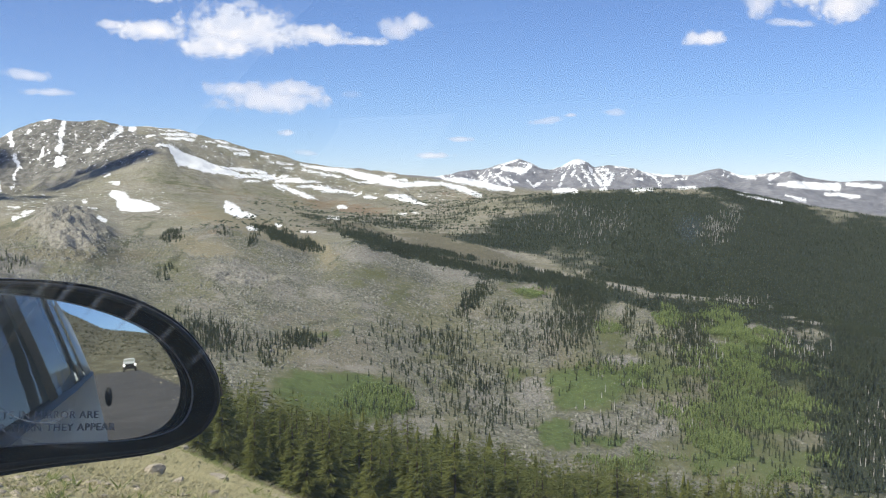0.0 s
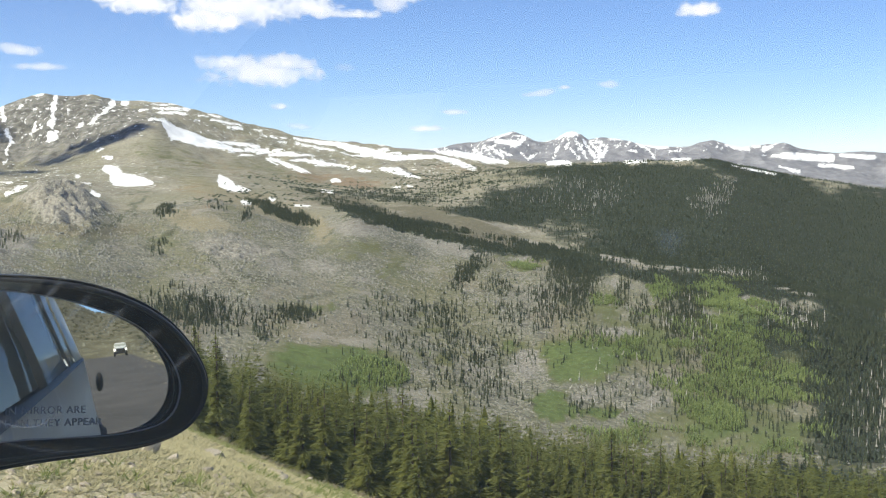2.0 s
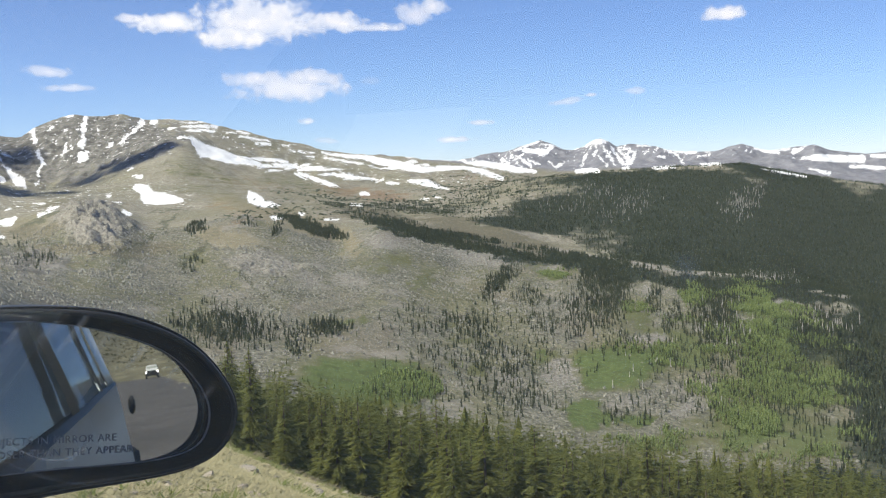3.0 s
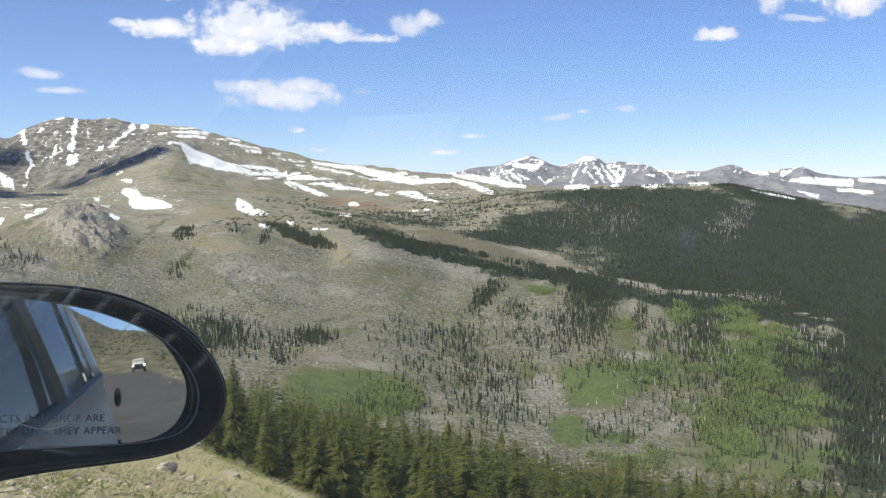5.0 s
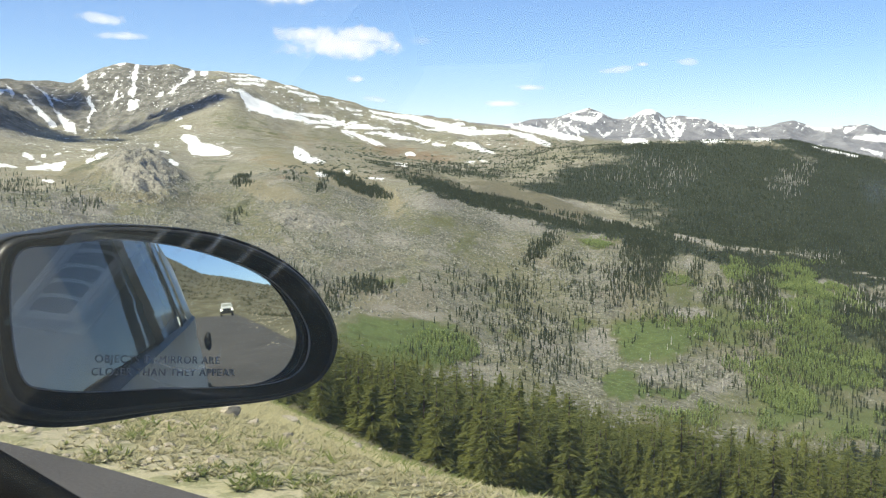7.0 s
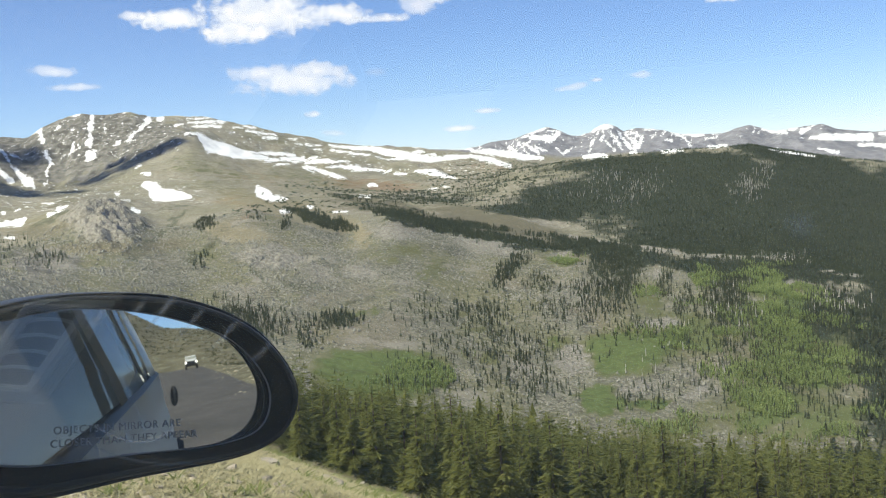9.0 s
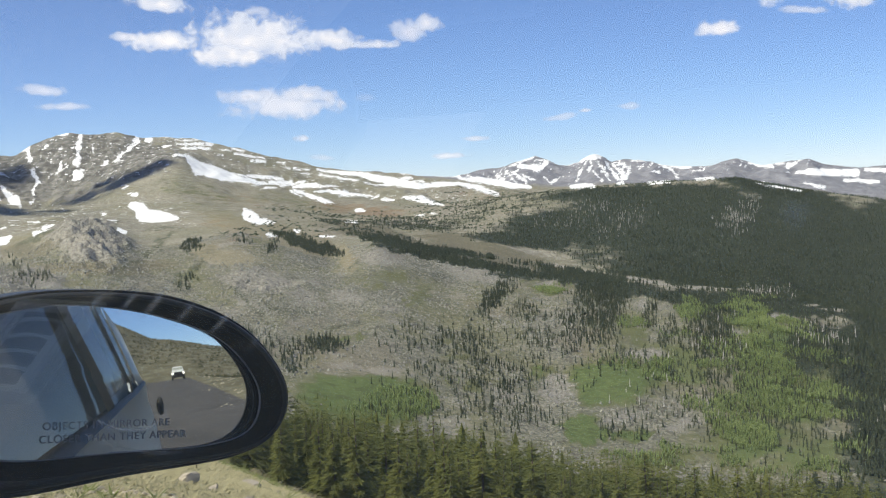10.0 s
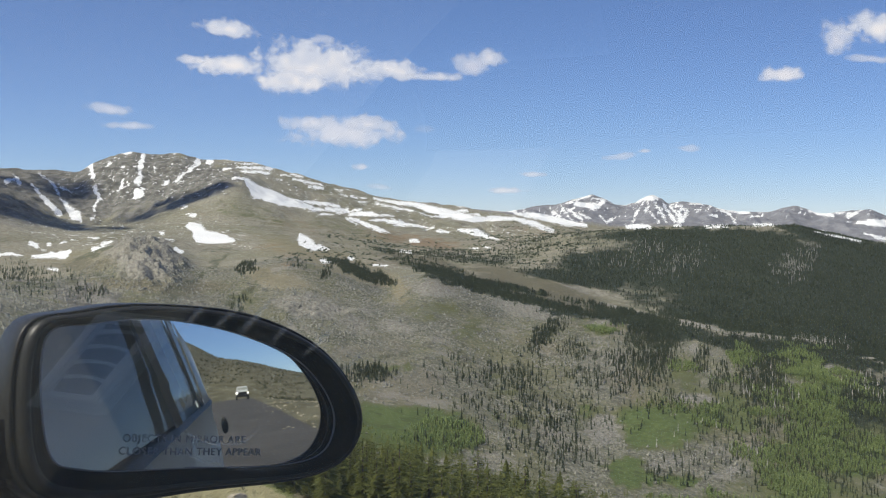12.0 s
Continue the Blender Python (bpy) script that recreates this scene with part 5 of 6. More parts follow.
# ---- roadside: stones, grass, scrub ----
def stone(seed):
    """A broken granite stone: a lump cut by a few flat faces."""
    q = random.Random(seed)
    bm = bmesh.new()
    bmesh.ops.create_icosphere(bm, subdivisions=3, radius=0.5)
    for _ in range(14):
        d = Vector((q.gauss(0, 1), q.gauss(0, 1), q.gauss(0, 0.8))).normalized()
        off = q.uniform(0.26, 0.43)
        for v in bm.verts:
            over = v.co.dot(d) - off
            if over > 0:
                v.co -= d * over
    for v in bm.verts:
        v.co *= 1 + 0.10 * noise.noise(v.co * 6 + Vector((seed, 0, 0)))
        v.co.z *= 0.72
    me = bpy.data.meshes.new("stone")
    bm.to_mesh(me)
    bm.free()
    me.materials.append(stone_mat)
    return me


stone_meshes = [stone(k) for k in range(7)]


def put_stone(x, y, size, label):
    ob = new("stone", random.choice(stone_meshes))
    z = float(land_height(np.array([x]), np.array([y]))[0])
    ob.matrix_world = pose(x, y, z + 0.12 * size, random.uniform(-20, 20), random.uniform(-20, 20), random.random() * 360) @ Matrix.Diagonal((size, size * random.uniform(0.7, 1), size * random.uniform(0.5, 0.85), 1))
    return tagged(ob, label, "stone", "stones on the roadside slope")


slope = ((RR > 6.5) & (RR < 50) & (az_c < 4)) * (1 - sector) / RR
bx, by, bz = scatter(slope * np.clip(fbm(GX / 3, GY / 3, 3, 37) - 0.40, 0.01, 1), 64)
for k in range(64):
    size = random.uniform(0.05, 0.11) * (1.0 + 0.07 * math.hypot(bx[k], by[k])) * (1.5 if k % 9 == 0 else 1)
    put_stone(bx[k], by[k], size, "large pale granite boulder half sunk in dry grass" if size > 0.3 else "pale granite stone lying in dry grass")
bx, by, bz = scatter(((RR > 5.6) & (RR < 15) & (az_c > -17) & (az_c < -1)) * np.clip(fbm(GX / 1.6, GY / 1.6, 3, 41) - 0.42, 0.01, 1) * (1 - sector), 36)
for k in range(36):
    put_stone(bx[k], by[k], random.uniform(0.03, 0.075) * (0.5 + 0.08 * math.hypot(bx[k], by[k])) * (1.8 if k % 10 == 0 else 1), "angular tan stone on the roadside bank")
for a, r, size in ((-16.9, 5.7, 0.11), (-13.1, 5.8, 0.13), (-12.0, 5.5, 0.08), (-10.4, 5.0, 0.07), (-13.8, 4.2, 0.07), (-9.0, 7.5, 0.12), (-7.2, 9.5, 0.16), (-8.1, 13.0, 0.22), (-5.6, 12.0, 0.18),
                   (-4.2, 15.0, 0.24), (-6.4, 19.0, 0.30), (-10.5, 16.0, 0.26), (-3.1, 20.0, 0.28), (-22.5, 7.0, 0.16), (-7.8, 26.0, 0.45)):
    put_stone(r * math.sin(radians(a)), r * math.cos(radians(a)), size, "pale granite boulder on the verge of the road")
p = scatter(((RR > 4.2) & (RR < 52) & (az_c < 6)) * np.clip(fbm(GX / 2, GY / 2, 3, 39) - 0.45, 0.005, 1) / RR * (1 - sector), 1500)
tagged(crowd("gravel", stones, p, rng.uniform(0.09, 0.25, 1500) ** 2, rng.uniform(0.9, 1.5, 1500), stone_mat), "loose gravel and small stones on the slope", "gravel", kind="stuff")


p = scatter(((verge > 0.0) & (verge < 0.25) & (az_c < 8)) * np.clip(0.12 - verge, 0.03, 1) * (1 - sector), 900)
tagged(crowd("gravel", stones, p, rng.uniform(0.004, 0.016, 900), rng.uniform(0.9, 1.8, 900), stone_mat), "grey gravel of the road's shoulder", "gravel", kind="stuff")


def back_places(n, q0, q1, s0, s1, seed):
    """Random places on the land behind the car."""
    g = np.random.default_rng(seed)
    q, a = g.uniform(q0, q1, n), -g.uniform(s0, s1, n)
    xy = q[:, None] * SIDE + a[:, None] * FWD
    turn = (np.degrees(np.arctan2(xy[:, 0], xy[:, 1])) + 26) % 360 - 26
    i = np.clip(np.interp(turn, az_all, np.arange(na)), 0, na - 1.001)
    j = np.clip(np.interp(np.hypot(xy[:, 0], xy[:, 1]), r_all, np.arange(nr)), 0, nr - 1.001)
    i0, j0 = i.astype(int), j.astype(int)
    u, v = i - i0, j - j0
    z = (GZ[i0, j0] * (1 - u) + GZ[i0 + 1, j0] * u) * (1 - v) + (GZ[i0, j0 + 1] * (1 - u) + GZ[i0 + 1, j0 + 1] * u) * v
    return xy[:, 0], xy[:, 1], z


p = back_places(90, 1.9, 3.4, 8, 45, 6)
tagged(crowd("roadside_rocks", stones, p, rng.uniform(0.03, 0.14, 90), rng.uniform(0.9, 1.5, 90), stone_mat), "small rocks on the verge behind the car", "rocks", kind="stuff")
p = back_places(260, 3.4, 14, 6, 110, 3)
tagged(crowd("roadside_rocks", stones, p, rng.uniform(0.06, 0.26, 260), rng.uniform(0.9, 1.5, 260), stone_mat), "rocks along the road behind the car", "rocks", kind="stuff")
p = back_places(700, -60, 60, 100, 260, 4)
tagged(crowd("hillside_scrub", stones, p, rng.uniform(0.2, 0.8, 700), rng.uniform(0.9, 1.6, 700), boulder_mat), "boulders and scrub on the hillside behind", "boulders", kind="stuff")


def tuft(seed, blades=7):
    q = np.random.default_rng(seed)
    v, t = [], []
    for _ in range(blades):
        a, lean = q.random() * 2 * math.pi, q.uniform(0.5, 1.5)
        d = np.array((math.cos(a), math.sin(a), 0))
        e = np.array((-d[1], d[0], 0)) * 0.10
        root = d * 0.18 * q.random()
        i = len(v)
        v += [root - e, root + e, root + d * lean * 0.8 + np.array((0, 0, q.uniform(0.3, 0.8)))]
        t.append((i, i + 1, i + 2))
    return np.array(v), np.array(t)


straw_mat = needles("dry_grass", (0.30, 0.274, 0.150), (0.59, 0.545, 0.335))
green_mat = needles("green_grass", (0.12, 0.155, 0.045), (0.26, 0.285, 0.095))
tufts = [tuft(k) for k in range(8)]
p = scatter((verge > 0.004) * ((RR < 50) & (az_c < 6)) * np.clip(fbm(GX / 1.4, GY / 1.4, 4, 35) - 0.36, 0.02, 1) * (1 - sector) / RR ** 1.7, 23000)
tagged(crowd("dry_grass", tufts, p, np.clip(rng.uniform(0.4, 1.4, 23000) * 0.0042 * np.hypot(p[0], p[1]), 0.015, 0.10), rng.uniform(0.9, 1.9, 23000), straw_mat), "dry yellow grass on the roadside slope", "grass", kind="stuff")
patches = np.clip(fbm(GX / 3.5, GY / 3.5, 3, 31) - 0.5, 0, 1)
p = scatter((verge > 0.008) * ((RR < 40) & (az_c < 6)) * (1 - sector) * (np.clip(patches - 0.05, 0, 1) + 0.05 * (verge < 0.06)) / RR ** 1.0, 6500)
tagged(crowd("green_grass", tufts, p, np.clip(rng.uniform(0.4, 1.4, 6500) * 0.0080 * np.hypot(p[0], p[1]), 0.02, 0.16), rng.uniform(1.1, 2.2, 6500), green_mat), "patches of green grass and weeds by the road", "grass", kind="stuff")
beside = (side > 3.02 + 0.12 * (fbm(GX / 0.5, GY / 0.5, 2, 49) - 0.5)) & (RR < 8) & (az_c < 10)
p = scatter(beside * np.clip(fbm(GX / 0.7, GY / 0.7, 3, 45) - 0.30, 0.03, 1) * front, 12000)
tagged(crowd("dry_grass", tufts, p, rng.uniform(0.010, 0.034, 12000), rng.uniform(0.9, 2.0, 12000), straw_mat), "short straw-coloured grass beside the road", "grass", kind="stuff")
p = scatter(beside * (side < 4.2) * np.clip(fbm(GX / 0.9, GY / 0.9, 3, 47) - 0.50, 0.0, 1) * front, 330)
tagged(crowd("green_grass", tufts, p, rng.uniform(0.015, 0.045, 330), rng.uniform(0.8, 1.6, 330), green_mat), "green weeds along the edge of the asphalt", "weeds", kind="stuff")
p = scatter(beside * (side < 3.9) * np.clip(fbm(GX / 0.6, GY / 0.6, 3, 53) - 0.42, 0.0, 1) * front, 700)
tagged(crowd("gravel", stones, p, 0.008 + 0.034 * rng.random(700) ** 3, rng.uniform(0.9, 1.6, 700), stone_mat), "tan rubble spilled along the roadside", "gravel", kind="stuff")
scrub_mat = needles("grey_scrub", (0.14, 0.125, 0.07), (0.27, 0.24, 0.15))
brush_mat = needles("olive_brush", (0.06, 0.065, 0.035), (0.13, 0.125, 0.07))
p = back_places(7500, -75, 75, 60, 260, 8)
keep = (p[0] * SIDE[0] + p[1] * SIDE[1] > ROAD_R + 2) | (p[0] * SIDE[0] + p[1] * SIDE[1] < ROAD_L - 2) | (p[0] * FWD[0] + p[1] * FWD[1] < -125)
p = tuple(c[keep] for c in p)
tagged(crowd("hillside_brush", bushes, p, rng.uniform(0.10, 0.48, len(p[0])), rng.uniform(1.2, 2.6, len(p[0])), brush_mat), "low olive brush on the hillside behind the car", "brush", kind="stuff")
p = scatter(((RR > 44) & (RR < 58) & (az_c > -14) & (az_c < 2)) * (1 - sector) * np.clip(fbm(GX / 6, GY / 6, 3, 33) - 0.52, 0, 1), 160)
tagged(crowd("willow_scrub", [tuft(k + 50, 40) for k in range(4)], p, rng.uniform(0.12, 0.3, 160), rng.uniform(1.2, 2.2, 160), scrub_mat), "low grey willow scrub at the foot of the trees", "scrub", kind="stuff")

# ---- the car that carries the camera ----
paint = material("silver_paint", (0.80, 0.825, 0.84), 0.30, 0.12)
plastic = material("black_plastic", (0.025, 0.025, 0.022), 0.40)
plastic.node_tree.nodes["Principled BSDF"].inputs["Specular IOR Level"].default_value = 0.28
rim_mat = material("matt_black", (0.004, 0.004, 0.004), 0.7)
rim_mat.node_tree.nodes["Principled BSDF"].inputs["Specular IOR Level"].default_value = 0.08
_g = Graph(plastic)
_g.bump(_g.noise(900, 2), 0.12, 0.001)
# pale grey base stands in for sky and hillside reflected in the windows
dark_glass = material("tinted_glass", (0.420, 0.435, 0.395), 0.05)
dark_glass.node_tree.nodes["Principled BSDF"].inputs["Specular IOR Level"].default_value = 0.22
silvered = material("mirror_glass", (0.76, 0.785, 0.735), 0.015, 1.0)
ink = material("grey_lettering", (0.31, 0.32, 0.325), 0.6)
pillar_mat = material("grey_pillar_trim", (0.26, 0.245, 0.23), 0.5)
edge_mat = material("ground_glass_edge", (0.30, 0.31, 0.32), 0.35)
panel_mat = material("pale_dash_panel", (0.50, 0.53, 0.47), 0.6)
trim_mat = material("dark_trim", (0.07, 0.07, 0.065), 0.7)
# pale, to brighten the front window as the mirror shows it
bulkhead_mat = material("pale_bulkhead", (0.66, 0.67, 0.60), 0.85)
_g = Graph(bulkhead_mat)
_g.color(_g.mix(_g.noise(60, 4), (0.58, 0.59, 0.53), (0.72, 0.73, 0.66)))
vent_mat = material("grey_dash_plastic", (0.85, 0.86, 0.80), 0.5)
belt_mat = material("black_belt_trim", (0.016, 0.016, 0.016), 0.32)
rubber = material("rubber", (0.02, 0.02, 0.02), 0.8)

car = tagged(new("car"), "silver car with a black door mirror driving on the mountain road", "car")

MN = Vector((0.6119, -0.7868, 0.0807)).normalized()    # the way the mirror faces
MU = Vector((0.766, 0.643, 0.0))
MU = (MU - MN * MU.dot(MN)).normalized()
MV = MN.cross(MU).normalized()
MC = Vector((-0.2171, 0.7928, -0.1153))
mirror_m = Matrix(((MU.x, MV.x, MN.x, MC.x), (MU.y, MV.y, MN.y, MC.y), (MU.z, MV.z, MN.z, MC.z), (0, 0, 0, 1)))


def closed_spline(points, n):
    """A smooth closed outline through a few control points."""
    P = np.array(points)
    out = []
    m = len(P)
    for k in range(m):
        a, b, c, d = P[k - 1], P[k], P[(k + 1) % m], P[(k + 2) % m]
        for t in np.arange(n) / n:
            out.append(0.5 * (2 * b + (c - a) * t + (2 * a - 5 * b + 4 * c - d) * t * t + (3 * b - a - 3 * c + d) * t ** 3))
    return np.array(out)


GLASS = closed_spline([(-0.093, 0.042), (-0.062, 0.0505), (-0.015, 0.051), (0.040, 0.038), (0.086, 0.015), (0.110, -0.020), (0.102, -0.048), (0.068, -0.055), (0.0, -0.049), (-0.070, -0.042), (-0.094, -0.025)], 8)
OUTER = closed_spline([(-0.113, 0.046), (-0.075, 0.060), (-0.022, 0.0615), (0.045, 0.051), (0.0975, 0.0235), (0.1255, -0.0185), (0.1165, -0.0495), (0.081, -0.0640), (0.0, -0.0635), (-0.085, -0.062), (-0.120, -0.035)], 8)


def loft(rings, cap_last=True):
    bm = bmesh.new()
    vs = [[bm.verts.new(p) for p in ring] for ring in rings]
    for a, b in zip(vs, vs[1:]):
        for k in range(len(a)):
            bm.faces.new((a[k], a[(k + 1) % len(a)], b[(k + 1) % len(a)], b[k]))
    if cap_last:
        bm.faces.new(vs[-1])
    bmesh.ops.recalc_face_normals(bm, faces=bm.faces)
    return bm


def lifted(outline, w, scale=1.0, shift=(0, 0)):
    c = outline.mean(axis=0)
    return [(*(c + (p - c) * scale + shift), w) for p in outline]


def between(f):
    return GLASS * (1 - f) + OUTER * f


housing = part("door_mirror", loft([lifted(between(0.44), 0.0215), lifted(between(0.50), 0.0245), lifted(between(0.62), 0.0245), lifted(between(0.76), 0.0205), lifted(between(0.80), 0.0165), lifted(between(0.84), 0.0160), lifted(between(0.88), 0.0185), lifted(between(0.95), 0.0165), lifted(OUTER, 0.007),
                                    lifted(OUTER, -0.010, 1.012), lifted(OUTER, -0.035, 0.97), lifted(OUTER, -0.065, 0.82), lifted(OUTER, -0.085, 0.55)]), plastic, car, "black plastic door mirror housing", smooth=True)
housing.matrix_world = mirror_m
part("bezel", loft([lifted(GLASS, -0.004, 0.985), lifted(GLASS, 0.003), lifted(between(0.12), 0.005), lifted(between(0.34), 0.017), lifted(between(0.45), 0.0225)], False), rim_mat, housing, "matt black inner bezel", smooth=True)
part("glass_edge", loft([lifted(GLASS, 0.0034, 1.0), lifted(GLASS, 0.0037, 0.994), lifted(GLASS, 0.0030, 0.987)], False), edge_mat, housing, "pale ground edge of the mirror glass", smooth=True)
R_MIRROR = 1.6
bm = bmesh.new()
rings = [lifted(GLASS, 0.0, s) for s in (0.08, 0.25, 0.45, 0.65, 0.85, 1.0)]
vs = [[bm.verts.new((p[0], p[1], -(p[0] ** 2 + p[1] ** 2) / (2 * R_MIRROR) + 0.003)) for p in ring] for ring in rings]
bm.faces.new(vs[0])
for a, b in zip(vs, vs[1:]):
    for k in range(len(a)):
        bm.faces.new((a[k], b[k], b[(k + 1) % len(a)], a[(k + 1) % len(a)]))
bmesh.ops.recalc_face_normals(bm, faces=bm.faces)
glass = part("mirror_glass", bm, silvered, housing, "convex mirror glass reflecting the road behind", smooth=True)


def lettering(words, u, v, size):
    cu = bpy.data.curves.new("lettering", "FONT")
    cu.body, cu.size, cu.align_x, cu.extrude = words, size, "LEFT", 0.0
    cu.space_character = 1.12
    cu.materials.append(ink)
    ob = new("lettering", cu)
    ob.parent = housing
    ob.matrix_basis = pose(u, v, 0.0029, 0, 0, -7)
    return ob


lettering("OBJECTS IN MIRROR ARE", -0.0455, -0.0262, 0.0070)
lettering("CLOSER THAN THEY APPEAR", -0.0485, -0.0342, 0.0070)
bm = bmesh.new()
bmesh.ops.create_cube(bm, size=1.0, matrix=Matrix.Diagonal((0.019, 0.0011, 0.0002, 1)))
bar = part("small_print", bm, ink, housing)
bar.matrix_basis = pose(0.006, -0.0492, 0.0027, 0, 0, -7)
# foot of the mirror on the door
bm = bmesh.new()
bmesh.ops.create_cube(bm, size=1.0, matrix=Matrix.Translation((-0.150, -0.022, -0.018)) @ Matrix.Diagonal((0.13, 0.072, 0.06, 1)))
bmesh.ops.bevel(bm, geom=bm.edges[:], offset=0.018, segments=3, affect="EDGES")
stalk = part("mirror_foot", bm, plastic, car, smooth=True)
stalk.matrix_world = mirror_m


def flank(stations, profile):
    """A skin swept along the car: stations ahead, profile of (sideways, height)."""
    bm = bmesh.new()
    rows = [[bm.verts.new(along_road(q, s, z)) for q, z in profile(s)] for s in stations]
    for a, b in zip(rows, rows[1:]):
        for k in range(len(a) - 1):
            bm.faces.new((a[k], a[k + 1], b[k + 1], b[k]))
    bmesh.ops.solidify(bm, geom=bm.faces[:], thickness=0.004)
    return bm


def belt(s):
    return -0.195 - 0.025 * s


def tail(s):
    """How far the flank draws in towards the tail."""
    return 0.10 * max(0.0, -s - 2.2) ** 2


def lower(s):
    b, d = belt(s), tail(s)
    return [(0.50 - d, -0.92), (0.56 - d, -0.86), (0.585 - d, -0.60), (0.565 - d, -0.42), (0.545 - d, -0.30), (0.517 - d, b - 0.008)]


def upper(d):
    def profile(s):
        b, t = belt(s), tail(s)
        top = 0.24 - 0.10 * max(0.0, -s - 1.4) ** 2
        return [(0.50 - t + d - 0.34 * f * (top - b), b + f * (top - b)) for f in (0.0, 0.2, 0.4, 0.6, 0.8, 1.0)]
    return profile


part("body", flank(np.linspace(0.80, -3.25, 40), lower), paint, car, "silver painted door panels", smooth=True)
part("tail", flank((-3.25, -3.30, -3.32), lambda s: [(q - 40 * (-s - 3.25) ** 1.2, z) for q, z in lower(-3.25)]), paint, car, smooth=True)
part("rear_window", flank(np.linspace(-0.66, -1.42, 8), upper(0.0)), dark_glass, car, "dark rear side window", smooth=True)
part("quarter_window", flank(np.linspace(-1.50, -1.86, 5), upper(0.0)), dark_glass, car, smooth=True)
part("pillar", flank((-0.50, -0.67), upper(0.008)), pillar_mat, car, smooth=True)
part("pillar", flank((-1.41, -1.51), upper(0.008)), pillar_mat, car, smooth=True)
part("rear_pillar", flank(np.linspace(-1.85, -2.55, 8), upper(0.006)), paint, car, smooth=True)
part("belt_trim", flank(np.linspace(0.62, -2.5, 30), lambda s: [(0.46 - tail(s), belt(s) - 0.018), (0.475 - tail(s), belt(s) - 0.006), (0.512 - tail(s), belt(s) + 0.002), (0.522 - tail(s), belt(s) - 0.010)]), belt_mat, car, "black belt moulding under the windows", smooth=True)
part("roof", flank(np.linspace(0.25, -1.9, 12), lambda s: [(0.365, 0.245), (0.33, 0.285), (0.1, 0.31), (-0.4, 0.32), (-0.9, 0.31), (-1.13, 0.27)]), paint, car, smooth=True)
part("headliner", flank(np.linspace(0.22, -1.9, 6), lambda s: [(0.36, 0.235), (0.1, 0.27), (-0.4, 0.28), (-0.9, 0.27), (-1.12, 0.24)]), trim_mat, car, "dark grey headliner", smooth=True)
# solid windowless wall, so the side window reflects a dark cabin
part("far_door", flank(np.linspace(0.9, -1.9, 6), lambda s: [(-1.07, 0.295), (-1.22, -0.2), (-1.26, -0.93)]), trim_mat, car, "dark driver's door trim")
# low wall added to block the bonnet and road from the side window's reflection
part("reflection_block", flank(np.linspace(0.9, 1.62, 5), lambda s: [(-1.20, -0.08 - 0.15 * (s - 0.9)), (-1.22, -0.2), (-1.26, -0.93)]), trim_mat, car, "unseen dark wall added to block a bright reflection")
part("cabin_floor", flank((0.95, -1.9), lambda s: [(0.5, -0.91), (-1.25, -0.91)]), trim_mat, car)
# added wall behind the cabin, pale to brighten the window in the mirror
bm = bmesh.new()
OUTLINE = ((0.44, -0.92), (0.45, -0.20), (0.31, 0.27), (-1.07, 0.27), (-1.21, -0.20), (-1.24, -0.92))
front, back = [[bm.verts.new(along_road(q, s, z)) for q, z in OUTLINE] for s in (-1.88, -1.94)]
bm.faces.new(front)
bm.faces.new(back[::-1])
for k in range(6):
    bm.faces.new((front[k], back[k], back[(k + 1) % 6], front[(k + 1) % 6]))
bmesh.ops.recalc_face_normals(bm, faces=bm.faces)
part("rear_bulkhead", bm, bulkhead_mat, car, "pale wall added to close the cabin's rear")
part("dashboard", flank(np.linspace(0.78, 1.50, 9), lambda s: [(0.44, -0.70), (0.44, -0.42 + 0.14 * (s - 0.62)), (0.30, -0.40 + 0.2 * (s - 0.62)), (-0.4, -0.38 + 0.2 * (s - 0.62)), (-1.2, -0.40 + 0.2 * (s - 0.62)), (-1.2, -0.7)]), trim_mat, car, "dark dashboard", smooth=True)
MID = -0.38                                            # the car's middle, sideways from the eye


def mirrored(profile):
    return lambda s: [(2 * MID - q, z) for q, z in reversed(profile(s))]


part("body", flank(np.linspace(0.80, -3.25, 40), mirrored(lower)), paint, car, "silver painted far side", smooth=True)
part("bonnet", flank(np.linspace(1.0, 2.25, 12), lambda s: [(MID + f * (0.93 - 0.10 * (s - 1.0) ** 2), -0.34 - 0.10 * (s - 1.0) ** 2 - 0.10 * f * f) for f in np.linspace(1, -1, 11)]), paint, car, "silver bonnet", smooth=True)
part("wing", flank(np.linspace(0.80, 2.25, 14), lambda s: [(MID + 0.965 - 0.10 * max(0, s - 1.0) ** 2 - d, z - 0.10 * max(0, s - 1.0) ** 2 * (z > -0.6)) for d, z in ((0.04, -0.90), (0.0, -0.62), (0.03, -0.44))]), paint, car, smooth=True)
part("wing", flank(np.linspace(0.80, 2.25, 14), mirrored(lambda s: [(MID + 0.965 - 0.10 * max(0, s - 1.0) ** 2 - d, z - 0.10 * max(0, s - 1.0) ** 2 * (z > -0.6)) for d, z in ((0.04, -0.90), (0.0, -0.62), (0.03, -0.44))])), paint, car, smooth=True)
part("boot_lid", flank(np.linspace(-2.45, -3.28, 8), lambda s: [(MID + f * (0.88 - tail(s)), -0.13 - 0.05 * f * f - 0.04 * (-s - 2.45)) for f in np.linspace(1, -1, 9)]), paint, car, "silver boot lid", smooth=True)
bm = bmesh.new()
rows = [[bm.verts.new(along_road(MID + f * w, s, z)) for f in np.linspace(-1, 1, 9)] for s, z, w in ((-1.90, 0.26, 0.70), (-2.2, 0.06, 0.78), (-2.47, -0.13, 0.84))]
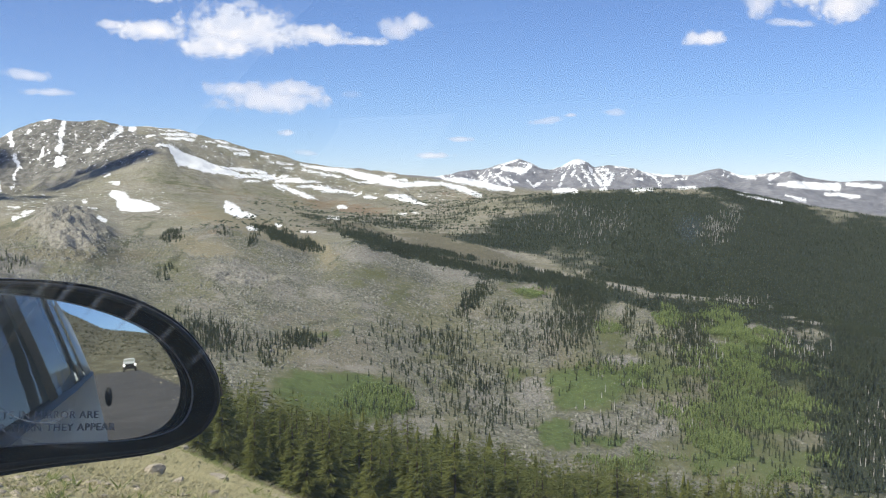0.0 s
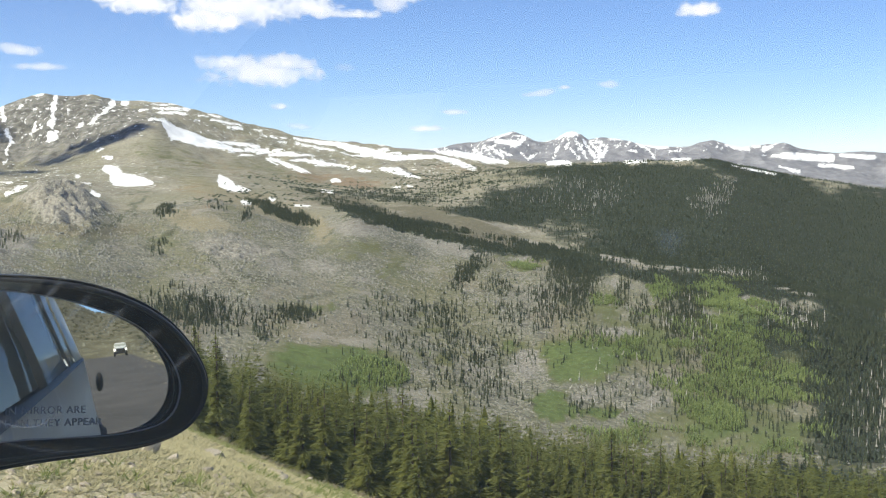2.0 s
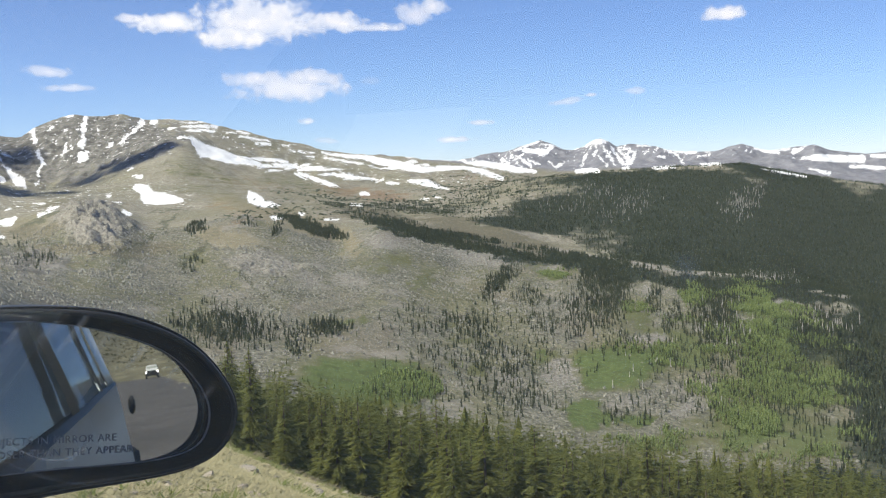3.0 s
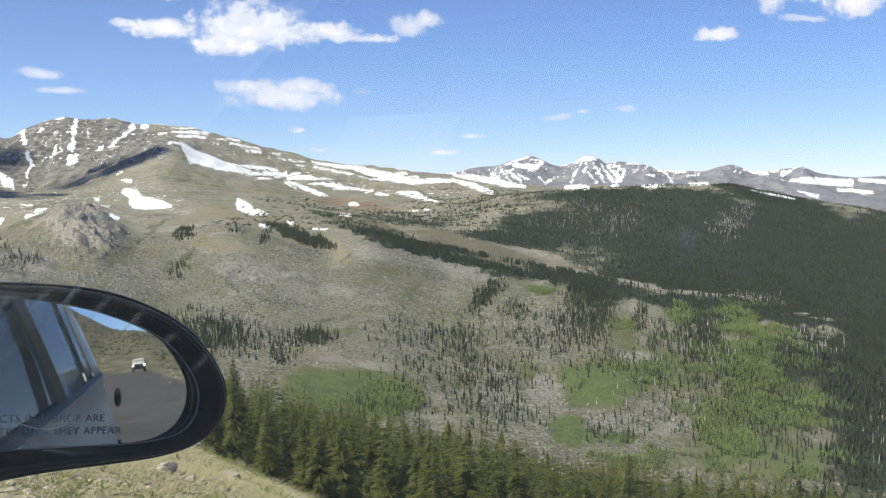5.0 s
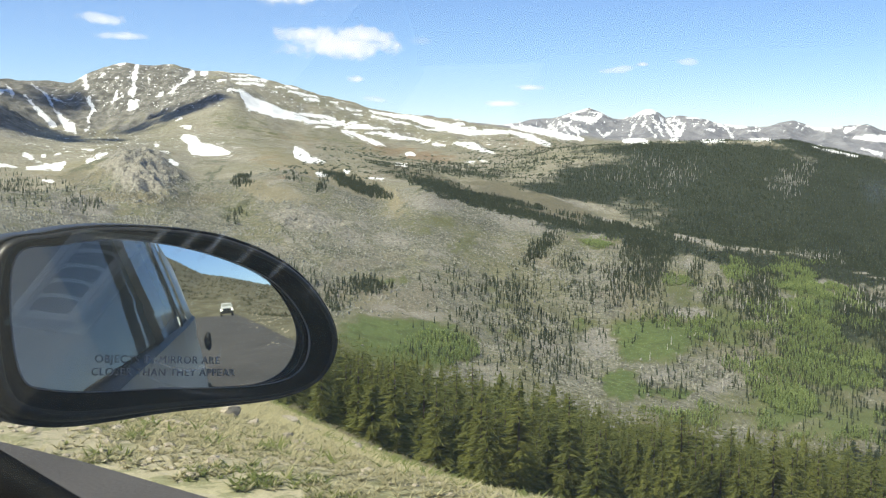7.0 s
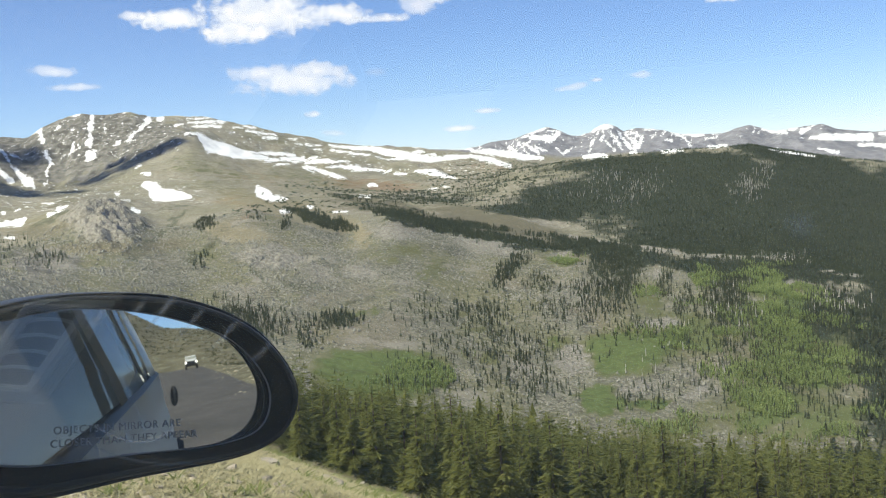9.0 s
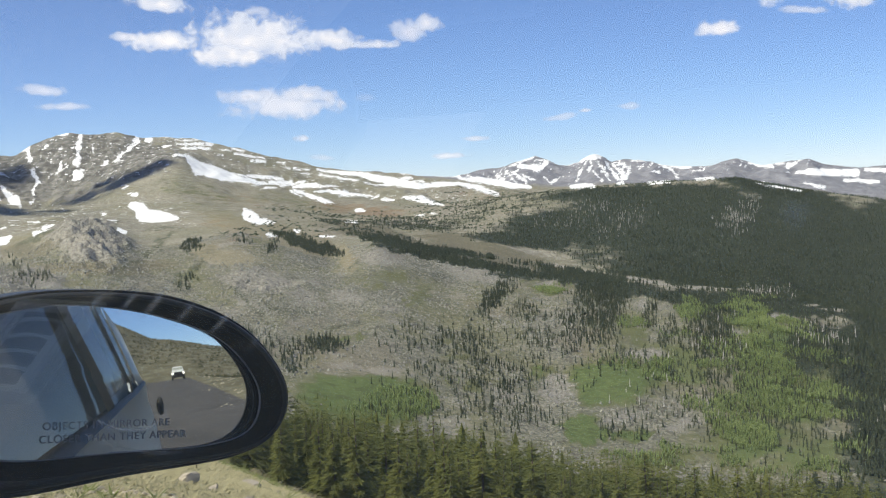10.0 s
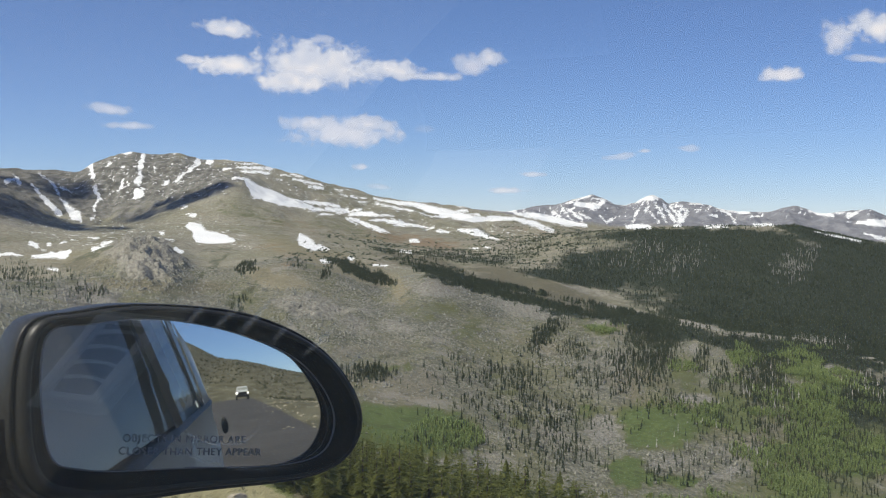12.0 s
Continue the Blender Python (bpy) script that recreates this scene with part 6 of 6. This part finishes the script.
for a, b in zip(rows, rows[1:]):
    for k in range(8):
        bm.faces.new((a[k], a[k + 1], b[k + 1], b[k]))
part("back_window", bm, dark_glass, car, "dark back window", smooth=True)
for q, s in ((2 * MID - 0.50, -2.55), (0.50, 1.55), (2 * MID - 0.50, 1.55)):
    bm = bmesh.new()
    bmesh.ops.create_cone(bm, segments=32, radius1=0.31, radius2=0.31, depth=0.2, cap_ends=True)
    bmesh.ops.bevel(bm, geom=bm.edges[:], offset=0.02, segments=2, affect="EDGES")
    w = part("tyre", bm, rubber, car, smooth=True)
    w.matrix_world = Matrix.Translation(along_road(q, s, -EYE_H + 0.31)) @ Matrix.Rotation(-HEAD, 4, "Z") @ Matrix.Rotation(math.pi / 2, 4, "Y")
# tyre that shows behind the body
bm = bmesh.new()
wheel_m = Matrix.Translation(along_road(0.50, -2.55, -EYE_H + 0.31)) @ Matrix.Rotation(-HEAD, 4, "Z") @ Matrix.Rotation(math.pi / 2, 4, "Y")
bmesh.ops.create_cone(bm, segments=32, radius1=0.31, radius2=0.31, depth=0.2, cap_ends=True)
bmesh.ops.bevel(bm, geom=bm.edges[:], offset=0.02, segments=2, affect="EDGES")
wheel = part("tyre", bm, rubber, car, smooth=True)
wheel.matrix_world = wheel_m

# dark oval added on the flank, for the rear tyre in the mirror
bm = bmesh.new()
bmesh.ops.create_uvsphere(bm, u_segments=16, v_segments=10, radius=1.0, matrix=Matrix.Translation(along_road(0.575, -2.9, -0.29)) @ Matrix.Rotation(-HEAD, 4, "Z") @ Matrix.Diagonal((0.024, 0.034, 0.055, 1)))
part("dark_oval", bm, rubber, car, "dark oval on the flank, standing in for the rear tyre", smooth=True)

# windscreen between the roof and the cowl, with its far pillar
screen_mat = bpy.data.materials.new("clear_glass")
screen_mat.use_nodes = True
_t = screen_mat.node_tree
_t.nodes.remove(_t.nodes["Principled BSDF"])
clear, gloss, mx = _t.nodes.new("ShaderNodeBsdfTransparent"), _t.nodes.new("ShaderNodeBsdfGlossy"), _t.nodes.new("ShaderNodeMixShader")
gloss.inputs["Roughness"].default_value = 0.0
mx.inputs[0].default_value = 0.07
_t.links.new(clear.outputs[0], mx.inputs[1])
_t.links.new(gloss.outputs[0], mx.inputs[2])
_t.links.new(mx.outputs[0], _t.nodes["Material Output"].inputs[0])
bm = bmesh.new()
rows = [[bm.verts.new(along_road(-0.40 + f * w, s + 0.05 * (1 - f * f), z)) for f in np.linspace(-1, 1, 9)] for s, z, w in ((0.25, 0.285, 0.68), (0.58, 0.12, 0.71), (0.92, -0.08, 0.74), (1.25, -0.285, 0.77))]
for a, b in zip(rows, rows[1:]):
    for k in range(8):
        bm.faces.new((a[k], a[k + 1], b[k + 1], b[k]))
part("windscreen", bm, screen_mat, car, "clear windscreen", smooth=True).visible_shadow = False
bm = bmesh.new()
ends = [[bm.verts.new(along_road(q + dq, s, z + dz)) for dq, dz in ((-0.03, -0.03), (0.03, -0.03), (0.03, 0.03), (-0.03, 0.03))] for q, s, z in ((-1.10, 0.22, 0.285), (-1.15, 0.75, 0.02), (-1.20, 1.28, -0.29))]
for a, b in zip(ends, ends[1:]):
    for k in range(4):
        bm.faces.new((a[k], a[(k + 1) % 4], b[(k + 1) % 4], b[k]))
bm.faces.new(ends[0][::-1])
bm.faces.new(ends[-1])
bmesh.ops.recalc_face_normals(bm, faces=bm.faces)
bmesh.ops.bevel(bm, geom=bm.edges[:], offset=0.008, segments=2, affect="EDGES")
part("front_pillar", bm, paint, car, "silver windscreen pillar of the far side", smooth=True)

# side window: clear glass with a film of dust
pane_mat = bpy.data.materials.new("dusty_glass")
pane_mat.use_nodes = True
_g = Graph(pane_mat)
_t = pane_mat.node_tree
_t.nodes.remove(_g.bsdf)
clear, gloss, film = _t.nodes.new("ShaderNodeBsdfTransparent"), _t.nodes.new("ShaderNodeBsdfGlossy"), _t.nodes.new("ShaderNodeBsdfTranslucent")
gloss.inputs["Roughness"].default_value = 0.0
film.inputs[0].default_value = (0.95, 0.82, 0.58, 1)
fr = _g.node("ShaderNodeLayerWeight", Blend=0.5)
mix1, mix2 = _t.nodes.new("ShaderNodeMixShader"), _t.nodes.new("ShaderNodeMixShader")
_g.link(_g.math("ADD", 0.17, _g.math("MULTIPLY", _g.math("POWER", fr.outputs["Facing"], 5.0), 0.08)), mix1.inputs[0])
_g.link(clear.outputs[0], mix1.inputs[1])
_g.link(gloss.outputs[0], mix1.inputs[2])
dust = _g.math("ADD", 0.070, _g.math("MULTIPLY", _g.math("SUBTRACT", _g.noise(9, 5), 0.5), 0.04))
_g.link(dust, mix2.inputs[0])
_g.link(mix1.outputs[0], mix2.inputs[1])
_g.link(film.outputs[0], mix2.inputs[2])
_g.link(mix2.outputs[0], _t.nodes["Material Output"].inputs[0])


def pane_profile(s):
    b = belt(s) - 0.02
    return [(0.488 - 0.30 * f * (0.24 - b), b + f * (0.24 - b)) for f in (0.0, 0.25, 0.5, 0.75, 1.0)]


bm = bmesh.new()
rows = [[bm.verts.new(along_road(q, s, z)) for q, z in pane_profile(s)] for s in np.linspace(0.70, -0.56, 9)]
for a, b in zip(rows, rows[1:]):
    for k in range(len(a) - 1):
        bm.faces.new((b[k], b[k + 1], a[k + 1], a[k]))
pane = part("side_window", bm, pane_mat, car, "dusty side window glass")
pane.visible_shadow = False

# black corner piece in the front lower corner of the window, where the mirror's foot bolts on
bm = bmesh.new()
CORNER = ((0.42, -0.242), (0.72, -0.242), (0.72, -0.102), (0.60, -0.146), (0.52, -0.177), (0.43, -0.214))
inner, outer = [[bm.verts.new(along_road(q - 0.30 * (z - belt(s) + 0.02), s, z)) for s, z in CORNER] for q in (0.492, 0.508)]
bm.faces.new(inner)
bm.faces.new(outer[::-1])
for k in range(6):
    bm.faces.new((inner[k], outer[k], outer[(k + 1) % 6], inner[(k + 1) % 6]))
bmesh.ops.recalc_face_normals(bm, faces=bm.faces)
bmesh.ops.bevel(bm, geom=bm.edges[:], offset=0.003, segments=2, affect="EDGES")
part("corner_trim", bm, rim_mat, car, "black plastic corner trim of the side window", smooth=True)

# air vent of the dashboard, mirrored in the side window
vent_c = along_road(0.225, 0.698, -0.260)
lean = Matrix(((1, 0, -1.5, 0), (0, 1, 0, 0), (0.22, 0, 1, 0), (0, 0, 0, 1)))
vent_m = Matrix.Translation(vent_c) @ Matrix.Rotation(math.pi / 2 - HEAD - 0.35, 4, "Z") @ Matrix.Rotation(-0.75, 4, "X") @ Matrix.Diagonal((0.44, 0.50, 0.56, 1))


def vent_bar(bm, a, b, thick, depth=0.02, y=0.0):
    """A rounded bar between two places of the vent's face."""
    a, b = Vector((a[0], 0, a[1])), Vector((b[0], 0, b[1]))
    d = b - a
    m = Matrix.Translation((a + b) / 2 + Vector((0, y, 0))) @ Matrix.Rotation(-math.atan2(d.z, d.x), 4, "Y") @ Matrix.Diagonal((d.length + thick * 0.6, depth, thick, 1))
    e = bmesh.ops.create_cube(bm, size=1.0, matrix=m)
    edges = list({k for v in e["verts"] for k in v.link_edges})
    bmesh.ops.bevel(bm, geom=edges, offset=thick * 0.3, segments=2, affect="EDGES")


def vent_at(x, z):
    p = lean @ Vector((x, 0, z))
    return p.x, p.z


bm = bmesh.new()
CORNERS = [vent_at(x, z) for x, z in ((-0.055, -0.045), (0.055, -0.045), (0.055, 0.045), (-0.055, 0.045))]
for k, thick in ((0, 0.010), (1, 0.020), (2, 0.012), (3, 0.020)):
    vent_bar(bm, CORNERS[k], CORNERS[(k + 1) % 4], thick)
vent = part("air_vent", bm, vent_mat, car, "grey dashboard air vent", smooth=False)
vent.matrix_world = vent_m
bm = bmesh.new()
low, high = [[bm.verts.new((x, y, z)) for x, z in CORNERS] for y in (0.016, 0.024)]
bm.faces.new(low)
bm.faces.new(high[::-1])
for k in range(4):
    bm.faces.new((low[k], high[k], high[(k + 1) % 4], low[(k + 1) % 4]))
bmesh.ops.recalc_face_normals(bm, faces=bm.faces)
part("vent_back", bm, rubber, vent, "black vent opening")
bm = bmesh.new()
plate = [vent_at(x, z) for x, z in ((-0.078, -0.062), (0.084, -0.062), (0.084, 0.056), (-0.078, 0.056))]
low, high = [[bm.verts.new((x, y, z)) for x, z in plate] for y in (0.026, 0.034)]
bm.faces.new(low)
bm.faces.new(high[::-1])
for k in range(4):
    bm.faces.new((low[k], high[k], high[(k + 1) % 4], low[(k + 1) % 4]))
bmesh.ops.recalc_face_normals(bm, faces=bm.faces)
bmesh.ops.bevel(bm, geom=bm.edges[:], offset=0.003, segments=2, affect="EDGES")
part("dash_panel", bm, panel_mat, vent, "pale grey end panel of the dashboard")
for k in range(4):
    z = -0.027 + 0.018 * k
    bm = bmesh.new()
    arc = [vent_at(x, z + 0.006 * (1 - (x / 0.055) ** 2)) for x in np.linspace(-0.045, 0.045, 7)]
    for a, b in zip(arc, arc[1:]):
        vent_bar(bm, a, b, 0.0050, 0.012)
    part("slat", bm, vent_mat, vent)

# ---- the pickup that follows ----
white = material("white_paint", (0.75, 0.75, 0.74), 0.35)
lamp_mat = material("headlamp", (0.9, 0.9, 0.85), 0.2)
lamp_mat.node_tree.nodes["Principled BSDF"].inputs["Emission Color"].default_value = (1, 0.96, 0.88, 1)
lamp_mat.node_tree.nodes["Principled BSDF"].inputs["Emission Strength"].default_value = 3.0
pickup = tagged(new("pickup_truck"), "white pickup truck with lit headlamps on the road behind", "truck")
pickup.matrix_world = Matrix.Translation(along_road(1.5, -84, -EYE_H + 0.012)) @ Matrix.Rotation(-HEAD, 4, "Z")


def block(name, size, at, mat, label="", bevel=0.06, taper=0.0, owner=None):
    bm = bmesh.new()
    bmesh.ops.create_cube(bm, size=1.0, matrix=Matrix.Translation(at) @ Matrix.Diagonal((*size, 1)))
    if taper:
        for v in bm.verts:
            if v.co.z > at[2]:
                v.co.x *= 1 - taper
                v.co.y = at[1] + (v.co.y - at[1]) * (1 - taper)
    bmesh.ops.bevel(bm, geom=bm.edges[:], offset=bevel, segments=2, affect="EDGES")
    ob = part(name, bm, mat, owner or pickup, label)
    return ob


block("body", (1.9, 5.2, 0.62), (0, -1.6, 0.78), white, "white body")
block("cab", (1.72, 1.9, 0.72), (0, -1.7, 1.42), white, "white cab", 0.08, 0.14)
block("windscreen", (1.42, 0.06, 0.44), (0, -0.83, 1.42), dark_glass, "dark windscreen", 0.02)
block("grille", (1.34, 0.06, 0.40), (0, 1.01, 0.84), plastic, "black grille", 0.02)
block("bumper", (1.88, 0.18, 0.34), (0, 1.06, 0.50), plastic, "dark bumper", 0.04)
for sx in (-1, 1):
    block("headlamp", (0.30, 0.06, 0.20), (0.76 * sx, 1.01, 0.88), lamp_mat, "lit headlamp", 0.02)
    for wy in (0.2, -3.2):
        bm = bmesh.new()
        bmesh.ops.create_cone(bm, segments=24, radius1=0.37, radius2=0.37, depth=0.26, cap_ends=True, matrix=Matrix.Translation((0.82 * sx, wy, 0.37)) @ Matrix.Rotation(math.pi / 2, 4, "Y"))
        bmesh.ops.bevel(bm, geom=bm.edges[:], offset=0.02, segments=1, affect="EDGES")
        part("tyre", bm, rubber, pickup, smooth=True)

# ---- painted reflections and a dirt speck on the side window ----
glint_dirt_mat = bpy.data.materials.new("glint_dirt_film")
glint_dirt_mat.use_nodes = True
_t = glint_dirt_mat.node_tree
_t.nodes.remove(_t.nodes["Principled BSDF"])
_g = Graph(glint_dirt_mat)
clear, film, mx = _t.nodes.new("ShaderNodeBsdfTransparent"), _t.nodes.new("ShaderNodeBsdfTranslucent"), _t.nodes.new("ShaderNodeMixShader")
film.inputs[0].default_value = (0.95, 0.88, 0.75, 1)
_g.link(_g.math("MULTIPLY", _g.attr("haze"), 0.24), mx.inputs[0])
_g.link(clear.outputs[0], mx.inputs[1])
_g.link(film.outputs[0], mx.inputs[2])
_g.link(mx.outputs[0], _t.nodes["Material Output"].inputs[0])


def on_pane(s, z):
    """A place a hair inside the side window."""
    return along_road(0.486 - 0.30 * (z - belt(s) + 0.02), s, z)


def glint(path, width, label, strength=1.0):
    """A painted reflection: soft-edged ribbon on the glass along a path of (ahead, height)."""
    P = np.array(path, float)
    D = np.gradient(P, axis=0)
    D /= np.linalg.norm(D, axis=1)[:, None]
    Nn = np.stack((-D[:, 1], D[:, 0]), -1)
    verts, haze, faces = [], [], []
    for k in range(len(P)):
        fade = strength * min(1.0, 3 * min(k, len(P) - 1 - k) / (len(P) - 1))
        for j, off in enumerate((-1, 0, 1)):
            c = P[k] + Nn[k] * off * width
            verts.append(on_pane(c[0], c[1])[:])
            haze.append(fade if off == 0 else 0.0)
    for k in range(len(P) - 1):
        for j in range(2):
            a = 3 * k + j
            faces.append((a, a + 1, a + 4, a + 3))
    ob = new("glint", raw_mesh("glint", verts, faces, [glint_dirt_mat], {"haze": haze}))
    ob.parent = pane
    ob.visible_shadow = False
    return tagged(ob, label)


# reflections of the dash, painted as pale streaks and arcs on the glass
STREAKS = ((0.372, -0.051, 0.352, -0.036), (0.354, -0.051, 0.330, -0.034), (0.339, -0.052, 0.312, -0.031), (0.322, -0.055, 0.300, -0.038), (0.304, -0.059, 0.283, -0.043), (0.287, -0.066, 0.268, -0.052), (0.270, -0.074, 0.254, -0.061))
for k, (s0, z0, s1, z1) in enumerate(STREAKS):
    glint([(s0 + (s1 - s0) * t, z0 + (z1 - z0) * t) for t in np.linspace(0, 1, 7)], 0.0017, "pale streak standing in for a reflection in the window", (1.0, 0.8, 1.1, 0.7, 0.9, 0.6, 0.5)[k])
glint([(0.362 - 0.027 * math.cos(a), -0.088 - 0.017 * math.sin(a)) for a in np.linspace(0.1, 3.0, 16)], 0.0012, "pale arc standing in for a reflection in the window", 1.3)
glint([(0.352 - 0.052 * math.cos(a), -0.092 - 0.024 * math.sin(a)) for a in np.linspace(0.9, 3.0, 16)], 0.0012, "pale arc standing in for a reflection in the window", 0.7)
# speck: a round blot of dried dirt
ring = [(0.0, 1.0)] + [(0.006 * (1 + 0.12 * math.sin(3 * a)), 0.0) for a in np.linspace(0, 2 * math.pi, 17)[:-1]]
verts = [on_pane(0.050, -0.012)[:]] + [on_pane(0.050 + r * math.cos(a), -0.012 + r * math.sin(a))[:] for (r, _), a in zip(ring[1:], np.linspace(0, 2 * math.pi, 17)[:-1])]
blot = new("speck", raw_mesh("speck", verts, [(0, 1 + k, 1 + (k + 1) % 16) for k in range(16)], [glint_dirt_mat], {"haze": [0.9] + [0.0] * 16}))
blot.parent = pane
blot.visible_shadow = False
tagged(blot, "small round speck of dried dirt")
